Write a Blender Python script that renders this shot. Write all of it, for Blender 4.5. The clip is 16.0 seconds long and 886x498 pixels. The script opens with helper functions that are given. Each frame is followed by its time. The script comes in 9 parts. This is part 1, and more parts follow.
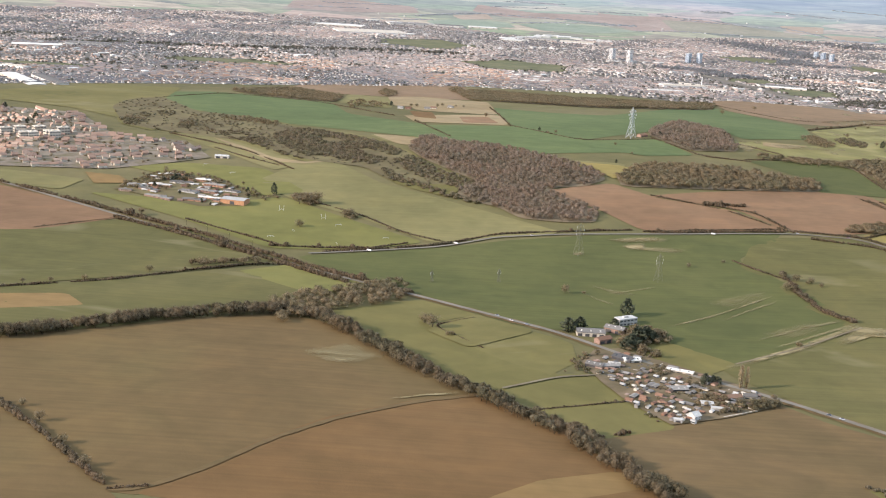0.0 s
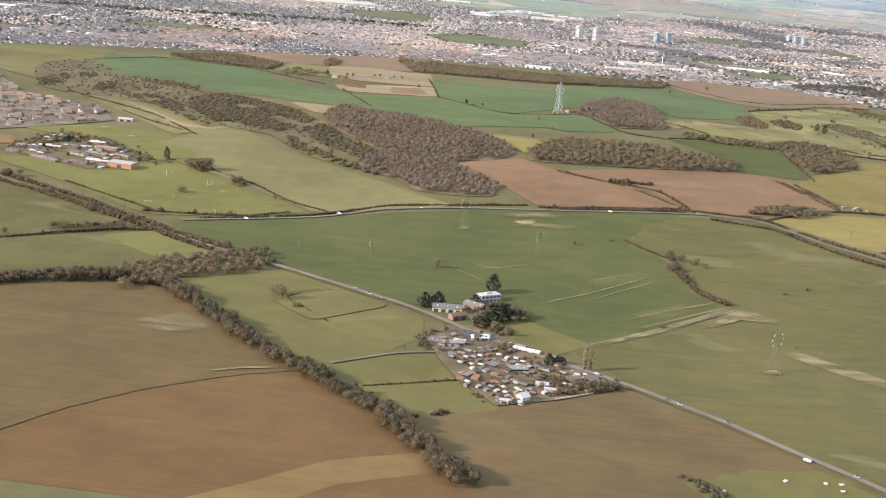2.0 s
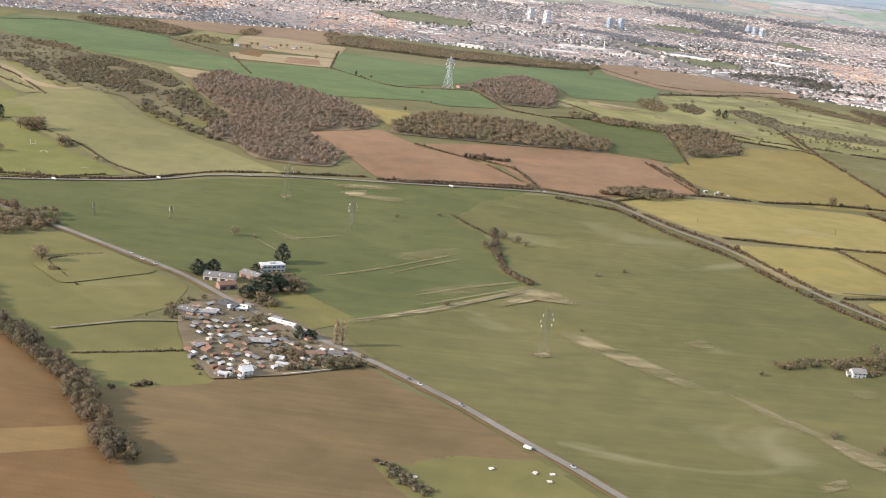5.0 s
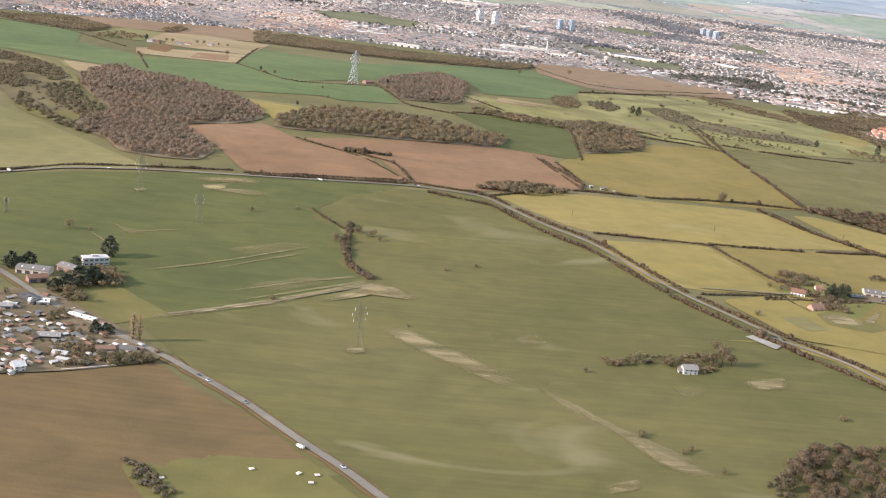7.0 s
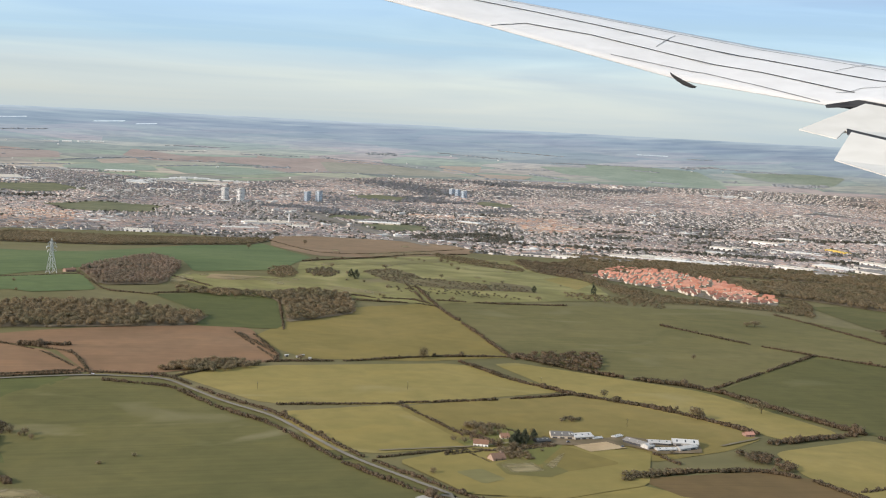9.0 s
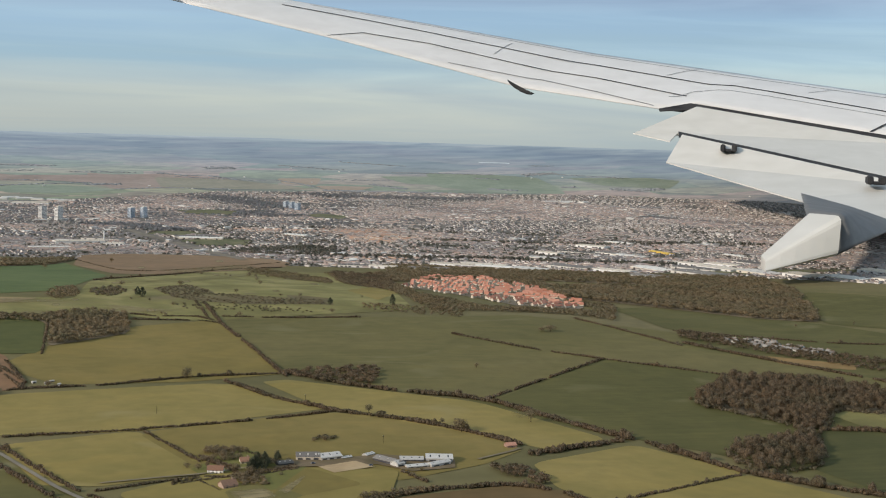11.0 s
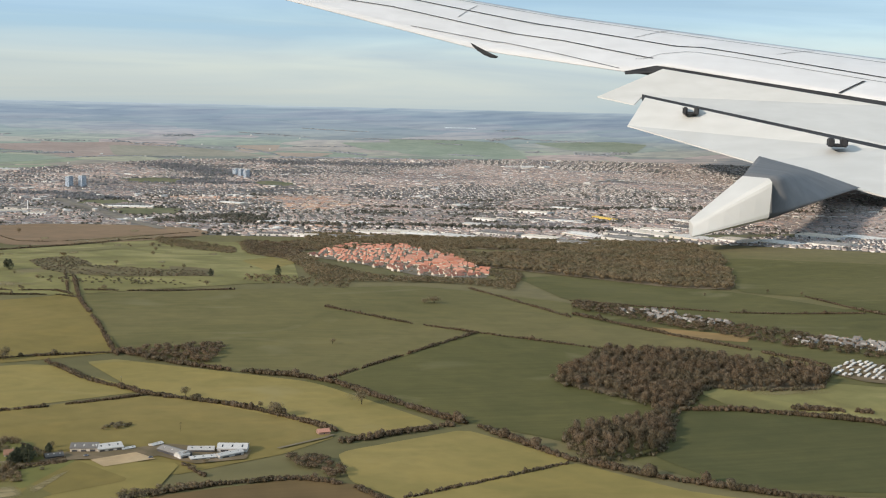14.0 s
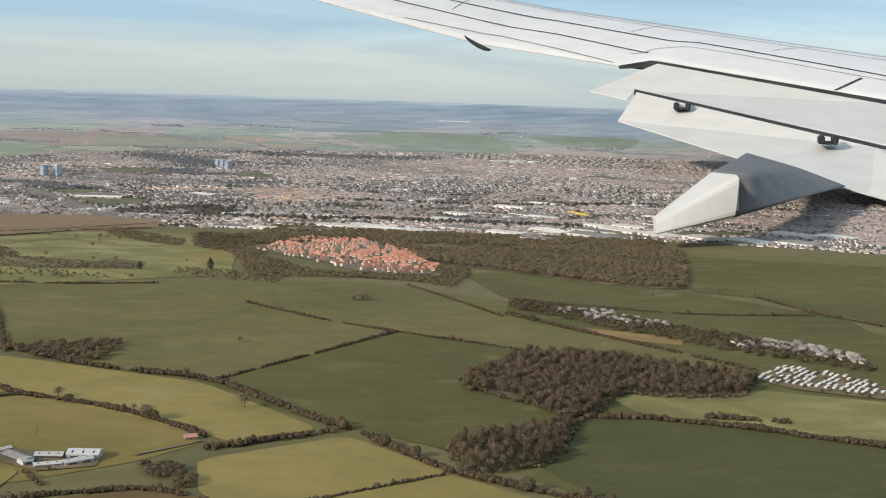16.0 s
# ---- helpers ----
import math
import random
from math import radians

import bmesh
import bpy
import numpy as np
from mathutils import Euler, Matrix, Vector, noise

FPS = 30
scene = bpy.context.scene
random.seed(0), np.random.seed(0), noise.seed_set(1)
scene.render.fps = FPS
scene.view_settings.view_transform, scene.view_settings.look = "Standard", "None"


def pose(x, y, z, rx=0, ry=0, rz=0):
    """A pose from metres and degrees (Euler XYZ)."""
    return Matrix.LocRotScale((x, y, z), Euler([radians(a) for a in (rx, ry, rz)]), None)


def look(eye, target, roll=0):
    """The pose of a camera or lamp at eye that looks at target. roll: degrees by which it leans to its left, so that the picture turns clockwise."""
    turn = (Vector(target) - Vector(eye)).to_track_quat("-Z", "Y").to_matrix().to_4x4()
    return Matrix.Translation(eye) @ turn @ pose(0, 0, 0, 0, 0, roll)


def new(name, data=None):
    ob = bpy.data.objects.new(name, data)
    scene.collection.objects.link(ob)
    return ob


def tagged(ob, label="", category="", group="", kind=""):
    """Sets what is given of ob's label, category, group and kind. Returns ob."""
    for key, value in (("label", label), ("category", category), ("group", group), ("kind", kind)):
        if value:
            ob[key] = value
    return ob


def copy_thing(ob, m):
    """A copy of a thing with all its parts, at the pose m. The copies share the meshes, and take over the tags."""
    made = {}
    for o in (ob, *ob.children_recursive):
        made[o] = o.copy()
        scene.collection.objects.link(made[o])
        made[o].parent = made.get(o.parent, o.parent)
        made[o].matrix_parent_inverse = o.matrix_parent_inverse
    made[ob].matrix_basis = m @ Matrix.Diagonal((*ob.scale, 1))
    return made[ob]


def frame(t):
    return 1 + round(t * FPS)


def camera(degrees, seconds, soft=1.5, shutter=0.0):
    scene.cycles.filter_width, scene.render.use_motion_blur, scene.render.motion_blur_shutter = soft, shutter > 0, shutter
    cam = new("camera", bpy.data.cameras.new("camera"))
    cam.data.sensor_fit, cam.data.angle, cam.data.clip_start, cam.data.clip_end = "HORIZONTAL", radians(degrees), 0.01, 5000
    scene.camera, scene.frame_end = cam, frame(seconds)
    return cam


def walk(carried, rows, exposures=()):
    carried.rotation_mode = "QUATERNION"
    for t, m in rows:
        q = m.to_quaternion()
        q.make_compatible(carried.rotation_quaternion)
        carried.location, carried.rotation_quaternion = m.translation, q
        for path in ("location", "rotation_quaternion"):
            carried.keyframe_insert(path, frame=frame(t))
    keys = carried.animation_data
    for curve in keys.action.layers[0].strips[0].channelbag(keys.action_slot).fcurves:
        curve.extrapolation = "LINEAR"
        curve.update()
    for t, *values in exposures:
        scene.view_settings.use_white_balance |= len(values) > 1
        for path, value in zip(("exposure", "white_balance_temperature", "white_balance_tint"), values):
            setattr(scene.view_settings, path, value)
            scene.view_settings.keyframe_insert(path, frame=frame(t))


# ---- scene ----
cam = camera(38.3, 16.0, soft=1.1)
METRES, EYE, TILT, LEAN, TURN = 560.0, 176.4, -13.286, -3.270, 0.0
ROWS = [
    (0.0, 0.0, 0.0, 0.0, -0.0, 0.0, 0.0),
    (0.5, 0.0298, 0.011, -0.0008, -0.29, -0.09, -0.34),
    (1.0, 0.0596, 0.0213, -0.0021, -0.42, -0.36, -0.74),
    (1.5, 0.0891, 0.0309, -0.003, -0.42, -0.72, -1.16),
    (2.0, 0.1187, 0.0415, -0.0038, -0.34, -1.04, -1.55),
    (2.5, 0.1484, 0.0526, -0.005, -0.27, -1.15, -1.91),
    (3.0, 0.1781, 0.0618, -0.0066, -0.26, -1.15, -2.3),
    (3.5, 0.2076, 0.0723, -0.0077, -0.29, -1.19, -2.71),
    (4.0, 0.2353, 0.0815, -0.0085, -0.4, -1.34, -3.04),
    (6.5, 0.3866, 0.1335, -0.0152, -1.05, -1.9, -3.81),
    (7.0, 0.4163, 0.1435, -0.0161, -1.49, -1.34, -3.51),
    (7.5, 0.4457, 0.1544, -0.0168, -2.75, -0.01, -2.66),
    (8.0, 0.4751, 0.1674, -0.0166, -4.85, 2.02, -1.18),
    (8.5, 0.505, 0.1785, -0.0174, -7.62, 4.45, 0.82),
    (9.0, 0.5345, 0.1881, -0.0176, -10.47, 6.44, 2.73),
    (9.5, 0.5645, 0.2002, -0.0179, -13.0, 7.6, 4.09),
    (10.0, 0.5939, 0.2096, -0.0187, -14.87, 7.79, 4.74),
    (12.5, 0.742, 0.2602, -0.0215, -16.9, 4.58, 5.18),
    (13.0, 0.771, 0.2688, -0.0218, -16.88, 4.71, 5.31),
    (13.5, 0.7988, 0.2775, -0.0222, -16.83, 4.88, 5.48),
    (14.0, 0.8301, 0.2873, -0.0226, -16.72, 5.03, 5.74),
    (14.5, 0.8595, 0.2956, -0.023, -16.63, 5.1, 5.93),
    (15.0, 0.8893, 0.3038, -0.0237, -16.57, 5.16, 5.92),
    (15.5, 0.9184, 0.3122, -0.0247, -16.52, 5.08, 5.57),
    (16.0, 0.9463, 0.3202, -0.0253, -16.36, 4.8, 5.03),
]
walk(cam, [(t, pose(0, 0, EYE, TILT, LEAN, TURN) @ pose(METRES * x, METRES * y, METRES * z, 90 + pitch, roll, yaw)) for t, x, y, z, yaw, pitch, roll in ROWS],
     exposures=[(0.0, 1.13, 6700, 20), (2.0, 1.2, 6680, 20), (3.0, 1.24, 6630, 20), (4.0, 1.23, 6650, 20), (6.5, 1.24, 6750, 23), (7.5, 1.25, 6750, 22), (8.0, 1.1, 6700, 20), (8.5, 0.93, 6600, 16), (9.0, 0.65, 6750, 16), (9.5, 0.28, 6850, 15), (10.0, 0.17, 6850, 14), (12.5, 0.46, 6780, 14), (14.0, 0.52, 6770, 14), (16.0, 0.5, 6780, 14)])


# ---- world, sun, exposure ----
SUN_TO = Vector((-0.87, -0.31, 0.38)).normalized()
world = bpy.data.worlds.new("world")
scene.world = world
world.use_nodes = True
wn, wl = world.node_tree.nodes, world.node_tree.links
wn.clear()
w_out, w_bg, w_sky = wn.new("ShaderNodeOutputWorld"), wn.new("ShaderNodeBackground"), wn.new("ShaderNodeTexSky")
w_sky.sky_type = "NISHITA"
w_sky.sun_disc = False
w_sky.sun_elevation = math.asin(SUN_TO.z)
w_sky.sun_rotation = math.atan2(SUN_TO.x, SUN_TO.y)
w_sky.altitude, w_sky.air_density, w_sky.dust_density, w_sky.ozone_density = 300, 1.0, 0.5, 2.5
w_bg.inputs["Strength"].default_value = 0.145
# thin high cloud drawn out into level streaks
w_co, w_map, w_noise, w_ramp, w_mix = (wn.new(n) for n in ("ShaderNodeTexCoord", "ShaderNodeMapping", "ShaderNodeTexNoise", "ShaderNodeValToRGB", "ShaderNodeMix"))
w_map.inputs["Scale"].default_value = (1.1, 1.1, 16.0)
w_noise.inputs["Scale"].default_value, w_noise.inputs["Detail"].default_value = 2.2, 6.0
w_noise.inputs["Distortion"].default_value = 0.6
w_ramp.color_ramp.elements[0].position, w_ramp.color_ramp.elements[0].color = 0.36, (0.78, 0.78, 0.78, 1)
w_ramp.color_ramp.elements[1].position, w_ramp.color_ramp.elements[1].color = 0.60, (1.0, 1.0, 1.0, 1)
w_mix.data_type = "RGBA"
# its tone by height above the skyline: pale and greenish, clear blue, then a lilac-grey bank
w_bank, w_tone, w_hue, w_sep, w_rise, w_drift = (wn.new(n) for n in ("ShaderNodeTexNoise", "ShaderNodeValToRGB", "ShaderNodeMapping", "ShaderNodeSeparateXYZ", "ShaderNodeMath", "ShaderNodeMath"))
w_hue.inputs["Location"].default_value, w_hue.inputs["Scale"].default_value = (3.1, 0.4, 0.35), (0.9, 0.9, 16.0)
w_bank.inputs["Scale"].default_value, w_bank.inputs["Detail"].default_value = 1.9, 6.0
w_bank.inputs["Distortion"].default_value = 0.4
w_tones = ((0.0, (2.25, 2.8, 2.95)), (0.028, (2.48, 3.08, 3.28)), (0.061, (1.98, 3.02, 3.7)), (0.084, (1.85, 2.95, 4.0)), (0.113, (1.55, 2.15, 3.15)), (0.17, (2.1, 2.8, 3.6)), (0.25, (2.5, 3.25, 3.9)))
while len(w_tone.color_ramp.elements) < len(w_tones):
    w_tone.color_ramp.elements.new(0.5)
for w_el, (w_at, w_c) in zip(w_tone.color_ramp.elements, w_tones):
    w_el.position, w_el.color = w_at * 4, (*w_c, 1)
w_drift.operation = w_rise.operation = "MULTIPLY_ADD"
w_drift.inputs[1].default_value, w_drift.inputs[2].default_value = 0.26, -0.13
w_rise.inputs[1].default_value = 4.0
wl.new(w_co.outputs["Generated"], w_sep.inputs[0])
wl.new(w_bank.outputs["Fac"], w_drift.inputs[0])
wl.new(w_sep.outputs["Z"], w_rise.inputs[0])
wl.new(w_drift.outputs[0], w_rise.inputs[2])
wl.new(w_co.outputs["Generated"], w_hue.inputs["Vector"])
wl.new(w_hue.outputs["Vector"], w_bank.inputs["Vector"])
wl.new(w_rise.outputs[0], w_tone.inputs["Fac"])
wl.new(w_tone.outputs["Color"], w_mix.inputs["B"])
wl.new(w_co.outputs["Generated"], w_map.inputs["Vector"])
wl.new(w_map.outputs["Vector"], w_noise.inputs["Vector"])
wl.new(w_noise.outputs["Fac"], w_ramp.inputs["Fac"])
wl.new(w_ramp.outputs["Color"], w_mix.inputs["Factor"])
wl.new(w_sky.outputs["Color"], w_mix.inputs["A"])
wl.new(w_mix.outputs["Result"], w_bg.inputs["Color"])
wl.new(w_bg.outputs["Background"], w_out.inputs["Surface"])
sun = new("sun", bpy.data.lights.new("sun", "SUN"))
sun.data.energy, sun.data.angle, sun.data.color = 2.8, radians(4.0), (1.0, 0.92, 0.81)
sun.matrix_world = look(SUN_TO * 800, (0, 0, 0))


# ---- materials ----
def ramp_node(nt, stops):
    r = nt.nodes.new("ShaderNodeValToRGB")
    els = r.color_ramp.elements
    while len(els) < len(stops):
        els.new(0.5)
    for e, (p, c) in zip(els, stops):
        e.position, e.color = p, (*c, 1)
    return r


def noise_node(nt, scale, detail=4.0, distort=0.0, stretch=None, turn=0.0):
    g, n = nt.nodes.new("ShaderNodeNewGeometry"), nt.nodes.new("ShaderNodeTexNoise")
    n.inputs["Scale"].default_value, n.inputs["Detail"].default_value, n.inputs["Distortion"].default_value = scale, detail, distort
    m = nt.nodes.new("ShaderNodeMapping")
    m.inputs["Scale"].default_value = stretch or (1, 1, 1)
    m.inputs["Rotation"].default_value = (0, 0, radians(turn))
    nt.links.new(g.outputs["Position"], m.inputs["Vector"])
    nt.links.new(m.outputs["Vector"], n.inputs["Vector"])
    return n


def mixed(nt, a, b, fac, mode="MIX"):
    m = nt.nodes.new("ShaderNodeMix")
    m.data_type, m.blend_type = "RGBA", mode
    for key, v in (("A", a), ("B", b), ("Factor", fac)):
        if isinstance(v, (int, float)):
            m.inputs[key].default_value = v
        elif isinstance(v, tuple):
            m.inputs[key].default_value = (*v, 1)
        else:
            nt.links.new(v, m.inputs[key])
    return m.outputs["Result"]


def shader(name, rough=0.9, spec=0.2, metal=0.0):
    m = bpy.data.materials.new(name)
    m.use_nodes = True
    b = m.node_tree.nodes["Principled BSDF"]
    b.inputs["Roughness"].default_value, b.inputs["Metallic"].default_value = rough, metal
    b.inputs["Specular IOR Level"].default_value = spec
    return m, m.node_tree, b


def land(name, dark, mid, light, big=0.006, small=0.12, row=None, patch=None, turn=20.0):
    """Farmland: broad tone drift, fine mottle, faint drill rows and worn patches."""
    m, nt, b = shader(name, 0.95, 0.1)
    n1 = noise_node(nt, big, 5, 0.6)
    col = ramp_node(nt, [(0.30, dark), (0.5, mid), (0.72, light)])
    nt.links.new(n1.outputs["Fac"], col.inputs["Fac"])
    out = col.outputs["Color"]
    n2 = noise_node(nt, small, 6, 0.2)
    fine = ramp_node(nt, [(0.25, (0.90, 0.90, 0.90)), (0.75, (1.08, 1.08, 1.07))])
    nt.links.new(n2.outputs["Fac"], fine.inputs["Fac"])
    out = mixed(nt, out, fine.outputs["Color"], 0.8, "MULTIPLY")
    n6 = noise_node(nt, 0.028, 5, 1.0, (1, 1.5, 1), turn)
    blot = ramp_node(nt, [(0.32, (0.86, 0.885, 0.87)), (0.5, (1.0, 1.0, 1.0)), (0.70, (1.15, 1.11, 1.06))])
    nt.links.new(n6.outputs["Fac"], blot.inputs["Fac"])
    out = mixed(nt, out, blot.outputs["Color"], 0.75, "MULTIPLY")
    if row:
        n3 = noise_node(nt, 0.03, 2, 0, (0.25, row, 1), turn)
        lines = ramp_node(nt, [(0.35, (0.93, 0.93, 0.93)), (0.65, (1.06, 1.06, 1.05))])
        nt.links.new(n3.outputs["Fac"], lines.inputs["Fac"])
        out = mixed(nt, out, lines.outputs["Color"], 0.75, "MULTIPLY")
    if patch:
        n4 = noise_node(nt, 0.011, 3, 1.2, (1, 1.8, 1), turn + 12)
        spots = ramp_node(nt, [(0.60, (0, 0, 0)), (0.74, (0.7, 0.7, 0.7))])
        nt.links.new(n4.outputs["Fac"], spots.inputs["Fac"])
        out = mixed(nt, out, patch, spots.outputs["Color"])
    nt.links.new(out, b.inputs["Base Color"])
    bump = nt.nodes.new("ShaderNodeBump")
    bump.inputs["Strength"].default_value, bump.inputs["Distance"].default_value = 0.25, 0.3
    n5 = noise_node(nt, 0.9, 4)
    nt.links.new(n5.outputs["Fac"], bump.inputs["Height"])
    nt.links.new(bump.outputs["Normal"], b.inputs["Normal"])
    return m


def varied(name, colours, rough=0.85, spec=0.25, grain=1.2, by="island", metal=0.0):
    """Many pieces in one material: each piece takes its tone at random, with a weathered grain over it."""
    m, nt, b = shader(name, rough, spec, metal)
    if by == "island":
        src = nt.nodes.new("ShaderNodeNewGeometry").outputs["Random Per Island"]
    else:
        src = nt.nodes.new("ShaderNodeObjectInfo").outputs["Random"]
    n = len(colours)
    col = ramp_node(nt, [(i / max(1, n - 1), c) for i, c in enumerate(colours)])
    col.color_ramp.interpolation = "LINEAR"
    nt.links.new(src, col.inputs["Fac"])
    n1 = noise_node(nt, grain, 5, 0.3)
    wear = ramp_node(nt, [(0.3, (0.75, 0.75, 0.75)), (0.7, (1.15, 1.15, 1.15))])
    nt.links.new(n1.outputs["Fac"], wear.inputs["Fac"])
    out = mixed(nt, col.outputs["Color"], wear.outputs["Color"], 0.7, "MULTIPLY")
    if rough > 0.93:
        n2 = noise_node(nt, 0.95, 4, 0.4, (1, 1, 0.4))
        twig = ramp_node(nt, [(0.34, (0.84, 0.84, 0.85)), (0.64, (1.13, 1.13, 1.12))])
        nt.links.new(n2.outputs["Fac"], twig.inputs["Fac"])
        out = mixed(nt, out, twig.outputs["Color"], 0.75, "MULTIPLY")
        stand = ramp_node(nt, [(0.34, (0.80, 0.86, 0.80)), (0.46, (0.98, 1.0, 0.96)), (0.54, (1.03, 1.0, 0.98)), (0.66, (1.16, 1.10, 1.02))])
        nt.links.new(noise_node(nt, 0.035, 4, 0.6).outputs["Fac"], stand.inputs["Fac"])
        out = mixed(nt, out, stand.outputs["Color"], 0.85, "MULTIPLY")
        bump = nt.nodes.new("ShaderNodeBump")
        bump.inputs["Strength"].default_value, bump.inputs["Distance"].default_value = 0.5, 0.5
        nt.links.new(n2.outputs["Fac"], bump.inputs["Height"])
        nt.links.new(bump.outputs["Normal"], b.inputs["Normal"])
    nt.links.new(out, b.inputs["Base Color"])
    if rough > 0.93:
        soft, mix = nt.nodes.new("ShaderNodeBsdfTranslucent"), nt.nodes.new("ShaderNodeMixShader")
        nt.links.new(b.inputs["Base Color"].links[0].from_socket, soft.inputs["Color"])
        mix.inputs[0].default_value = 0.58
        nt.links.new(b.outputs[0], mix.inputs[1])
        nt.links.new(soft.outputs[0], mix.inputs[2])
        thin, clear, open_ = ramp_node(nt, [(0.36, (0.42, 0.42, 0.42)), (0.62, (1.0, 1.0, 1.0))]), nt.nodes.new("ShaderNodeBsdfTransparent"), nt.nodes.new("ShaderNodeMixShader")
        nt.links.new(noise_node(nt, 1.3, 3, 0.3, (1, 1, 0.45)).outputs["Fac"], thin.inputs["Fac"])
        nt.links.new(thin.outputs["Color"], open_.inputs[0])
        nt.links.new(clear.outputs[0], open_.inputs[1])
        nt.links.new(mix.outputs[0], open_.inputs[2])
        nt.links.new(open_.outputs[0], nt.nodes["Material Output"].inputs["Surface"])
    return m


LAND = {
    "stubble": land("tan_stubble", (0.132, 0.089, 0.041), (0.154, 0.103, 0.047), (0.148, 0.110, 0.048), row=14, turn=-35),
    "ploughed": land("ploughed_earth", (0.146, 0.085, 0.036), (0.169, 0.099, 0.043), (0.191, 0.116, 0.053), row=18, turn=-40),
    "soil": land("red_soil", (0.192, 0.114, 0.064), (0.224, 0.134, 0.076), (0.259, 0.160, 0.093), row=18, turn=-28),
    "straw": land("straw", (0.184, 0.116, 0.048), (0.230, 0.147, 0.062), (0.285, 0.189, 0.084), row=14, turn=25),
    "greening": land("sparse_growth", (0.129, 0.093, 0.043), (0.159, 0.107, 0.052), (0.172, 0.119, 0.058), row=16, turn=35),
    "meadow": land("meadow_grass", (0.173, 0.137, 0.045), (0.202, 0.156, 0.052), (0.238, 0.182, 0.066)),
    "pasture": land("rough_pasture", (0.138, 0.122, 0.045), (0.168, 0.145, 0.055), (0.2, 0.172, 0.075), patch=(0.25, 0.21, 0.11)),
    "crop": land("winter_wheat", (0.083, 0.090, 0.034), (0.100, 0.105, 0.038), (0.120, 0.119, 0.046), row=12, turn=15),
    "wheat": land("young_wheat", (0.110, 0.102, 0.039), (0.124, 0.112, 0.043), (0.143, 0.125, 0.051), row=12, turn=-40, patch=(0.22, 0.19, 0.10)),
    # wheat darkened in its colour for the shade lying on that field
    "dark": land("shaded_wheat", (0.070, 0.070, 0.027), (0.082, 0.081, 0.032), (0.093, 0.091, 0.037), row=12, turn=10),
    "yellow": land("hay_meadow", (0.208, 0.166, 0.054), (0.246, 0.194, 0.066), (0.283, 0.219, 0.080), patch=(0.293, 0.239, 0.106)),
    # dark green wheat, its colour darkened further for shade over the eastern fields
    "deep": land("dark_wheat", (0.092, 0.088, 0.033), (0.107, 0.099, 0.037), (0.121, 0.110, 0.044), row=12, turn=-40, patch=(0.180, 0.160, 0.080)),
    "mid": land("green_wheat", (0.122, 0.110, 0.044), (0.144, 0.126, 0.051), (0.163, 0.138, 0.059), row=12, turn=-40, patch=(0.180, 0.158, 0.077)),
    "turf": land("green_turf", (0.135, 0.132, 0.043), (0.164, 0.155, 0.051), (0.197, 0.182, 0.064)),
    "paddock": land("paddock_grass", (0.133, 0.118, 0.043), (0.156, 0.136, 0.05), (0.183, 0.157, 0.06)),
    "clay": land("pale_clay", (0.20, 0.135, 0.08), (0.233, 0.157, 0.095), (0.268, 0.186, 0.115), row=18, turn=-28),
    "oat": land("oat_stubble", (0.225, 0.165, 0.088), (0.28, 0.21, 0.115), (0.33, 0.255, 0.15), row=14, turn=25),
    # far field colours, paled and greyed to carry the haze of distance
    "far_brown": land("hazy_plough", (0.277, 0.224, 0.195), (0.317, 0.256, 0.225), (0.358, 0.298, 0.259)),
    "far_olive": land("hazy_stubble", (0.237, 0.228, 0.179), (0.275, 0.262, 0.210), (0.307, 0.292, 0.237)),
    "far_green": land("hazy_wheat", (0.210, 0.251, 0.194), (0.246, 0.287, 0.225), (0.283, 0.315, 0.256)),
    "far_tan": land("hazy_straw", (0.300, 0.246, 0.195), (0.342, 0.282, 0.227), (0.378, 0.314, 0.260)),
    # matte and near white: the glint is only this pale colour
    "lake": land("painted_glint", (0.520, 0.598, 0.650), (0.598, 0.676, 0.715), (0.676, 0.741, 0.780)),
    "park": land("park_turf", (0.11, 0.115, 0.065), (0.145, 0.145, 0.08), (0.19, 0.175, 0.105), big=0.03),
    # winter wheat made lighter and cooler, haze put into its colour
    "hill": land("hazy_hill_wheat", (0.092, 0.122, 0.05), (0.111, 0.142, 0.058), (0.134, 0.16, 0.067), row=12, turn=15),
    "olive": land("olive_grass", (0.168, 0.15, 0.064), (0.198, 0.174, 0.075), (0.226, 0.196, 0.09), row=12, turn=30),
    "heath": land("brown_heath", (0.118, 0.095, 0.05), (0.145, 0.118, 0.062), (0.175, 0.15, 0.075), big=0.03),
    "links": land("golf_grass", (0.158, 0.141, 0.057), (0.212, 0.192, 0.075), (0.303, 0.264, 0.117), big=0.02, patch=(0.198, 0.156, 0.089)),
}
M_GROUND = land("rough_grass", (0.12, 0.108, 0.05), (0.148, 0.13, 0.058), (0.18, 0.15, 0.078), big=0.004)


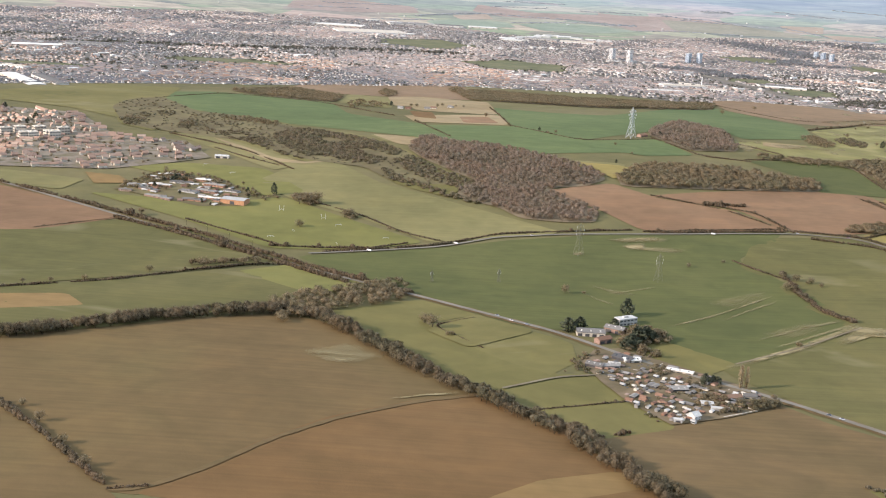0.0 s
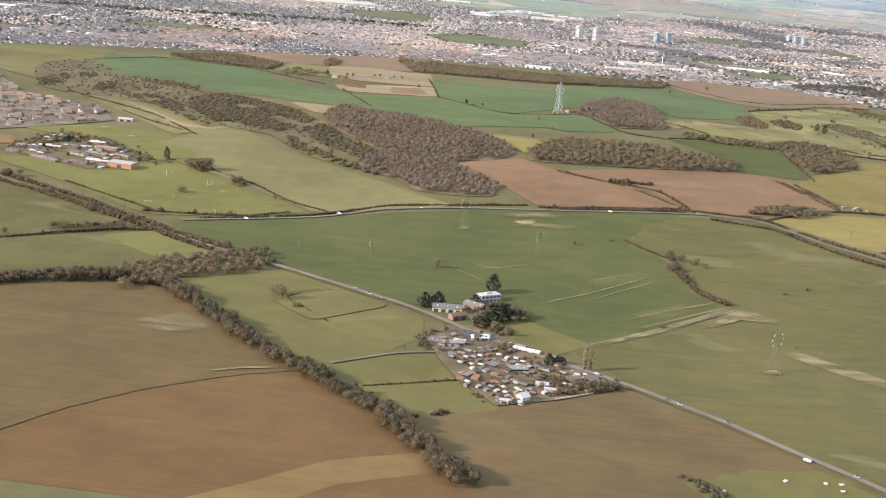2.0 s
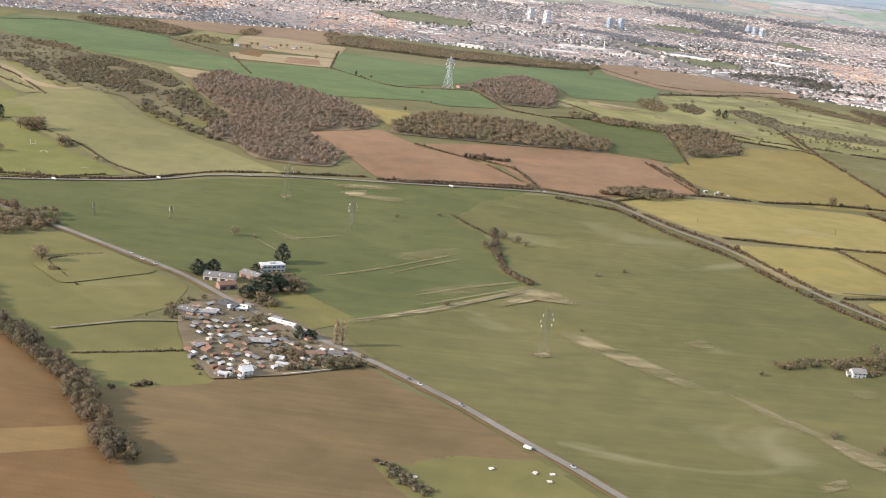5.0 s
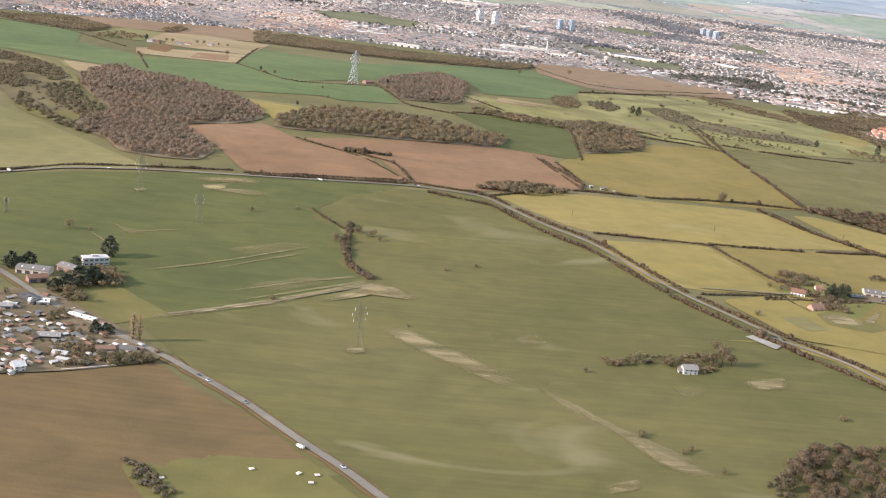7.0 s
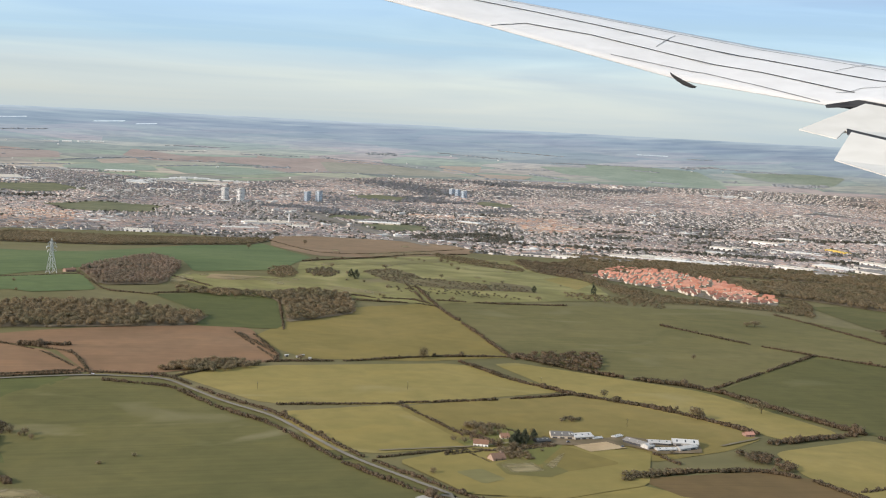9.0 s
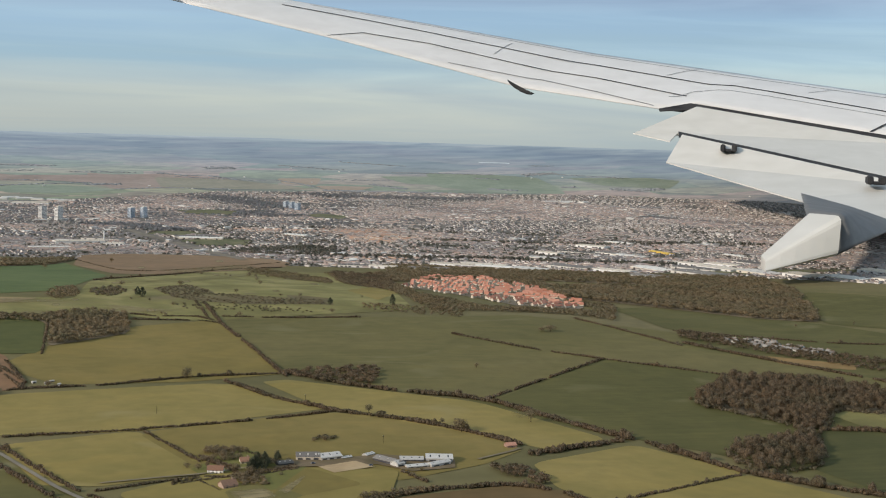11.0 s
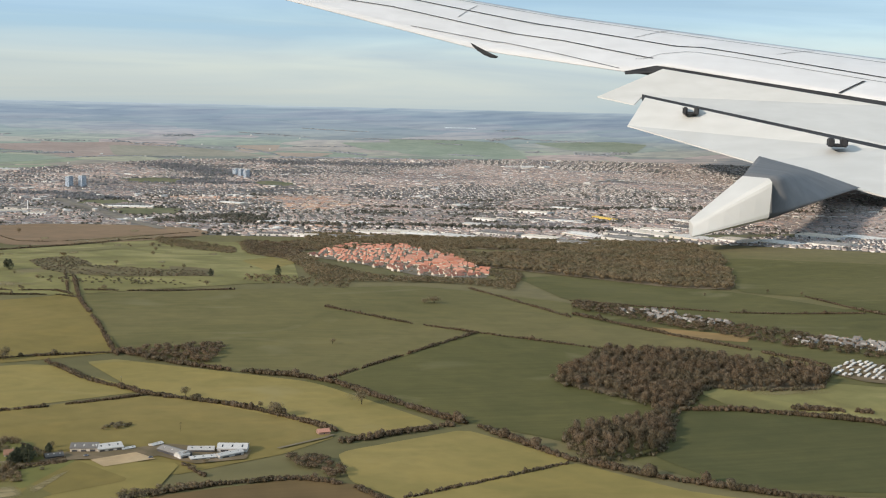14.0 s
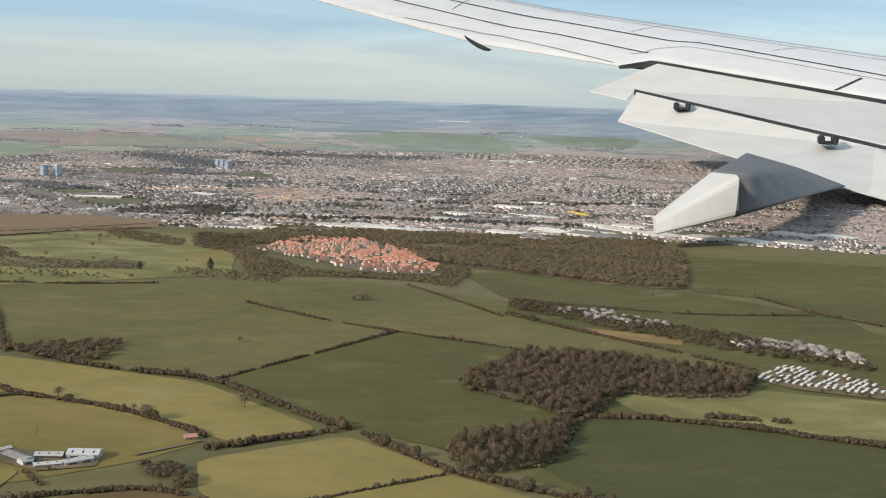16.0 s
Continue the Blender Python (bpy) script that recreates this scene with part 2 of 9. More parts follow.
def distance_material():
    """Far country as a plain backdrop: a patchwork of small fields, with blue haze painted into colour and glow."""
    m, nt, b = shader("far_country", 1.0, 0.0)
    g = nt.nodes.new("ShaderNodeNewGeometry")
    mp = nt.nodes.new("ShaderNodeMapping")
    mp.inputs["Location"].default_value = (-390, -110, 0)
    nt.links.new(g.outputs["Position"], mp.inputs["Vector"])
    flat = nt.nodes.new("ShaderNodeVectorMath")
    flat.operation = "MULTIPLY"
    flat.inputs[1].default_value = (1, 1, 0)
    nt.links.new(mp.outputs["Vector"], flat.inputs[0])
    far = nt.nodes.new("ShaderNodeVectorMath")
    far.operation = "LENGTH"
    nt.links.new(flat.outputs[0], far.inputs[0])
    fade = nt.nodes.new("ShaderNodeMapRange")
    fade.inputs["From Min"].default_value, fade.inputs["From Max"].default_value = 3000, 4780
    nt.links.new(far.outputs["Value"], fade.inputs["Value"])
    stretch = nt.nodes.new("ShaderNodeMapping")
    stretch.inputs["Rotation"].default_value = (0, 0, radians(18))
    stretch.inputs["Scale"].default_value = (0.0042, 0.0085, 0)
    nt.links.new(g.outputs["Position"], stretch.inputs["Vector"])
    cell = nt.nodes.new("ShaderNodeTexVoronoi")
    cell.inputs["Scale"].default_value = 1.0
    nt.links.new(stretch.outputs["Vector"], cell.inputs["Vector"])
    tone = nt.nodes.new("ShaderNodeSeparateColor")
    nt.links.new(cell.outputs["Color"], tone.inputs[0])
    col = ramp_node(nt, [(0.0, (0.09, 0.09, 0.08)), (0.18, (0.17, 0.215, 0.12)), (0.42, (0.35, 0.25, 0.19)), (0.6, (0.13, 0.15, 0.10)), (0.75, (0.20, 0.245, 0.13)), (0.95, (0.36, 0.30, 0.21))])
    nt.links.new(tone.outputs[0], col.inputs["Fac"])
    n = noise_node(nt, 0.02, 6, 0.4, (1, 1.6, 0), 18)
    dark = ramp_node(nt, [(0.40, (0.70, 0.70, 0.72)), (0.56, (1.03, 1.03, 1.03))])
    nt.links.new(n.outputs["Fac"], dark.inputs["Fac"])
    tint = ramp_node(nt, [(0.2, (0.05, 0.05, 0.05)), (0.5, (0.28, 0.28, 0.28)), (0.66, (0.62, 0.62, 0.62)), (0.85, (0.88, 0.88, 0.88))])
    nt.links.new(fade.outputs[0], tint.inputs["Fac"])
    belts = noise_node(nt, 0.0045, 6, 0.5, (1, 3.2, 0), 12)
    wooded = ramp_node(nt, [(0.36, (0.70, 0.74, 0.80)), (0.47, (0.92, 0.93, 0.95)), (0.56, (1.02, 1.02, 1.01)), (0.70, (1.28, 1.24, 1.16))])
    nt.links.new(belts.outputs["Fac"], wooded.inputs["Fac"])
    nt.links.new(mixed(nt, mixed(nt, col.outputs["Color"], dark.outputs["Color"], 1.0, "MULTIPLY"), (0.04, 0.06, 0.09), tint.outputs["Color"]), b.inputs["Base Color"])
    # haze as emission, bluer and brighter with distance
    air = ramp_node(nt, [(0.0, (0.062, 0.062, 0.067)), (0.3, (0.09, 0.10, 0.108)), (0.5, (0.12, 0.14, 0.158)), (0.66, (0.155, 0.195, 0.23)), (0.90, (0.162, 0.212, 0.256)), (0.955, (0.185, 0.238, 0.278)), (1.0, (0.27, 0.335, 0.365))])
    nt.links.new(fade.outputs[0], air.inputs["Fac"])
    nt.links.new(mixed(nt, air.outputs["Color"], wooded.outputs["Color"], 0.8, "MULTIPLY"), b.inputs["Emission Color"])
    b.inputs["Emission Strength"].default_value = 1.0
    return m


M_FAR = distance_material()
M_TWIG = varied("bare_twigs", [(0.234, 0.185, 0.116), (0.274, 0.219, 0.138), (0.326, 0.263, 0.171), (0.258, 0.210, 0.131)], 0.95, 0.05, 0.9)
# bare_twigs darkened: a shaded copy for some woods, and the hedges' dark brown
M_DARK_TWIG = varied("dark_twigs", [(0.165, 0.126, 0.083), (0.205, 0.157, 0.104), (0.250, 0.192, 0.133), (0.180, 0.140, 0.092)], 0.95, 0.05, 0.9)
M_RUST = varied("larch_twigs", [(0.270, 0.205, 0.150), (0.313, 0.243, 0.183), (0.356, 0.282, 0.220)], 0.95, 0.05, 0.9)
M_SCRUB = varied("scrub_twigs", [(0.209, 0.169, 0.115), (0.253, 0.206, 0.144), (0.215, 0.192, 0.115), (0.286, 0.235, 0.167)], 0.95, 0.05, 0.9)
M_BELT = varied("belt_twigs", [(0.180, 0.143, 0.091), (0.212, 0.168, 0.110), (0.242, 0.197, 0.133), (0.195, 0.161, 0.100)], 0.95, 0.05, 0.9)
M_EVERGREEN = varied("evergreen", [(0.054, 0.061, 0.039), (0.074, 0.081, 0.050), (0.095, 0.101, 0.063)], 0.9, 0.1, 0.3)
M_LITTER = land("leaf_litter", (0.150, 0.120, 0.074), (0.198, 0.156, 0.102), (0.240, 0.192, 0.126), big=0.04, small=0.3)
M_BARK = varied("bark", [(0.08, 0.065, 0.05), (0.11, 0.09, 0.07)], 0.95, 0.05, 2.0)
M_ROAD = land("worn_asphalt", (0.175, 0.155, 0.122), (0.215, 0.19, 0.15), (0.255, 0.225, 0.18), big=0.05, small=0.6)
M_TRACK = land("dirt_track", (0.165, 0.131, 0.084), (0.210, 0.172, 0.112), (0.255, 0.212, 0.140), big=0.05, small=0.4)
M_TOWN = land("town_ground", (0.127, 0.120, 0.101), (0.177, 0.161, 0.141), (0.262, 0.232, 0.211), big=0.02, small=0.08)
M_ESTATE = land("estate_gardens", (0.123, 0.113, 0.062), (0.197, 0.162, 0.120), (0.276, 0.231, 0.182), big=0.07, small=0.25)
M_WALLS = varied("house_walls", [(0.276, 0.213, 0.170), (0.815, 0.778, 0.718), (0.349, 0.294, 0.244), (0.776, 0.735, 0.672), (0.388, 0.327, 0.276), (0.815, 0.778, 0.718), (0.242, 0.195, 0.161), (0.815, 0.778, 0.718), (0.320, 0.265, 0.226), (0.795, 0.750, 0.681), (0.291, 0.238, 0.198)], 0.9, 0.15)
M_ROOFS = varied("house_roofs", [(0.224, 0.207, 0.197), (0.346, 0.256, 0.212), (0.194, 0.180, 0.172), (0.404, 0.282, 0.228), (0.260, 0.235, 0.225), (0.169, 0.156, 0.151), (0.388, 0.356, 0.327)], 0.8, 0.25)
M_WARM_ROOFS = varied("warm_roofs", [(0.340, 0.195, 0.132), (0.425, 0.257, 0.176), (0.255, 0.187, 0.152), (0.493, 0.332, 0.232), (0.204, 0.178, 0.164), (0.527, 0.432, 0.344)], 0.8, 0.25)
M_SHED = varied("shed_cladding", [(0.450, 0.442, 0.418), (0.620, 0.605, 0.561), (0.740, 0.710, 0.641), (0.360, 0.365, 0.356)], 0.5, 0.4)


# ---- lie of the land ----
def swell(x, y, cx, cy, sx, sy):
    return np.exp(-((x - cx) / sx) ** 2 / 2 - ((y - cy) / sy) ** 2 / 2)


def ease(v):
    v = np.clip(v, 0, 1)
    return v * v * (3 - 2 * v)


SWELLS = [(6.2, -8.6, 4.6, -3.4, -0.7), (-11.0, -0.9, 5.4, -4.5, -0.4), (6.2, 9.5, -7.7, 7.0, -3.6), (0.5, 4.1, 7.5, 3.1, -5.7), (-0.5, 1.2, 0.4, -6.0, -4.4)]


def ground_z(x, y):
    """Height of the ground: gentle swells and dips, the town's valley, and the country rising to the skyline."""
    z = -28 * ease((y - 1250) / 850)
    for cy, row in zip((520, 760, 1000, 1240, 1480), SWELLS):
        for cx, k in zip((-50, 200, 450, 700, 950), row):
            z = z + k * swell(x, y, cx, cy, 190, 190)
    return z + 140 * np.clip((np.hypot(x - 390, y - 110) - 3000) / 1750, 0, None) ** 1.7


def gz(x, y):
    return float(ground_z(np.float64(x), np.float64(y)))


def np_mesh(name, verts, faces, mats, index=None, smooth=False):
    """A mesh from arrays: faces all with the same number of corners."""
    me = bpy.data.meshes.new(name)
    verts, faces = np.asarray(verts, np.float32), np.asarray(faces, np.int32)
    k = faces.shape[1]
    me.vertices.add(len(verts))
    me.vertices.foreach_set("co", verts.ravel())
    me.loops.add(faces.size)
    me.loops.foreach_set("vertex_index", faces.ravel())
    me.polygons.add(len(faces))
    me.polygons.foreach_set("loop_start", np.arange(0, faces.size, k, dtype=np.int32))
    me.polygons.foreach_set("loop_total", np.full(len(faces), k, np.int32))
    if index is not None:
        me.polygons.foreach_set("material_index", np.asarray(index, np.int32))
    me.polygons.foreach_set("use_smooth", np.full(len(faces), smooth))
    for m in mats:
        me.materials.append(m)
    me.update(calc_edges=True)
    return me


def part(name, bm, material, parent, label=""):
    """Links a bmesh as one mesh object under a thing or a part."""
    me = bpy.data.meshes.new(name)
    bm.to_mesh(me)
    bm.free()
    me.materials.append(material)
    ob = new(name, me)
    ob.parent = parent
    return tagged(ob, label)


def inside(px, py, poly):
    """Which of the points lie in the polygon."""
    hit = np.zeros(len(px), bool)
    for (x0, y0), (x1, y1) in zip(poly, poly[1:] + poly[:1]):
        if y0 != y1:
            hit ^= ((y0 > py) != (y1 > py)) & (px < (x1 - x0) * (py - y0) / (y1 - y0) + x0)
    return hit


def rounded(poly, times=2, closed=True, cut=0.12):
    """Corner cutting, so that outlines bend as they do on the land."""
    p = np.array(poly, float)
    for _ in range(times):
        q = np.roll(p, -1, 0) if closed else p[1:]
        a = p if closed else p[:-1]
        mid = np.empty((2 * len(a), 2))
        mid[0::2], mid[1::2] = a * (1 - cut) + q * cut, a * cut + q * (1 - cut)
        p = mid if closed else np.vstack([p[:1], mid[1:-1], p[-1:]])
    return p


def along(line, step):
    """Points at even steps along a polyline, with the heading at each."""
    p = rounded(line, 2, False)
    d = np.hypot(*np.diff(p, axis=0).T)
    s = np.concatenate([[0], np.cumsum(d)])
    at = np.arange(0, s[-1], step)
    x, y = np.interp(at, s, p[:, 0]), np.interp(at, s, p[:, 1])
    i = np.clip(np.searchsorted(s, at, "right") - 1, 0, len(d) - 1)
    return x, y, np.arctan2(*(p[i + 1] - p[i]).T[::-1])


# ---- ground ----
def build_ground():
    rings = np.concatenate([np.arange(0, 2300, 26.0), np.linspace(2310, 4780, 70)])
    turn = np.linspace(0, 2 * np.pi, 361)[:-1]
    x = 390 + rings[:, None] * np.cos(turn)[None]
    y = 110 + rings[:, None] * np.sin(turn)[None]
    v = np.stack([x, y, ground_z(x, y)], -1).reshape(-1, 3)
    n, i = len(turn), np.arange(len(rings) - 1)[:, None] * len(turn)
    j = np.arange(n)[None]
    f = np.stack([i + j, i + n + j, i + n + (j + 1) % n, i + (j + 1) % n], -1).reshape(-1, 4)
    far = np.repeat(rings[:-1] > 3000, n)
    ob = new("ground", np_mesh("ground", v, f[~far], [M_GROUND], None, True))
    tagged(ob, "open rolling farmland under grass", "ground", kind="structure")
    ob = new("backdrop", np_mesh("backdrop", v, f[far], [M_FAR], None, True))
    tagged(ob, "hazy far country rising to the skyline", "backdrop", kind="structure")


build_ground()
FIELD_COUNT = [0]


def draped(name, poly, mat, lift, step=32.0):
    bm = bmesh.new()
    bm.faces.new([bm.verts.new((x, y, 0)) for x, y in poly])
    bmesh.ops.triangulate(bm, faces=bm.faces[:])
    lo, hi = poly.min(0), poly.max(0)
    for axis in (0, 1):
        for c in np.arange(math.floor(lo[axis] / step) * step, hi[axis], step):
            at, no = Vector((0, 0, 0)), Vector((0, 0, 0))
            at[axis], no[axis] = c, 1
            bmesh.ops.bisect_plane(bm, geom=bm.verts[:] + bm.edges[:] + bm.faces[:], plane_co=at, plane_no=no)
    for v in bm.verts:
        v.co.z = gz(v.co.x, v.co.y) + lift
    for f in bm.faces:
        f.smooth = True
        if f.normal.z < 0:
            f.normal_flip()
    me = bpy.data.meshes.new(name)
    bm.to_mesh(me)
    bm.free()
    me.materials.append(mat)
    return new(name, me)


def field(kind, label, poly):
    FIELD_COUNT[0] += 1
    p = rounded(poly, 2, cut=0.07)
    c = p.mean(0)
    p = p + (p - c) / np.hypot(*(p - c).T)[:, None] * 4.0
    ob = draped("field", p, LAND[kind], 0.1 + 0.0055 * FIELD_COUNT[0])
    return tagged(ob, label, "field", kind="structure")


def road(label, line, width, mat=None):
    x, y, a = along(line, 7.0)
    l = np.stack([x - np.sin(a) * width / 2, y + np.cos(a) * width / 2], -1)
    r = np.stack([x + np.sin(a) * width / 2, y - np.cos(a) * width / 2], -1)
    v = np.concatenate([l, r])
    v = np.c_[v, ground_z(v[:, 0], v[:, 1]) + 0.66]
    n = len(x)
    i = np.arange(n - 1)
    me = np_mesh("road", v, np.stack([i, n + i, n + i + 1, i + 1], -1), [M_ROAD if width > 2.1 else M_TRACK], smooth=True)
    return tagged(new("road" if width > 2.1 else "track", me), "worn grey " + label if width > 2.1 else "pale earth " + label, "road" if width > 2.1 else "track", kind="structure")


def verge(label, line, width):
    """A strip of rough grass between two fields."""
    x, y, a = along(line, 7.0)
    w = width * (0.8 + 0.4 * np.sin(np.arange(len(x)) * 1.7) ** 2) / 2
    v = np.concatenate([np.stack([x - np.sin(a) * w, y + np.cos(a) * w], -1), np.stack([x + np.sin(a) * w, y - np.cos(a) * w], -1)])
    n = len(x)
    i = np.arange(n - 1)
    me = np_mesh("verge", np.c_[v, ground_z(v[:, 0], v[:, 1]) + 0.36], np.stack([i, n + i, n + i + 1, i + 1], -1), [LAND["greening"]], smooth=True)
    return tagged(new("verge", me), label, "verge", kind="structure")


# ---- plant forms ----
RNG = np.random.default_rng(7)


def tuft_cloud(n, size, flat=1.0, low=0.25, shell=0.55, slim=0.3):
    """Loose slivers spread through a rounded crown one unit high and wide: sprays of twigs with gaps between them."""
    d = RNG.normal(size=(n, 3))
    d /= np.linalg.norm(d, axis=1)[:, None]
    lobes = 0.78 + 0.22 * np.sin(4 * d[:, 0] + 1.7) * np.sin(5 * d[:, 1] + 4 * d[:, 2])
    rad = (shell + (1 - shell) * RNG.random(n) ** 0.6) * lobes
    c = d * rad[:, None] * np.array([0.5, 0.5, (1 - low) / 2 * flat])
    c[:, 2] += low + (1 - low) / 2
    n_ = d * np.array([1, 1, 1.1]) + RNG.normal(size=(n, 3)) * 0.42
    u = np.cross(n_, RNG.normal(size=(n, 3)))
    w = np.cross(n_, u)
    u *= (size * (0.7 + 0.6 * RNG.random(n)) / (np.linalg.norm(u, axis=1) + 1e-9))[:, None]
    w *= (size * slim * 2 / (np.linalg.norm(w, axis=1) + 1e-9))[:, None]
    v = np.stack([c + u, c - u * 0.8 + w, c - u * 0.8 - w], 1).reshape(-1, 3)
    return v, np.arange(3 * n).reshape(-1, 3)


def lump(level, size, low, cut=-0.6, rough=0.05):
    """An uneven rounded mass of close twigs, lobed and open below."""
    bm = bmesh.new()
    bmesh.ops.create_icosphere(bm, subdivisions=level, radius=0.5)
    bmesh.ops.delete(bm, geom=[f for f in bm.faces if f.calc_center_median().z < cut * 0.5], context="FACES")
    bm.verts.index_update()
    p = np.array([v.co[:] for v in bm.verts])
    f = np.array([[v.index for v in q.verts] for q in bm.faces])
    bm.free()
    k = RNG.uniform(4, 9, (3, 3)) * RNG.choice([-1, 1], (3, 3))
    p *= (1 + 0.13 * np.sin(p @ k[0] * 2) + 0.11 * np.sin(p @ k[1] * 3 + 1) + rough * RNG.normal(size=len(p)))[:, None]
    p = p * np.array([size, size, size * (1 - low)])
    p[:, 2] += low + (1 - low) / 2
    return p, f


def joined(*bits):
    vs, fs, n = [], [], 0
    for v, f in bits:
        vs.append(v)
        fs.append(f + n)
        n += len(v)
    return np.vstack(vs), np.vstack(fs)


def stem(h, r):
    k = np.arange(4) * np.pi / 2
    base = np.stack([np.cos(k) * r, np.sin(k) * r, 0 * k], -1)
    return np.vstack([base, [[0, 0, h]]]), np.array([[0, 1, 4], [1, 2, 4], [2, 3, 4], [3, 0, 4]])


def forms(kind, count=5):
    out = []
    for _ in range(count):
        if kind == "shrub":
            v, f = joined(lump(1, 0.72, -0.1, -0.9, 0.1), tuft_cloud(26, 0.11, 1.0, 0.0, 0.7, 0.36))
        elif kind == "hedging":
            v, f = joined(lump(1, 0.74, -0.15, -0.9, 0.14), tuft_cloud(15, 0.13, 1.0, -0.05, 0.7, 0.34))
        elif kind == "broad":
            v, f = joined(lump(2, 0.5, 0.06, -0.8, 0.16), tuft_cloud(190, 0.052, 1.0, 0.02, 0.42, 0.26), stem(0.5, 0.03))
        elif kind == "puff":
            v, f = lump(1, 1.0, -0.1, -0.9)
        elif kind == "cone":
            t = RNG.random(70) ** 0.7
            a = RNG.random(70) * 2 * np.pi
            rr = (1 - t) * 0.30 * (0.6 + 0.5 * RNG.random(70))
            c = np.stack([rr * np.cos(a), rr * np.sin(a), 0.08 + 0.9 * t], -1)
            u, w = RNG.normal(size=(70, 3)) * 0.07, RNG.normal(size=(70, 3)) * 0.07
            v, f = np.stack([c + u, c + w, c - u - w], 1).reshape(-1, 3), np.arange(210).reshape(-1, 3)
        else:
            v, f = joined(lump(1, 0.55, 0.1, -0.95, 0.12), tuft_cloud(40, 0.10, 1.0, 0.02, 0.45, 0.28), stem(0.5, 0.03))
        out.append((v, f))
    return out


FORMS = {k: forms(k) for k in ("shrub", "hedging", "broad", "puff", "cone", "tree")}


def scatter(name, kind, x, y, h, wide, mat):
    """One mesh of many plants."""
    vs, fs, base = [], [], 0
    which = RNG.integers(0, 5, len(x))
    for k in range(5):
        m = which == k
        v, f = FORMS[kind][k]
        n = int(m.sum())
        if not n:
            continue
        a = RNG.random(n) * 2 * np.pi
        c, s = np.cos(a)[:, None], np.sin(a)[:, None]
        ww, hh = wide[m][:, None], h[m][:, None]
        px = (v[None, :, 0] * c - v[None, :, 1] * s) * ww + x[m][:, None]
        py = (v[None, :, 0] * s + v[None, :, 1] * c) * ww + y[m][:, None]
        pz = v[None, :, 2] * hh + ground_z(x[m], y[m])[:, None]
        vs.append(np.stack([px, py, pz], -1).reshape(-1, 3))
        fs.append((f[None] + (np.arange(n) * len(v))[:, None, None]).reshape(-1, 3) + base)
        base += n * len(v)
    return new(name, np_mesh(name, np.concatenate(vs), np.concatenate(fs), [mat], smooth=True))


def wood(label, kind, poly, spacing, height):
    p = rounded(poly, 1)
    near = kind == "dark_bare" and height > 5
    if near:
        spacing *= 1.05
    elif kind in ("bare", "rust") and 5.4 < spacing < 8.5:
        spacing *= 0.82
    lo, hi = p.min(0), p.max(0)
    gx, gy = np.meshgrid(np.arange(lo[0], hi[0], spacing), np.arange(lo[1], hi[1], spacing))
    x = gx.ravel() + RNG.normal(size=gx.size) * spacing * 0.35
    y = gy.ravel() + RNG.normal(size=gx.size) * spacing * 0.35
    m = inside(x, y, [tuple(q) for q in p])
    x, y = x[m], y[m]
    h = height * (0.80 + 0.32 * RNG.random(len(x)) + 0.12 * np.sin(x / 17) * np.sin(y / 23))
    if kind == "scrub" and len(x) > 150:
        m = np.sin(x / 15 + 2 * np.sin(y / 40)) * np.sin(y / 19) + 0.5 * np.sin(x / 6 + y / 9) < 0.8
        x, y, h = x[m], y[m], h[m]
    elif kind != "scrub" and spacing < 7.6 and height >= 4 and len(x) > 220:
        tagged(draped("wood_floor", p, M_LITTER, 0.56), "brown leaf litter under bare trees", "ground", kind="structure")
    if kind == "scrub" and len(x) > 150:
        tagged(draped("scrub_floor", p, LAND["heath"], 0.55), "rough brown grass under scrub", "ground", kind="structure")
    if kind == "scrub":
        ob = scatter("scrub", "shrub", x, y, h, h * 1.95, M_SCRUB)
    else:
        wide = np.clip(spacing, 3, 9) * ((1.2 if near else 1.4) + 0.5 * RNG.random(len(x))) * (0.85 if kind == "rust" else 1.0)
        ob = scatter("woodland", "broad" if near else "tree", x, y, h, np.minimum(wide, h * 2.0), {"rust": M_RUST, "dark_bare": M_DARK_TWIG}.get(kind, M_TWIG))
    if near:
        ex, ey, _ = along([tuple(q) for q in np.vstack([p, p[:1]])], 1.6)
        ex, ey = ex + RNG.normal(size=len(ex)) * 1.3, ey + RNG.normal(size=len(ex)) * 1.3
        eh = RNG.uniform(1.2, 3.6, len(ex))
        tagged(scatter("undergrowth", "shrub", ex, ey, eh, eh * 1.3, M_SCRUB), "brambles and bushes along a wood edge", "undergrowth", kind="stuff")
    return tagged(ob, label, "wood", kind="stuff")


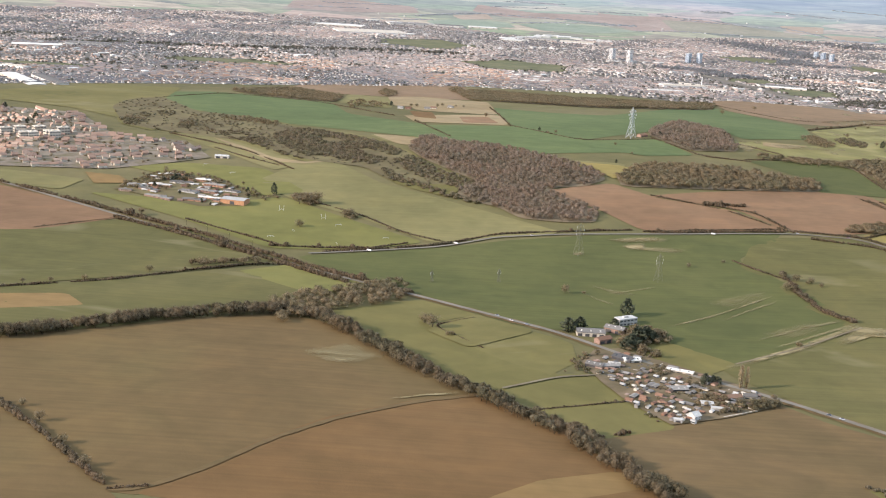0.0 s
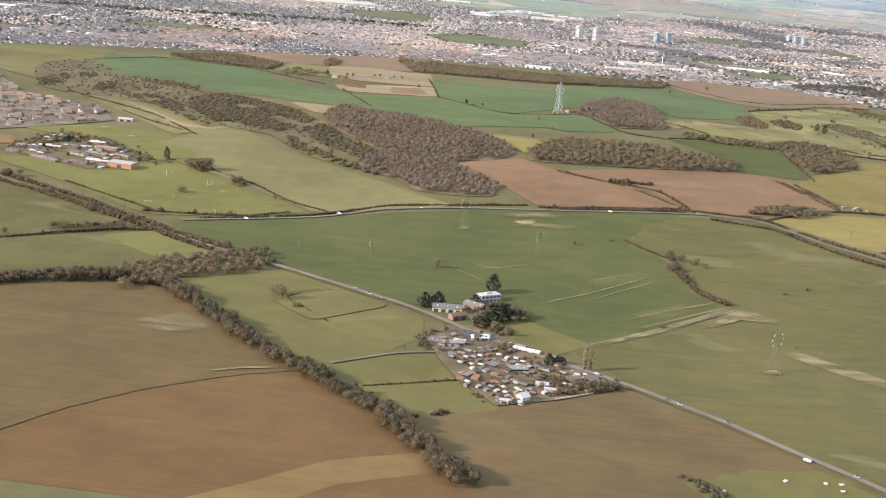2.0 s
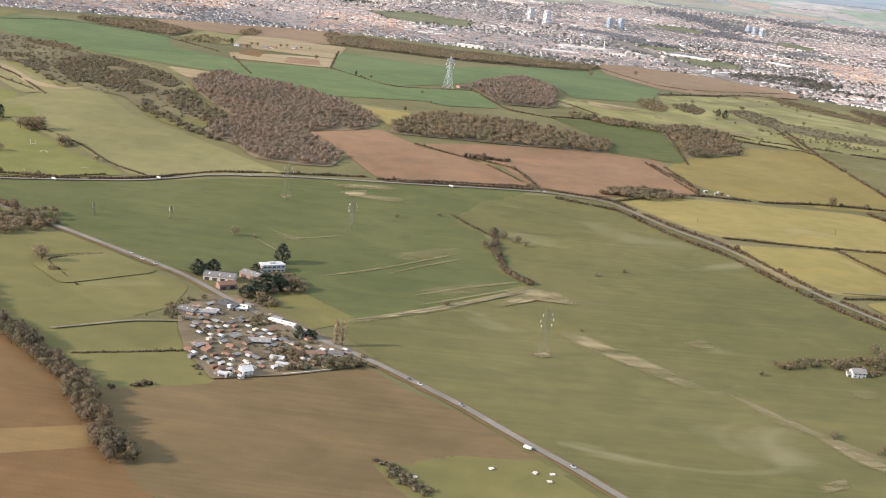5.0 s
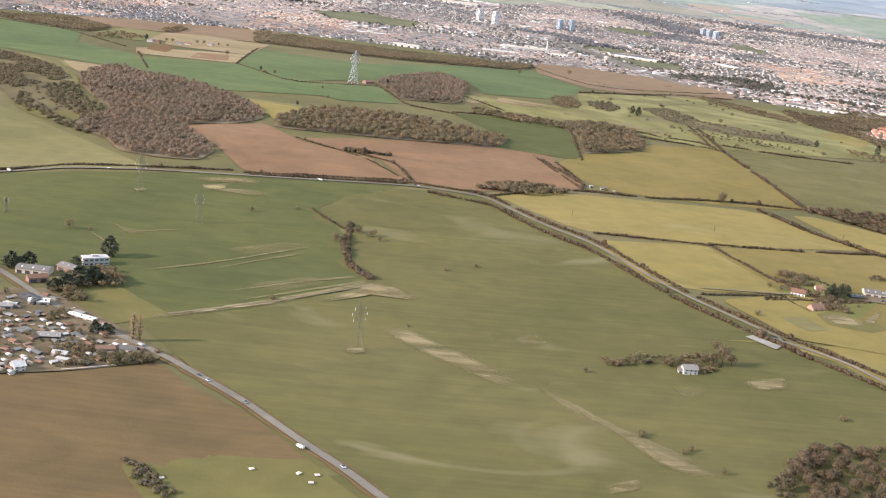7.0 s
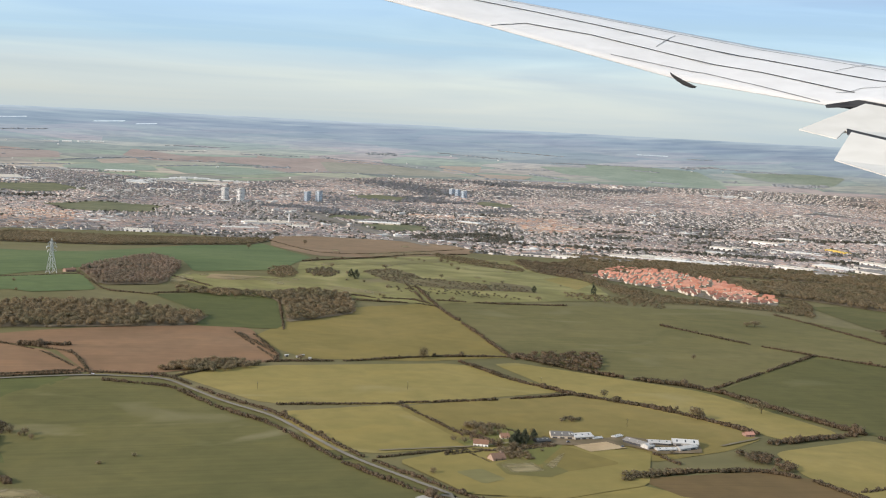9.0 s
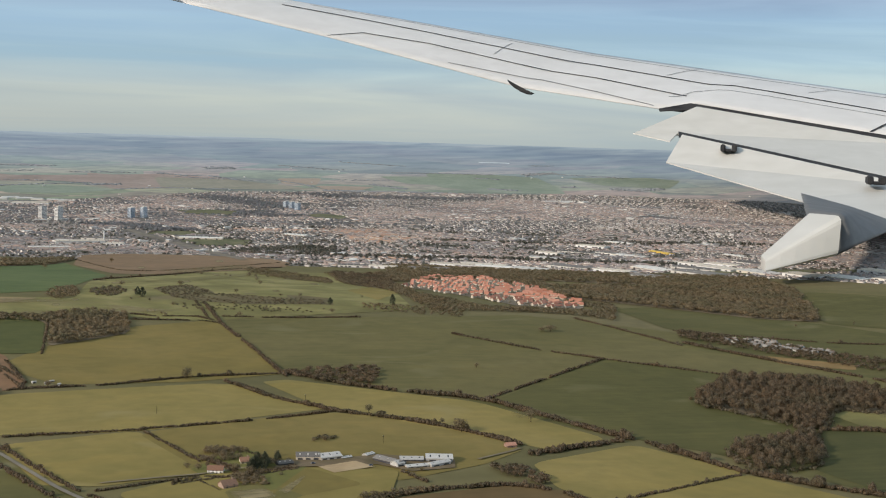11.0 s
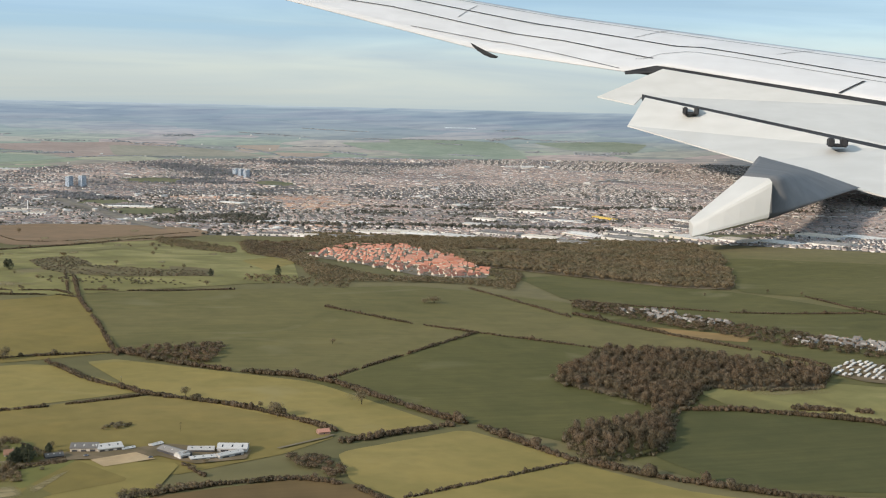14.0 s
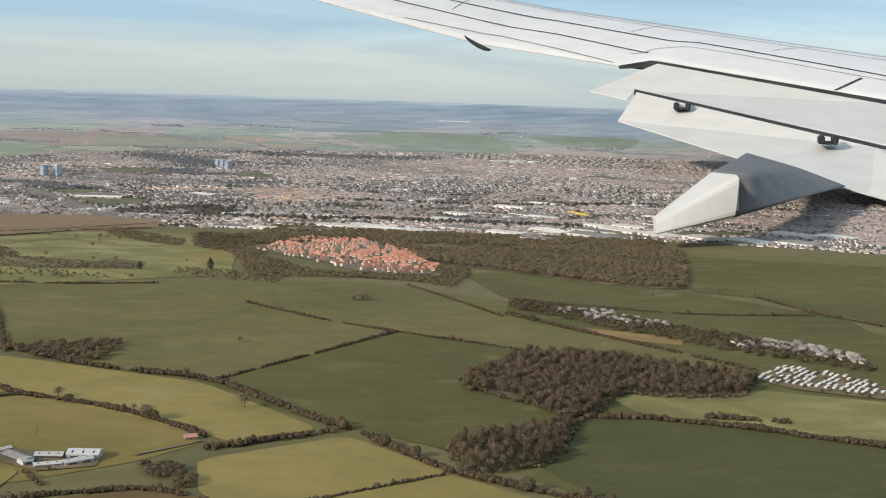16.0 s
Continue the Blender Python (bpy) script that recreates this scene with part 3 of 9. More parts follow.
def hedge(line, height, width):
    """A hedge of close shrubs, rising and thinning along its length; tall ones are grown out into a row of trees."""
    height *= 1.15
    grown = height > 4
    step = max(0.7, height * (0.5 if grown else 0.36))
    x, y, a = along(line, step)
    k = np.arange(len(x)) * step
    swing = 0.5 * np.sin(k / 9.0 + RNG.random() * 6) + 0.3 * np.sin(k / 3.7 + RNG.random() * 6) + 0.2 * np.sin(k / 31.0 + RNG.random() * 6)
    rows = max(1, round(width / 2.6))
    x, y, a, swing = np.tile(x, rows), np.tile(y, rows), np.tile(a, rows), np.tile(swing, rows)
    off = (RNG.random(len(x)) - 0.5) * max(0.5, width - height * 0.5)
    x, y = x - np.sin(a) * off, y + np.cos(a) * off
    gap = (RNG.random(len(x)) > 0.04) & ((swing > -0.78) | grown)
    x, y, swing = x[gap], y[gap], swing[gap]
    h = height * (0.66 + 0.24 * swing + 0.30 * RNG.random(len(x)))
    if grown:
        ob = scatter("hedge", "broad", x, y, h, np.maximum(h * (0.85 + 0.4 * RNG.random(len(x))), 2.6), M_BELT)
    else:
        tall = RNG.random(len(x)) < 0.012
        h[tall] *= 1.9
        ob = scatter("hedge", "hedging", x, y, h, np.maximum(h * (0.95 + 0.5 * RNG.random(len(x))), 1.6), M_DARK_TWIG)
    return tagged(ob, "tall bare hedge grown into trees" if grown else "dense leafless brown hedge", "hedge", kind="stuff")


# ---- fields ----
field('deep', 'dark green rough grass between fields and woods', [(600, 816), (740, 931), (880, 1060), (1100, 1000), (1040, 800), (960, 640), (890, 560), (745, 600), (700, 690), (650, 745)])
field('stubble', 'broad tan stubble field edged by a hedge', [(-183, 532), (-157, 552), (-119, 579), (-74, 601), (-51, 596), (-28, 568), (-1, 530), (24, 503), (0, 487), (-32, 460), (-52, 435), (-71, 402), (-87, 382), (-98, 383), (-131, 426), (-157, 455)])
field('ploughed', 'dark brown ploughed field beside a hedge', [(-86, 380), (-71, 400), (-52, 432), (-30, 460), (0, 485), (25, 500), (41, 485), (57, 463), (56, 456), (74, 426), (46, 411), (29, 395), (5, 375)])
field('straw', 'pale strip of cut straw stubble', [(5, 375), (29, 395), (46, 411), (69, 424), (77, 422), (79, 412), (65, 402), (50, 393), (32, 376), (12, 355)])
field('ploughed', 'dark brown ploughed field below a straw strip', [(32, 375), (50, 392), (65, 401), (80, 411), (94, 392), (102, 379), (16, 343)])
field('stubble', 'tan stubble field in a corner by bushes', [(-156, 451), (-132, 423), (-99, 380), (-89, 368), (-122, 351)])
field('greening', 'broad tan field with sparse green growth', [(71, 459), (86, 470), (106, 482), (154, 513), (168, 492), (190, 473), (214, 447), (210, 437), (177, 426), (167, 425), (178, 405), (169, 390), (102, 387), (79, 428)])
field('paddock', 'rough olive paddock strewn with debris', [(167, 425), (177, 428), (189, 435), (204, 437), (218, 441), (228, 427), (236, 416), (181, 400), (172, 415)])
field('paddock', 'olive green grazed paddock along a hedge', [(-49, 613), (-2, 650), (27, 627), (2, 604), (17, 581), (61, 539), (31, 511), (6, 532), (-30, 588)])
field('pasture', 'olive paddock with wire fences', [(5, 603), (29, 626), (69, 589), (69, 562), (54, 536), (29, 572)])
field('paddock', 'green paddock behind a farm track', [(32, 507), (61, 534), (82, 542), (90, 510), (50, 489)])
field('paddock', 'small green paddock beside a caravan yard', [(52, 487), (89, 506), (100, 479), (71, 463)])
field('crop', 'large dark green winter wheat field', [(-73, 733), (13, 769), (54, 791), (108, 809), (171, 818), (235, 833), (223, 806), (189, 763), (211, 705), (226, 645), (186, 601), (148, 570), (120, 598), (106, 626), (72, 615), (50, 619), (-6, 666), (-45, 698)])
field('wheat', 'vast olive green field of young wheat', [(193, 746), (209, 793), (234, 819), (281, 825), (318, 775), (343, 742), (375, 666), (413, 602), (442, 564), (461, 533), (450, 462), (381, 426), (245, 407), (140, 561), (187, 601), (226, 640), (210, 678), (206, 723)])
field('paddock', 'green pasture behind the hamlet', [(108, 590), (122, 596), (145, 571), (129, 554), (111, 566)])
field('yellow', 'yellow green hay meadow between hedges', [(294, 836), (341, 856), (465, 879), (515, 807), (415, 771), (356, 770), (339, 778)])
field('yellow', 'yellow green meadow beside the road', [(348, 750), (409, 763), (421, 732), (438, 687), (389, 678), (367, 685)])
field('meadow', 'green pasture round a farmyard', [(414, 762), (512, 794), (556, 774), (576, 756), (591, 708), (563, 685), (517, 662), (438, 689)])
field('yellow', 'long yellow green meadow beside a lane', [(494, 879), (510, 884), (547, 856), (604, 813), (646, 728), (607, 708), (595, 724), (555, 772), (516, 811)])
field('meadow', 'green meadow sloping to a hedge', [(343, 943), (371, 1000), (427, 1073), (488, 1102), (503, 994), (508, 908), (446, 889), (375, 887), (346, 931)])
field('pasture', 'rough pasture in front of the farm', [(435, 655), (456, 672), (478, 676), (496, 643), (463, 627), (436, 633)])
field('mid', 'wide dark green field behind a copse', [(498, 1102), (586, 1111), (696, 1124), (735, 941), (620, 823), (557, 858), (513, 927)])
field('mid', 'dark green field below the red estate', [(696, 1124), (758, 1143), (806, 1111), (861, 1056), (832, 991), (872, 927), (897, 895), (924, 818), (885, 808), (805, 886), (743, 940), (691, 1008)])
field('deep', 'dark green field beside a round wood', [(620, 816), (740, 931), (802, 880), (743, 807), (738, 779), (769, 737), (701, 691), (670, 723)])
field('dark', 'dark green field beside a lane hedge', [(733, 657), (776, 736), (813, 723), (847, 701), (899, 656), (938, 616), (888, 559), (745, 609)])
field('yellow', 'bright yellow green meadow behind a belt of bushes', [(593, 679), (656, 709), (687, 655), (601, 616), (589, 641)])
field('yellow', 'yellow green meadow below the farm hedge', [(386, 599), (439, 604), (493, 621), (506, 608), (541, 565), (536, 540), (483, 524), (452, 544), (433, 584), (406, 603)])
field('stubble', 'brown tilled field below the farm', [(503, 630), (566, 642), (585, 632), (594, 592), (515, 605)])
field('yellow', 'yellow green meadow along a thin hedge', [(598, 613), (687, 650), (714, 606), (760, 573), (721, 552), (590, 573)])
field('deep', 'green field in front of a long wood', [(881, 1220), (927, 1239), (1038, 1106), (1080, 990), (988, 1004), (925, 1036), (868, 1077)])
field('deep', 'broad green field behind the wood', [(1151, 1330), (1303, 1209), (1396, 1139), (1181, 894), (1109, 943), (1083, 1076), (1046, 1114)])
field('deep', 'green strip field beside bungalows', [(983, 992), (1069, 974), (1076, 898), (1109, 811), (1072, 770), (1030, 835), (967, 909)])
field('straw', 'narrow pale field between hedges', [(878, 949), (927, 912), (915, 894), (877, 918)])
field('links', 'mown golf course grass with pale bunkers', [(409, 1368), (563, 1631), (687, 1619), (696, 1359), (664, 1163), (479, 1104), (428, 1124), (326, 1121), (276, 1205), (327, 1224), (393, 1217)])
field('links', 'light green golf fairways beside the wood', [(814, 773), (859, 782), (902, 766), (955, 732), (909, 669), (878, 691), (818, 732)])
field('heath', 'brown rough between fairways', [(575, 1253), (590, 1249), (605, 1235), (601, 1190), (585, 1199), (572, 1197)])
field('hill', 'dark green crop field round a pylon', [(65, 1494), (136, 1440), (198, 1432), (376, 1820), (425, 1478), (378, 1272), (300, 1234), (287, 1346), (216, 1256), (130, 1149), (76, 1249)])
field('hill', 'dark green crop field on a slope', [(-8, 1231), (76, 1244), (135, 1153), (207, 1188), (225, 1102), (181, 1084), (163, 1095), (84, 1067), (-12, 1137)])
field('hill', 'long dark green field along a ridge', [(-331, 1469), (-266, 1532), (-127, 1491), (-93, 1323), (-9, 1241), (-13, 1144), (-67, 1174), (-142, 1217), (-309, 1345), (-446, 1426)])
field('clay', 'reddish brown ploughed field by the town', [(411, 1913), (465, 1947), (578, 1916), (658, 1848), (671, 1771), (650, 1712), (471, 1530), (437, 1534), (401, 1721)])
field('soil', 'reddish brown ploughed field under a wood', [(87, 925), (139, 955), (167, 913), (212, 891), (241, 840), (171, 831), (143, 834), (124, 878)])
field('soil', 'reddish brown ploughed field beside the road', [(164, 923), (217, 946), (304, 974), (338, 971), (353, 878), (282, 841), (245, 842), (224, 896)])
field('crop', 'dark green field between two woods', [(274, 1087), (364, 1125), (361, 979), (301, 978), (316, 1018)])
field('olive', 'pale mown strip behind houses', [(-233, 1123), (-182, 1117), (-101, 995), (-123, 971)])
field('olive', 'olive field below a wood', [(-101, 991), (-78, 1008), (-34, 927), (16, 884), (87, 818), (2, 784), (-44, 838), (-95, 883), (-125, 927)])
field('turf', 'bright green playing field with white goalposts', [(-234, 866), (-138, 855), (-103, 879), (-59, 832), (-5, 783), (-40, 760), (-94, 751), (-156, 810)])
field('turf', 'green school field beside a hedge', [(-228, 958), (-190, 980), (-131, 969), (-91, 901), (-120, 887), (-180, 929)])
field('wheat', 'olive green field beside a lane', [(-256, 747), (-199, 790), (-151, 781), (-87, 722), (-129, 685), (-215, 626), (-259, 594), (-307, 710)])
field('wheat', 'olive green field above a belt of trees', [(-212, 616), (-130, 673), (-98, 689), (-69, 655), (-77, 623), (-143, 566), (-186, 539), (-225, 515), (-259, 594)])
field('turf', 'small green field at a road junction', [(-101, 688), (-75, 709), (-35, 680), (-57, 652)])
field('soil', 'brown ploughed field behind a road', [(-296, 868), (-198, 803), (-239, 757), (-257, 751), (-319, 737), (-388, 902)])
field('olive', 'rough yellowish field beside houses', [(-316, 925), (-252, 905), (-259, 872), (-303, 886)])
field('straw', 'pale rectangle of cut straw', [(-223, 601), (-181, 613), (-168, 596), (-214, 577)])
field('clay', 'tan ploughed field on the ridge', [(-311, 1602), (-193, 1619), (-182, 1787), (42, 1932), (45, 1627), (-50, 1617), (-128, 1619)])
field('olive', 'yellow green field on the ridge', [(-109, 1466), (-107, 1615), (-48, 1584), (-49, 1415)])
field('oat', 'pale yellow field near a farmstead', [(-41, 1567), (65, 1607), (69, 1375), (-17, 1398)])
field('oat', 'pale farm plot with bare earth', [(-28, 1326), (68, 1367), (72, 1256), (-15, 1263)])
field('turf', 'green glade inside the mixed wood', [(-56, 1020), (-28, 1005), (-12, 976), (-18, 956), (-41, 982)])
field('pasture', 'tan clearing above the thicket', [(-198, 1216), (-152, 1198), (-134, 1137), (-170, 1141)])
field('ploughed', 'dark dug plot of the ridge farm', [(-25, 1381), (-3, 1373), (2, 1300), (-18, 1316)])
field('soil', 'brown dug plot of the ridge farm', [(29, 1329), (55, 1334), (63, 1273), (32, 1270)])
field('pasture', 'rough green hillside with scrub', [(-474, 1393), (-403, 1547), (-311, 1566), (-301, 1420), (-279, 1191), (-360, 1273), (-446, 1311)])
field('olive', 'yellow clearing under the dark wood', [(92, 1042), (156, 1033), (143, 986), (107, 1003)])
field('olive', 'pale clearing beside the wood', [(-54, 1145), (-8, 1135), (-9, 1091), (-37, 1112)])
field('yellow', 'yellow green meadow beside the main road', [(399, 660), (434, 678), (483, 681), (518, 673), (498, 623), (457, 606), (421, 613)])
field('yellow', 'small tan field by the golf course', [(650, 1328), (688, 1396), (693, 1320), (653, 1233)])
field('pasture', 'rough olive grass and scrub on a hillside', [(-327, 1294), (-328, 1366), (-303, 1421), (-244, 1296), (-213, 1270), (-179, 1253), (-144, 1216), (-111, 1167), (-82, 1158), (-51, 1116), (-18, 1052), (0, 977), (21, 933), (13, 901), (-14, 923), (-28, 940), (-42, 974), (-53, 987), (-81, 1026), (-99, 1004), (-128, 1035), (-163, 1086), (-199, 1132), (-230, 1154), (-248, 1133), (-284, 1168)])
field('olive', 'olive meadow enclosed by scrub', [(-205, 1180), (-202, 1230), (-172, 1202), (-134, 1171), (-132, 1138), (-146, 1123), (-183, 1163)])
field('oat', 'pale tan strip along a scrub edge', [(-190, 1105), (-154, 1058), (-124, 1017), (-102, 1004), (-82, 1018), (-84, 1010), (-102, 997), (-126, 1004), (-168, 1066)])
field('oat', 'small tan corner beside a wood', [(-52, 1148), (-30, 1141), (-15, 1130), (-20, 1094), (-29, 1100)])
field('yellow', 'yellowish strip between wood and crop', [(86, 1052), (114, 1032), (149, 1026), (160, 1017), (155, 1000), (141, 978), (134, 998), (108, 1030)])
field('oat', 'tan field on the ridge by a farm', [(-57, 1603), (-14, 1640), (36, 1600), (64, 1400), (33, 1434), (-6, 1461), (-43, 1453)])
field('oat', 'dry tan grass on the golf course', [(320, 1215), (357, 1210), (332, 1186), (315, 1192)])
field('olive', 'pale fairway across the golf course', [(446, 1363), (528, 1500), (630, 1660), (620, 1612), (501, 1408)])
field('pasture', 'brownish paddock square inside hedges', [(6, 596), (27, 626), (52, 605), (23, 574)])
field('meadow', 'three-cornered paddock below the farm', [(460, 653), (479, 683), (496, 655), (467, 643)])
field('pasture', 'worn trodden ground below a farm lane', [(443, 652), (452, 659), (460, 653), (467, 643), (458, 636), (444, 640)])
field('olive', 'small tan corner of a meadow', [(422, 640), (430, 642), (435, 632), (428, 628)])
field('turf', 'green strip below a farm lane', [(457, 673), (468, 679), (478, 684), (460, 654)])
field('turf', 'shaded garden lawn among trees', [(444, 706), (453, 720), (461, 713), (458, 694), (447, 689)])

# ---- roads ----
road('main road', [(-301, 882), (-190, 799), (-82, 715), (-3, 660), (68, 606), (102, 567), (158, 520), (191, 485), (213, 456), (228, 438), (239, 422), (259, 395)], 3.2)
road('curving road', [(-70, 740), (9, 772), (45, 800), (90, 812), (167, 821), (247, 833), (288, 825), (318, 775), (344, 743), (375, 667), (414, 604), (404, 611), (432, 585), (450, 544), (463, 512)], 2.3)
road('railway road', [(518, 2271), (552, 2193), (581, 2048), (607, 1930), (655, 1872)], 3.5)
road('farm track', [(82, 542), (61, 534), (32, 509)], 1.6)
road('farm drive', [(565, 690), (594, 708), (594, 715)], 1.8)
road('dirt track', [(148, 570), (186, 599), (232, 640)], 1.3)
road('lane', [(389, 678), (437, 683), (468, 695)], 1.6)
verge('rough grass bank between two fields', [(-98, 380), (-87, 383), (-71, 402), (-52, 434), (-30, 461), (0, 487), (25, 501)], 2.6)
verge('pale worn verge beside the main road', [(-301, 882), (-190, 799), (-82, 715), (-3, 660), (68, 606), (102, 567), (158, 520), (191, 485), (213, 456), (228, 438), (239, 422), (259, 395)], 6.0)

# ---- woods ----
wood('rusty leafless wood on a hillside', 'rust', [(-21, 1074), (-8, 1141), (27, 1108), (66, 1088), (100, 1048), (131, 997), (136, 971), (118, 945), (94, 937), (86, 921), (103, 899), (119, 870), (113, 843), (89, 841), (63, 848), (48, 876), (30, 890), (19, 911), (36, 950), (16, 983), (-6, 1026)], 5.5, 5.6)
wood('thin bushes over a rough hillside', 'scrub', [(-240, 1290), (-179, 1253), (-111, 1167), (-51, 1116), (-18, 1052), (0, 977), (21, 933), (-28, 942), (-53, 989), (-99, 1010), (-163, 1090), (-230, 1156)], 7.5, 1.7)
wood('dense brown scrub above a meadow', 'scrub', [(-142, 1125), (-127, 1184), (-80, 1147), (-44, 1102), (-23, 1051), (-41, 1009), (-53, 987), (-84, 1027), (-104, 1029), (-129, 1079)], 4.2, 2.9)
wood('strip of brown scrub along a meadow', 'scrub', [(-211, 1175), (-178, 1145), (-144, 1105), (-128, 1050), (-99, 1007), (-122, 1028), (-164, 1089), (-200, 1135)], 4.4, 2.6)
wood('dark hedge bushes along a crop', 'bare', [(-216, 1261), (-180, 1258), (-144, 1216), (-145, 1187), (-175, 1215), (-206, 1232)], 4.4, 2.8)
wood('thicket on the western slope', 'scrub', [(-284, 1168), (-297, 1206), (-291, 1231), (-270, 1203), (-270, 1161)], 4.6, 2.6)
wood('dark bramble clump in rough grass', 'scrub', [(-283, 1228), (-287, 1262), (-275, 1244), (-269, 1214)], 4.2, 2.4)
wood('dark bramble clump on a slope', 'scrub', [(-274, 1257), (-271, 1276), (-256, 1261), (-253, 1226)], 4.2, 2.4)
wood('bushes at the end of a meadow', 'scrub', [(-236, 1167), (-240, 1207), (-228, 1220), (-216, 1176), (-224, 1153)], 4.2, 2.6)
wood('scrub below a hillside wood', 'scrub', [(-34, 1016), (-17, 1040), (10, 981), (36, 950), (22, 924), (-6, 956)], 4.4, 2.8)
wood('bushes along the foot of a wood', 'scrub', [(-40, 985), (-18, 953), (16, 910), (42, 878), (26, 886), (-9, 921), (-28, 940)], 4.2, 2.6)
wood('scattered bushes in rough grass', 'scrub', [(-327, 1294), (-328, 1366), (-303, 1421), (-244, 1296), (-150, 1140), (-163, 1090), (-248, 1140), (-284, 1168)], 11, 2.0)
wood('dark bushes by a playing field', 'bare', [(-98, 878), (-96, 892), (-87, 894), (-73, 867), (-82, 858)], 3.6, 3.4)
wood('dark bushes on a field edge', 'bare', [(-59, 838), (-55, 852), (-45, 837), (-51, 829)], 3.4, 3.0)
wood('bushes on the ridge behind a farm', 'bare', [(-74, 1672), (-69, 1754), (-49, 1718), (-49, 1635), (-62, 1612)], 6, 4.0)
wood('trees at the end of a straw field', 'bare', [(18, 1837), (33, 1888), (57, 1713), (58, 1583), (43, 1636)], 6, 4.5)
wood('trees round the ridge farm', 'bare', [(-98, 1505), (-80, 1520), (-52, 1470), (-52, 1430), (-84, 1400), (-96, 1390)], 9, 3.6)
wood('dark bushes on the golf course', 'bare', [(370, 1281), (389, 1303), (394, 1235), (377, 1208), (364, 1219)], 5.2, 3.0)
wood('brown thicket on the golf course', 'scrub', [(402, 1271), (428, 1314), (435, 1267), (421, 1227), (404, 1235)], 4.4, 2.4)
wood('brown heather on the golf course', 'scrub', [(458, 1296), (495, 1340), (512, 1262), (490, 1236), (466, 1245)], 4.6, 1.7)
wood('strip of brown gorse across the golf course', 'scrub', [(465, 1239), (503, 1258), (560, 1235), (600, 1225), (598, 1190), (526, 1185), (487, 1203)], 4.8, 1.6)
wood('rusty brown larch wood beside a pylon', 'rust', [(204, 1226), (264, 1372), (292, 1276), (279, 1141), (229, 1125)], 5.5, 6)
wood('grey brown leafless wood along a field', 'bare', [(145, 990), (180, 1040), (251, 1041), (313, 1011), (302, 973), (223, 955), (145, 948)], 6, 6)
wood('small leafless wood at a field corner', 'bare', [(356, 1106), (391, 1140), (427, 1134), (424, 1050), (390, 1018), (367, 1000), (373, 1059), (364, 1092)], 6, 5.5)
wood('large rounded leafless wood', 'dark_bare', [(738, 801), (801, 870), (855, 858), (916, 795), (886, 758), (848, 762), (823, 774), (793, 747), (773, 747)], 5.2, 8.6)
wood('long dark leafless wood below the town', 'bare', [(890, 1444), (1060, 1428), (1179, 1391), (1048, 1124), (997, 1149), (930, 1247), (867, 1334)], 8, 6.5)
wood('clump of tall bare trees by a hedge', 'dark_bare', [(699, 691), (723, 706), (761, 707), (738, 661), (697, 651)], 5, 9)
wood('small dark copse on a hedge', 'dark_bare', [(512, 913), (576, 919), (558, 867), (527, 877)], 5, 4)
wood('narrow belt of bare trees on the ridge', 'bare', [(-255, 1573), (-184, 1665), (-110, 1566), (-116, 1462), (-192, 1501)], 6, 5)
wood('belt of bare trees before the town', 'bare', [(45, 1850), (230, 1789), (405, 1843), (373, 1709), (206, 1597), (51, 1632)], 6, 5)
wood('belt of trees round the red estate', 'bare', [(855, 1300), (902, 1261), (836, 1120), (819, 1156), (766, 1170), (681, 1158), (699, 1426), (741, 1558), (716, 1323), (744, 1202), (812, 1203), (857, 1203)], 6, 3.4)
wood('belt of trees behind the red estate', 'bare', [(745, 1631), (834, 1643), (909, 1564), (921, 1467), (887, 1395), (870, 1567), (733, 1503)], 6, 4)
wood('brambles round the rough paddock', 'scrub', [(162, 428), (170, 427), (176, 416), (183, 408), (179, 405), (169, 415)], 2.4, 1.6)
wood('thicket on a bend of the lane', 'bare', [(-14, 693), (-6, 655), (-33, 630), (-58, 604), (-69, 590), (-80, 624), (-62, 652), (-38, 669)], 5, 5)
wood('dark wood along the lower edge', 'dark_bare', [(367, 454), (387, 485), (416, 491), (440, 483), (396, 432), (367, 434)], 5, 6)
wood('strip of bushes beside the road', 'bare', [(280, 847), (318, 877), (347, 861), (309, 837)], 4, 4)
wood('bushes between farm and meadow', 'dark_bare', [(565, 682), (583, 671), (587, 641), (576, 645), (567, 666)], 4, 4)
wood('scrub and trees beside bungalows', 'dark_bare', [(866, 1071), (897, 1034), (947, 952), (972, 919), (1011, 813), (994, 800), (941, 865), (922, 903), (884, 964), (851, 1030)], 5, 3.5)
wood('brown thicket between golf course and town', 'bare', [(599, 1690), (639, 1630), (671, 1532), (655, 1429), (620, 1493), (592, 1599)], 7, 3.0)
wood('brown thicket behind the small tan field', 'bare', [(691, 1648), (738, 1531), (729, 1354), (703, 1345), (667, 1433)], 7, 3.2)
wood('bushes along the foot of the golf course', 'bare', [(628, 1206), (660, 1189), (711, 1165), (700, 1121), (657, 1139), (624, 1161)], 7.6, 2.8)
wood('low bushes between two fairways', 'scrub', [(469, 1187), (494, 1192), (540, 1175), (577, 1159), (575, 1139), (518, 1151), (470, 1159)], 6.5, 1.6)
wood('dark trees beside the town railway', 'dark_bare', [(696, 1654), (766, 1594), (700, 1362), (673, 1429)], 7, 4)
wood('overgrown bushes beside the white house', 'bare', [(94, 590), (99, 612), (111, 623), (122, 616), (123, 600), (112, 593), (105, 584), (98, 581)], 3.6, 3.6)
wood('brambles along the road verge', 'scrub', [(102, 579), (108, 591), (114, 577), (110, 570), (104, 574)], 2.6, 1.8)
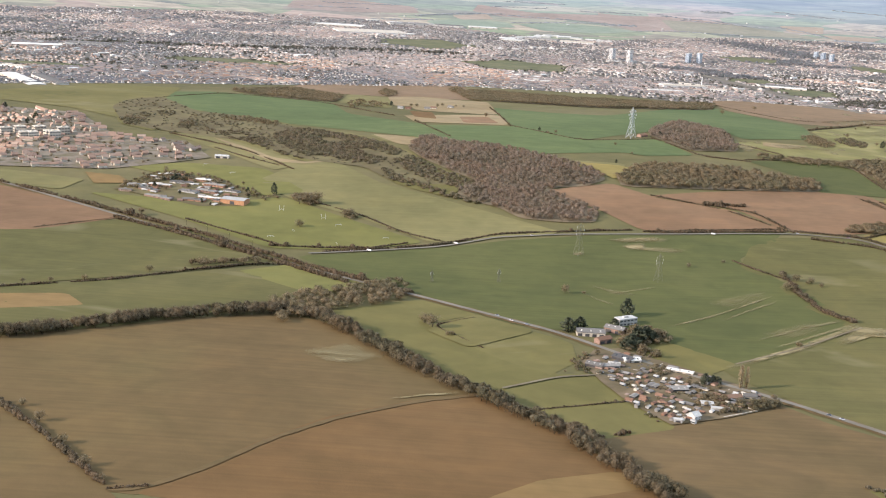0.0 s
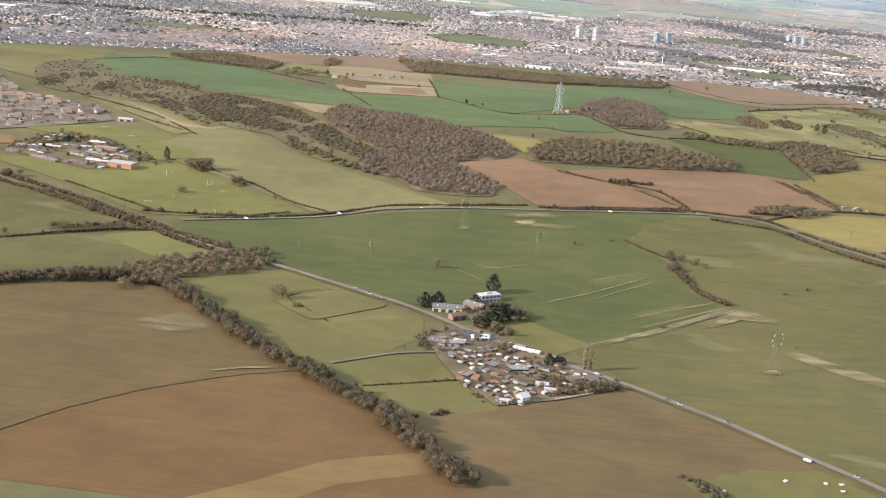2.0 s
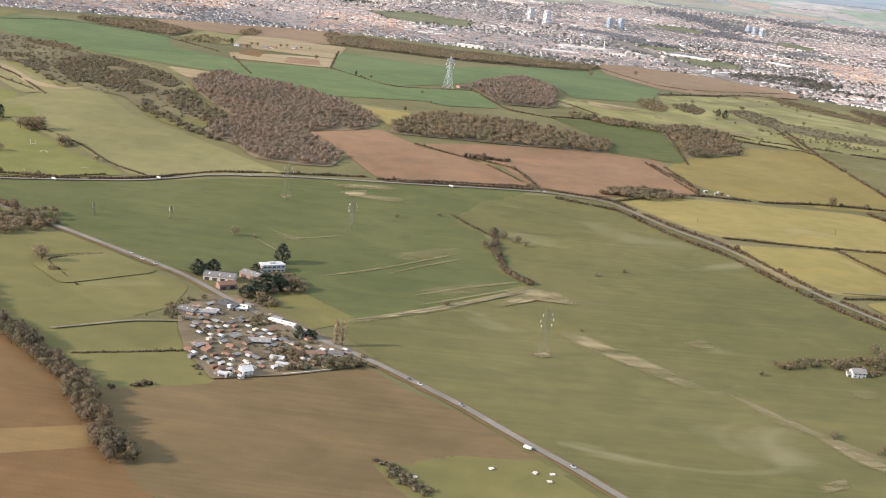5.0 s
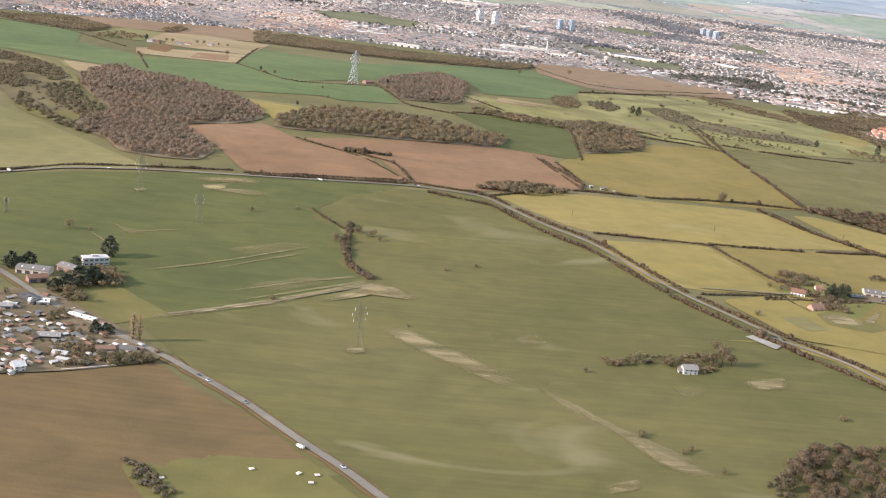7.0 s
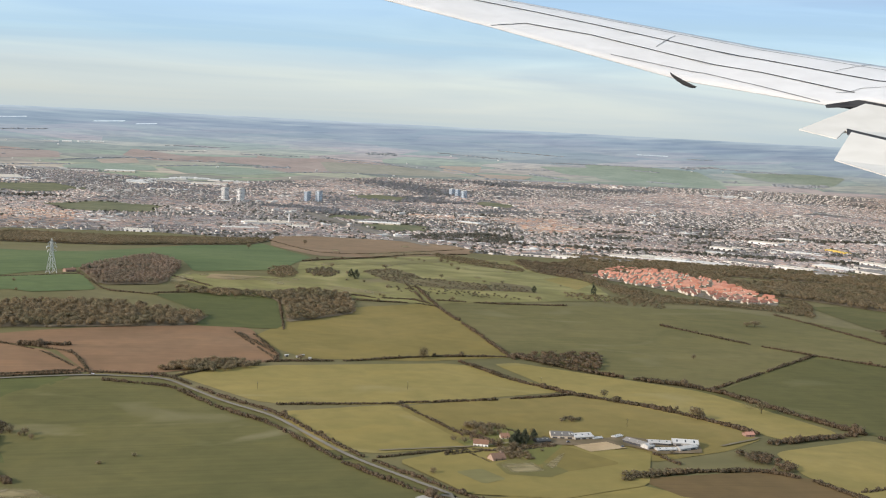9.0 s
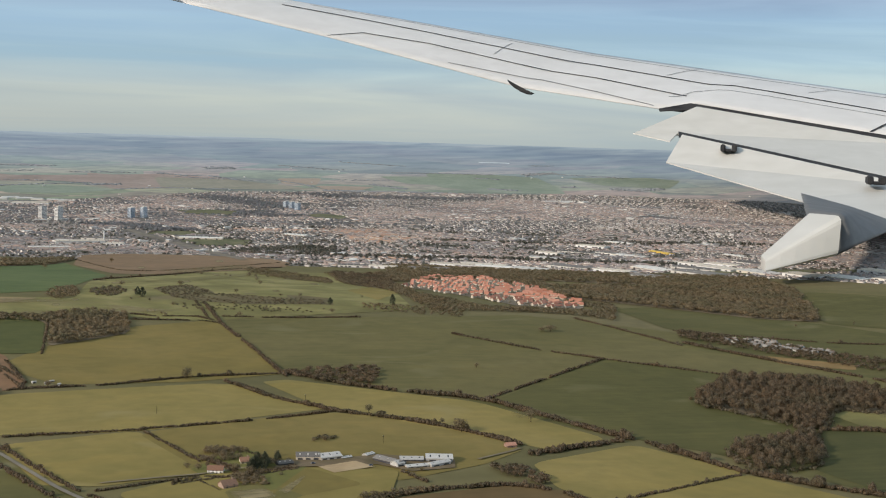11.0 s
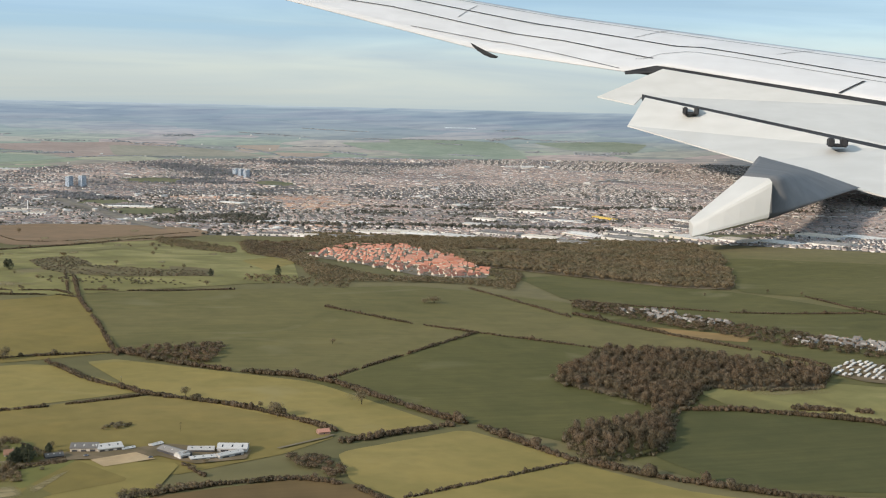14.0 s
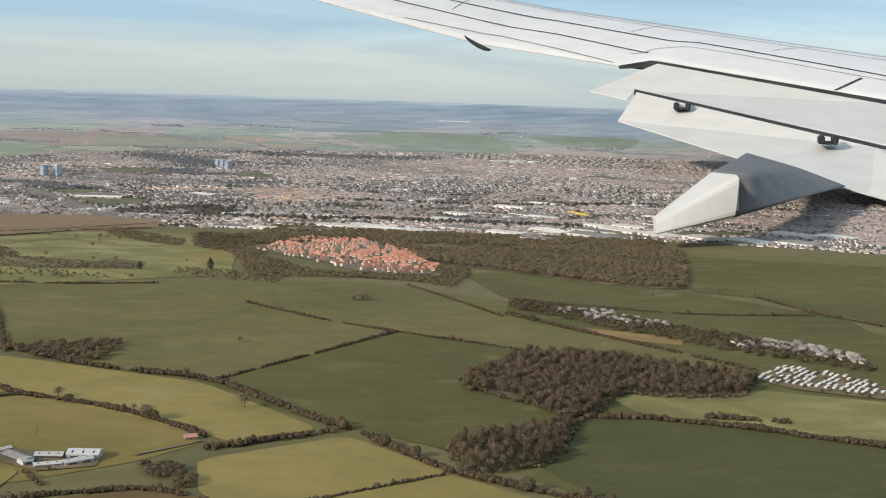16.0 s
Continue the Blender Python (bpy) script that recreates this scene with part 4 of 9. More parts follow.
wood('bare thicket among the yards', 'bare', [(118, 524), (132, 531), (131, 513), (127, 499), (117, 508)], 3.4, 2.8)
wood('thicket along the field wall', 'bare', [(127, 504), (139, 515), (154, 522), (154, 512), (137, 503), (129, 498)], 3.2, 3.2)
wood('brambles at the paddock edge', 'scrub', [(67, 563), (79, 571), (82, 560), (75, 542), (69, 546)], 3.4, 1.5)
wood('bare bushes behind the sheds', 'bare', [(105, 556), (112, 564), (114, 545), (108, 540)], 3.0, 2.6)
wood('rough growth among sheds', 'scrub', [(85, 537), (97, 533), (95, 521), (89, 527)], 2.8, 1.6)
wood('rough growth between caravans', 'scrub', [(105, 525), (120, 525), (119, 516), (107, 515)], 3.2, 1.4)
wood('rough growth round the yard', 'scrub', [(87, 498), (97, 492), (110, 484), (109, 481), (95, 485)], 3.6, 1.3)
wood('bushes along the brook by the farm', 'bare', [(491, 628), (496, 640), (504, 638), (513, 642), (530, 646), (531, 639), (512, 634), (500, 629), (493, 625)], 3.0, 2.8)
wood('thicket beside the brick house', 'bare', [(443, 678), (457, 680), (460, 660), (450, 659)], 3.0, 2.6)
wood('garden trees behind the farmhouse', 'bare', [(437, 721), (443, 728), (459, 720), (459, 715), (444, 714)], 3.0, 3.0)
wood('bushes in the paddock', 'scrub', [(493, 736), (501, 746), (508, 738), (500, 733)], 2.6, 1.8)
wood('garden trees of the western estate', 'bare', [(-470, 1193), (-423, 1245), (-341, 1225), (-272, 1092), (-208, 1075), (-176, 1006), (-207, 981), (-244, 954), (-323, 946), (-372, 911)], 13, 2.6)
wood('trees round the school', 'bare', [(-223, 884), (-211, 920), (-197, 950), (-151, 930), (-130, 894), (-155, 906), (-191, 921), (-203, 886)], 6, 3.0)
wood('bushes beside the playing field', 'bare', [(-139, 910), (-116, 888), (-103, 879), (-113, 867), (-130, 880)], 5, 2.6)
wood('young trees in the red estate', 'bare', [(726, 1439), (807, 1573), (867, 1554), (884, 1425), (870, 1269), (848, 1221), (788, 1224), (767, 1315)], 9, 1.8)
wood('leafless belts between the estate and the town', 'bare', [(790, 1738), (883, 1697), (1003, 1611), (1120, 1535), (1196, 1467), (1144, 1374), (1014, 1459), (906, 1538), (815, 1603), (769, 1641)], 7, 5)
wood('bushes between the caravans', 'dark_bare', [(914, 796), (949, 823), (970, 804), (979, 759), (967, 733), (944, 750), (922, 770)], 9, 2.2)
wood('thicket round the lone white house', 'bare', [(326, 560), (344, 573), (349, 570), (368, 579), (375, 569), (366, 552), (360, 556), (347, 564), (329, 554)], 2.8, 2.0)
wood('brambles on an old bank', 'scrub', [(166, 423), (171, 425), (179, 410), (176, 407)], 2.4, 1.5)
wood('shelter belt beside the golf course', 'bare', [(279, 1127), (348, 1122), (378, 1122), (372, 1095), (313, 1095)], 6, 4.5)

wood('belt of bare trees joining the wood and the copse', 'dark_bare', [(779, 748), (797, 748), (776, 723), (750, 682), (736, 676), (743, 698), (764, 724)], 5, 6.5)
wood('lower lobe of the rounded wood', 'dark_bare', [(766, 757), (774, 733), (797, 742), (814, 776), (786, 781)], 5.2, 8)

# ---- hedges ----
hedge([(457, 682), (477, 685)], 1.5, 2.5)
hedge([(459, 716), (470, 695)], 1.5, 2.2)
hedge([(442, 703), (449, 683)], 1.5, 2.3)
hedge([(523, 673), (529, 654)], 1.8, 3.1)
hedge([(434, 678), (444, 675), (458, 681)], 1.6, 2.5)
hedge([(254, 821), (291, 807), (317, 760), (342, 728), (373, 654), (411, 594), (439, 556)], 2.3, 3.2)
hedge([(-184, 534), (-158, 555), (-121, 585), (-75, 609), (-52, 607), (-25, 568), (4, 523), (32, 492), (57, 462), (73, 430), (89, 403)], 6.2, 12)
hedge([(-188, 545), (-144, 571), (-115, 598), (-76, 617)], 4.0, 4)
hedge([(-157, 453), (-130, 422), (-98, 381)], 2.5, 3)
hedge([(-98, 381), (-86, 385)], 1.5, 2)
hedge([(-213, 620), (-164, 650), (-131, 682), (-95, 709), (-82, 710)], 1.8, 2.2)
hedge([(-131, 695), (-96, 717)], 4, 4)
hedge([(-301, 882), (-247, 846), (-192, 808), (-143, 775), (-87, 728), (-48, 695), (-6, 665)], 3.1, 3.4)
hedge([(-200, 800), (-150, 768), (-118, 742), (-92, 722), (-56, 690), (-18, 660)], 2.9, 4.6)
hedge([(-239, 759), (-198, 800)], 1, 1.2)
hedge([(-66, 744), (-19, 765), (9, 777), (45, 807), (90, 819), (136, 828)], 1.8, 2)
hedge([(-94, 753), (-39, 758), (-12, 777)], 2.0, 2.2)
hedge([(-156, 808), (-87, 755)], 1.6, 2)
hedge([(143, 820), (199, 831), (240, 837)], 1.8, 2.4)
hedge([(143, 825), (238, 842)], 1.8, 2)
hedge([(163, 926), (212, 891), (243, 839)], 1.4, 2)
hedge([(198, 904), (229, 904)], 3, 4)
hedge([(201, 905), (232, 886), (246, 836)], 1.7, 2.4)
hedge([(333, 954), (356, 890)], 1.8, 2.4)
hedge([(286, 845), (340, 862)], 2.8, 4.8)
hedge([(247, 840), (289, 832), (319, 783), (345, 752), (377, 674), (415, 610), (445, 572)], 2.0, 2.7)
hedge([(387, 667), (432, 680)], 1.3, 1.8)
hedge([(493, 1190), (494, 1085), (503, 994), (509, 897)], 2.2, 3.4)
hedge([(343, 952), (355, 893), (352, 876)], 1.8, 2.4)
hedge([(470, 887), (491, 837), (506, 816), (519, 799), (555, 772), (574, 752), (598, 716)], 2.5, 4.1)
hedge([(413, 771), (443, 775), (470, 781), (507, 793), (519, 799)], 1.8, 2.5)
hedge([(347, 767), (415, 769)], 1.6, 2.5)
hedge([(414, 765), (439, 691)], 1.6, 2.5)
hedge([(291, 829), (322, 855), (350, 873), (399, 879), (453, 900), (510, 906)], 1.9, 2.6)
hedge([(511, 907), (551, 859), (614, 821), (652, 739), (667, 716), (687, 659), (713, 629), (749, 597), (781, 576)], 3.0, 5.5)
hedge([(614, 821), (667, 869), (742, 937)], 2.1, 3.4)
hedge([(662, 1038), (705, 971), (742, 937), (804, 883), (811, 874)], 1.9, 3.1)
hedge([(595, 697), (654, 720)], 3.1, 6.2)
hedge([(601, 615), (686, 652)], 1.5, 2.5)
hedge([(495, 631), (531, 643), (567, 646), (585, 633), (597, 602)], 2.2, 3.9)
hedge([(804, 1135), (832, 991)], 2.0, 3.1)
hedge([(840, 1005), (871, 933), (904, 869), (927, 814)], 2.5, 4.7)
hedge([(866, 1071), (925, 1036), (987, 1002), (1077, 985)], 1.8, 3.1)
hedge([(1083, 1076), (1083, 995), (1101, 932)], 2.0, 3.4)
hedge([(773, 735), (814, 725), (849, 704), (901, 658)], 3.2, 5.4)
hedge([(844, 723), (881, 706)], 3.1, 6.2)
hedge([(499, 1121), (557, 1114), (609, 1117)], 1.8, 3.1)
hedge([(271, 1216), (326, 1126), (391, 1111), (479, 1104), (495, 1090)], 1.6, 3.1)
hedge([(410, 1386), (566, 1653), (647, 1700)], 1.9, 3.4)
hedge([(75, 1255), (135, 1153), (207, 1188)], 1.2, 1.6)
hedge([(65, 1494), (76, 1249)], 1.4, 2)
hedge([(-19, 1274), (16, 1150)], 1.3, 1.8)
hedge([(207, 1196), (235, 1100), (276, 1089)], 1.4, 2)
hedge([(388, 1906), (451, 1569), (662, 1789)], 1.3, 2)
hedge([(272, 1097), (350, 1128), (369, 1123), (364, 975)], 1.5, 2)
hedge([(328, 965), (353, 878)], 1.6, 2.2)
hedge([(213, 738), (212, 695), (217, 662), (228, 646)], 2.5, 4)
hedge([(189, 763), (200, 743), (214, 722)], 1.3, 2)
hedge([(29, 572), (5, 605), (27, 625)], 0.9, 1)
hedge([(50, 489), (89, 508)], 0.9, 1.2)
hedge([(71, 461), (83, 469)], 2, 4)
hedge([(-233, 1123), (-156, 1048), (-106, 973)], 1.6, 2)
hedge([(-95, 880), (-74, 868), (-45, 842), (-13, 800), (12, 783)], 1.4, 1.8)
hedge([(-301, 1420), (-249, 1524), (-135, 1467), (-40, 1321)], 1.2, 1.6)
hedge([(430, 1132), (447, 1122), (477, 1122), (490, 1105)], 1.8, 3)
hedge([(487, 1203), (487, 1153), (487, 1108)], 1.6, 2.4)
hedge([(-180, 1052), (-150, 1015), (-118, 985)], 1.3, 1.6)
hedge([(436, 713), (442, 699), (448, 685)], 1.7, 2.6)
hedge([(419, 671), (431, 677)], 1.7, 2.6)
hedge([(457, 681), (468, 685), (476, 690)], 1.5, 2.2)
hedge([(465, 645), (477, 678)], 0.5, 0.6)
wood('bare thicket beside a farm lane', 'bare', [(445, 675), (450, 681), (456, 677), (455, 665), (447, 665)], 2.6, 2.6)

# ---- the town ----
M_TOWN_TREE = varied("town_twigs", [(0.171, 0.158, 0.134), (0.211, 0.193, 0.165), (0.176, 0.176, 0.140), (0.151, 0.143, 0.121)], 0.95, 0.05, 0.1)
# these two twig colours are paled and blued: distance haze is painted in
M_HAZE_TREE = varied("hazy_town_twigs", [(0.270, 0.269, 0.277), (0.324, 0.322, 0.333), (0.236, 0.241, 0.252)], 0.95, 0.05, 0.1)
M_HAZY_FAR_TREE = varied("far_woods", [(0.25, 0.265, 0.275), (0.30, 0.31, 0.315), (0.27, 0.29, 0.295)], 0.92, 0.05, 0.05)
TOWN = [(-640, 1400), (-502, 1478), (-321, 1651), (51, 1930), (251, 1930), (450, 1810), (730, 1710), (930, 1640), (1214, 1465), (1364, 1300), (1520, 1230),
        (2000, 1980), (2560, 2800), (2246, 3192), (1837, 3394), (1226, 3504), (791, 3500), (300, 3150), (-40, 3400), (-556, 3380), (-1056, 3122), (-830, 2300), (-680, 1800)]
FALLOW = [(411, 1913), (465, 1947), (578, 1916), (658, 1848), (671, 1771), (650, 1712), (471, 1530), (437, 1534), (401, 1721)]
tagged(draped("town_floor", np.array(TOWN, float), M_TOWN, 0.15, 60), "grey streets and gardens of the town", "ground", kind="structure")


def house_rows(poly, seeds, pitch, row, keep=0.86):
    """Rows of houses along the streets of each quarter: x, y, heading."""
    r = np.random.default_rng(11)
    lo, hi = np.min(poly, 0), np.max(poly, 0)
    sx = np.c_[r.uniform(lo[0], hi[0], seeds), r.uniform(lo[1], hi[1], seeds)]
    reach = 1.3 * math.sqrt((hi[0] - lo[0]) * (hi[1] - lo[1]) / seeds)
    out = []
    for i, c in enumerate(sx):
        a = r.uniform(0, np.pi)
        u, v = np.meshgrid(np.arange(-reach, reach, pitch), np.arange(-reach, reach, row))
        v = v + np.where(np.arange(v.shape[0])[:, None] % 2, -row * 0.18, row * 0.18) + 9 * np.sin(u / 55 + i) + 5 * np.sin(u / 23 + 2 * i)
        u, v = u.ravel() + r.normal(size=u.size) * pitch * 0.16, v.ravel() + r.normal(size=u.size) * 1.2
        x, y = c[0] + u * np.cos(a) - v * np.sin(a), c[1] + u * np.sin(a) + v * np.cos(a)
        m = inside(x, y, poly) & (r.random(len(x)) < keep)
        x, y = x[m], y[m]
        near = np.argmin((x[:, None] - sx[None, :, 0]) ** 2 + (y[:, None] - sx[None, :, 1]) ** 2, 1) == i if len(x) else np.zeros(0, bool)
        out.append(np.c_[x[near], y[near], np.full(near.sum(), a)])
    return np.concatenate(out)


def gabled(x, y, a, w, d, h, roof):
    """Arrays of gabled houses: wall quads and roof quads."""
    n = len(x)
    c, s = np.cos(a), np.sin(a)
    z = ground_z(x, y) - 0.3

    def at(u, v, q):
        return np.stack([x + u * c - v * s, y + u * s + v * c, z + q], -1)
    hw, hd = w / 2, d / 2
    lower = [at(-hw, -hd, 0 * w), at(hw, -hd, 0 * w), at(hw, hd, 0 * w), at(-hw, hd, 0 * w), at(-hw, -hd, h), at(hw, -hd, h), at(hw, hd, h), at(-hw, hd, h), at(-hw, 0 * w, h + roof), at(hw, 0 * w, h + roof)]
    wv = np.stack(lower, 1).reshape(-1, 3)
    wf = np.array([(0, 1, 5), (0, 5, 4), (2, 3, 7), (2, 7, 6), (1, 2, 6), (1, 6, 5), (5, 6, 9), (3, 0, 4), (3, 4, 7), (7, 4, 8)])
    e = 0.25
    k = roof / hd
    upper = [at(-hw - e, -hd - e, h - k * e + 0.1), at(hw + e, -hd - e, h - k * e + 0.1), at(hw + e, 0 * w, h + roof + 0.1), at(-hw - e, 0 * w, h + roof + 0.1), at(hw + e, hd + e, h - k * e + 0.1), at(-hw - e, hd + e, h - k * e + 0.1)]
    rv = np.stack(upper, 1).reshape(-1, 3)
    rf = np.array([(0, 1, 2), (0, 2, 3), (3, 2, 4), (3, 4, 5)])
    grow = lambda f, m: (f[None] + (np.arange(n) * m)[:, None, None]).reshape(-1, 3)
    return wv, grow(wf, 10), rv, grow(rf, 6)


PARKS = [(1250, 1560, 150, 34), (150, 2370, 95, 100), (575, 2325, 42, 45), (628, 2160, 52, 68), (698, 2868, 66, 70), (930, 2770, 42, 70), (-350, 2150, 110, 40), (-30, 2790, 100, 130), (-600, 1900, 90, 34)]
MOTORWAY = [(500, 2400), (520, 2295), (564, 2130), (590, 1997), (622, 1835)]


def in_parks(x, y, grow=1.0):
    m = inside(x, y, FALLOW) if grow == 1.0 or grow == 0.9 else np.zeros(len(x), bool)
    (ax, ay), (bx, by) = MOTORWAY[0], MOTORWAY[-1]
    m |= (np.abs(x - np.interp(y, [q[1] for q in MOTORWAY[::-1]], [q[0] for q in MOTORWAY[::-1]])) < 17) & (y > by) & (y < ay)
    for cx, cy, rx, ry in PARKS:
        m |= ((x - cx) / (rx * grow)) ** 2 + ((y - cy) / (ry * grow)) ** 2 < 1 + 0.25 * np.sin(5 * np.arctan2(y - cy, x - cx) + cx)
    return m


def town_greens():
    """Dark belts of trees along valleys and railways, and open parks."""
    r = np.random.default_rng(9)
    for label, line, width, n in (("dark belt of trees along the railway", [(620, 1960), (760, 1900), (980, 1850), (1200, 1700)], 22, 420),
                                  ("wooded valley between quarters", [(740, 3380), (804, 3287), (849, 3176), (893, 3030)], 60, 700),
                                  ("bare trees below a wooded valley", [(730, 2910), (760, 2807), (833, 2771), (900, 2760)], 44, 420),
                                  ("wooded slope above the town", [(1000, 3460), (1116, 3370), (1274, 3336), (1460, 3321)], 60, 640),
                                  ("belt of trees round a park", [(440, 2520), (512, 2491), (545, 2392), (607, 2383)], 40, 420),
                                  ("bare trees along the foot of the town", [(630, 1990), (693, 2028), (762, 2084), (745, 1940)], 40, 420),
                                  ("line of dark trees across the town", [(1000, 2200), (1250, 2120), (1500, 2160), (1750, 2050)], 24, 300),
                                  ("trees along a far road", [(-700, 2350), (-400, 2420), (-100, 2560), (60, 2560)], 34, 420)):
        x, y, a = along(line, 3.0)
        k = r.integers(0, len(x), n)
        px, py = x[k] + r.normal(size=n) * width * 0.5, y[k] + r.normal(size=n) * width * 0.35
        m = ~in_parks(px, py)
        px, py = px[m], py[m]
        h = r.uniform(3.0, 6.0, len(px))
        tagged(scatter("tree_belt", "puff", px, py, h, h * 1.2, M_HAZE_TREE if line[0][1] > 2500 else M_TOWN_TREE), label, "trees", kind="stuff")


def leafy(x, y):
    """How wooded a quarter is: broad drifts and small ones, from -1 to 1."""
    return 0.45 * np.sin(x / 130 + 1.3 * np.sin(y / 170)) * np.sin(y / 95 + 0.8 * np.sin(x / 210)) + 0.35 * np.sin(x / 47 + y / 61) * np.sin(y / 39 - x / 83) + 0.2 * np.sin(x / 300 - 1) + 0.25 * np.sin(x / 21 + 2 * np.sin(y / 33)) * np.sin(y / 17)


def sprawl():
    q = house_rows(TOWN, 340, 8.2, 9.6, 0.9)
    r = np.random.default_rng(3)
    keep = ~in_parks(q[:, 0], q[:, 1]) & (r.random(len(q)) < 0.82 - 0.95 * leafy(q[:, 0], q[:, 1]))
    q = q[keep]
    n = len(q)
    w, d = r.uniform(3.6, 9.0, n), r.uniform(2.8, 3.8, n)
    h, roof = r.uniform(1.2, 2.1, n), r.uniform(0.7, 1.2, n)
    wv, wf, rv, rf = gabled(q[:, 0], q[:, 1], q[:, 2], w, d, h, roof)
    town = tagged(new("town_houses"), "thousands of brick and rendered houses with tiled roofs", "houses", kind="stuff")
    warm = (((q[:, 0] - 836) / 150) ** 2 + ((q[:, 1] - 2310) / 170) ** 2 < 1 + 0.4 * np.sin(q[:, 0] / 21) * np.sin(q[:, 1] / 27)) | (np.hypot(q[:, 0] - 840, q[:, 1] - 1850) < 60) | ((q[:, 0] < 120) & (q[:, 1] < 2260) & (np.sin(q[:, 0] / 60) > -0.3))
    warm &= r.random(n) < 0.62
    new("walls", np_mesh("walls", wv, wf, [M_WALLS])).parent = town
    for sel, m in ((~warm, M_ROOFS), (warm, M_WARM_ROOFS)):
        k = np.flatnonzero(sel)
        new("roofs", np_mesh("roofs", rv.reshape(n, 6, 3)[k].reshape(-1, 3), rf[:4 * len(k)], [m])).parent = town
    # shops, schools and works in loose clusters
    c = r.choice(n, 90)
    k = np.repeat(c, r.integers(2, 8, 90))
    x, y = q[k, 0] + r.normal(size=len(k)) * 26, q[k, 1] + r.normal(size=len(k)) * 14
    m = inside(x, y, TOWN)
    x, y, k = x[m], y[m], k[m]
    n2 = len(x)
    wv, wf, rv, rf = gabled(x, y, q[k, 2] + (r.random(n2) < 0.4) * 1.57, r.uniform(6, 18, n2), r.uniform(5, 10, n2), r.uniform(2, 4, n2), r.uniform(0.4, 0.9, n2))
    works = tagged(new("town_works"), "pale roofed shops, schools and works among the houses", "buildings", kind="stuff")
    for name, v, f, m in (("walls", wv, wf, M_WALLS), ("roofs", rv, rf, M_SHED)):
        new(name, np_mesh(name, v, f, [m])).parent = works
    # trees: thick where the quarter is leafy, single ones elsewhere
    lo, hi = np.min(TOWN, 0), np.max(TOWN, 0)
    x, y = r.uniform(lo[0], hi[0], 95000), r.uniform(lo[1], hi[1], 95000)
    m = inside(x, y, TOWN)
    x, y = x[m], y[m]
    m = (r.random(len(x)) < 0.10 + 0.75 * np.clip(leafy(x, y), 0, 1)) & ~in_parks(x, y, 0.9) | (in_parks(x, y, 1.12) & ~in_parks(x, y, 0.92) & (r.random(len(x)) < 0.7))
    x, y = x[m], y[m]
    hh = r.uniform(1.5, 3.4, len(x))
    wide = hh * r.uniform(1.3, 2.3, len(x))
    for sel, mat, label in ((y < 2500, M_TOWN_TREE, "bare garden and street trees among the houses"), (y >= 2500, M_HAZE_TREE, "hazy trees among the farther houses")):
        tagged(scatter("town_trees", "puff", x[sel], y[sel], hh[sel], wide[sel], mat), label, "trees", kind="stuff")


def parks():
    for cx, cy, rx, ry in PARKS:
        a = np.linspace(0, 2 * np.pi, 25)[:-1]
        k = np.sqrt(1 + 0.25 * np.sin(5 * a + cx)) * 1.05
        tagged(draped("park_grass", np.c_[cx + rx * k * np.cos(a), cy + ry * k * np.sin(a)], LAND["park"], 0.35), "green park and playing fields among the houses", "park", kind="structure")


road("motorway running through the town", MOTORWAY, 13)
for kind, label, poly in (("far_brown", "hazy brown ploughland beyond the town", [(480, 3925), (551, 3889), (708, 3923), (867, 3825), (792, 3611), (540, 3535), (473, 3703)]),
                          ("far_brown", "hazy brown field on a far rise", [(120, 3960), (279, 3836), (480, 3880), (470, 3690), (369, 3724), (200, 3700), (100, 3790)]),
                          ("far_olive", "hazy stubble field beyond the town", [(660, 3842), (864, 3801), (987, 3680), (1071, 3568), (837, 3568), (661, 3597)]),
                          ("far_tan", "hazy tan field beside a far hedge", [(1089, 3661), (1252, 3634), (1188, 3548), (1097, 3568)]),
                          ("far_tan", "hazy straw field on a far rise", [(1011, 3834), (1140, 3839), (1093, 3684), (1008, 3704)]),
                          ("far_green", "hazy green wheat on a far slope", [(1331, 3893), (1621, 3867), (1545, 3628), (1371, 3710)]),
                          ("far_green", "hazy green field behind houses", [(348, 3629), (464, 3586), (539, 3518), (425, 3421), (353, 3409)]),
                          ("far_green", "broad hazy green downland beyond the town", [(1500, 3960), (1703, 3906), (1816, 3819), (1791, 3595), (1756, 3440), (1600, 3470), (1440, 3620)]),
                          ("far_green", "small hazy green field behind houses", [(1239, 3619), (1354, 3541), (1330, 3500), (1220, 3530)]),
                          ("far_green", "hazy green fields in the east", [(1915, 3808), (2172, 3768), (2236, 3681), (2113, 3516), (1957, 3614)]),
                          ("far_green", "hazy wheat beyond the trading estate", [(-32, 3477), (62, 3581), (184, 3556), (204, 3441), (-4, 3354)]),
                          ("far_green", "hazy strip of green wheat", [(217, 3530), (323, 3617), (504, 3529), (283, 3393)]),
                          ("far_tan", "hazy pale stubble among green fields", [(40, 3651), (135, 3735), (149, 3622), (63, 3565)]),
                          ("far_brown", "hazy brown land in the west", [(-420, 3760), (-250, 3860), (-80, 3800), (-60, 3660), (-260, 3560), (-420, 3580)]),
                          ("lake", "lake in the far country with its glint painted pale", [(-42, 4563), (50, 4604), (56, 4630), (-36, 4588)]),
                          ("lake", "narrow lake far away with a painted glint", [(100, 4556), (161, 4582), (163, 4600), (102, 4574)]),
                          ("lake", "long water on the far plain with a painted glint", [(-339, 4536), (-265, 4575), (-263, 4592), (-338, 4553)]),
                          ("lake", "distant row of glasshouses", [(1760, 4200), (1850, 4170), (1855, 4186), (1764, 4216)])):
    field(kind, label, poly)



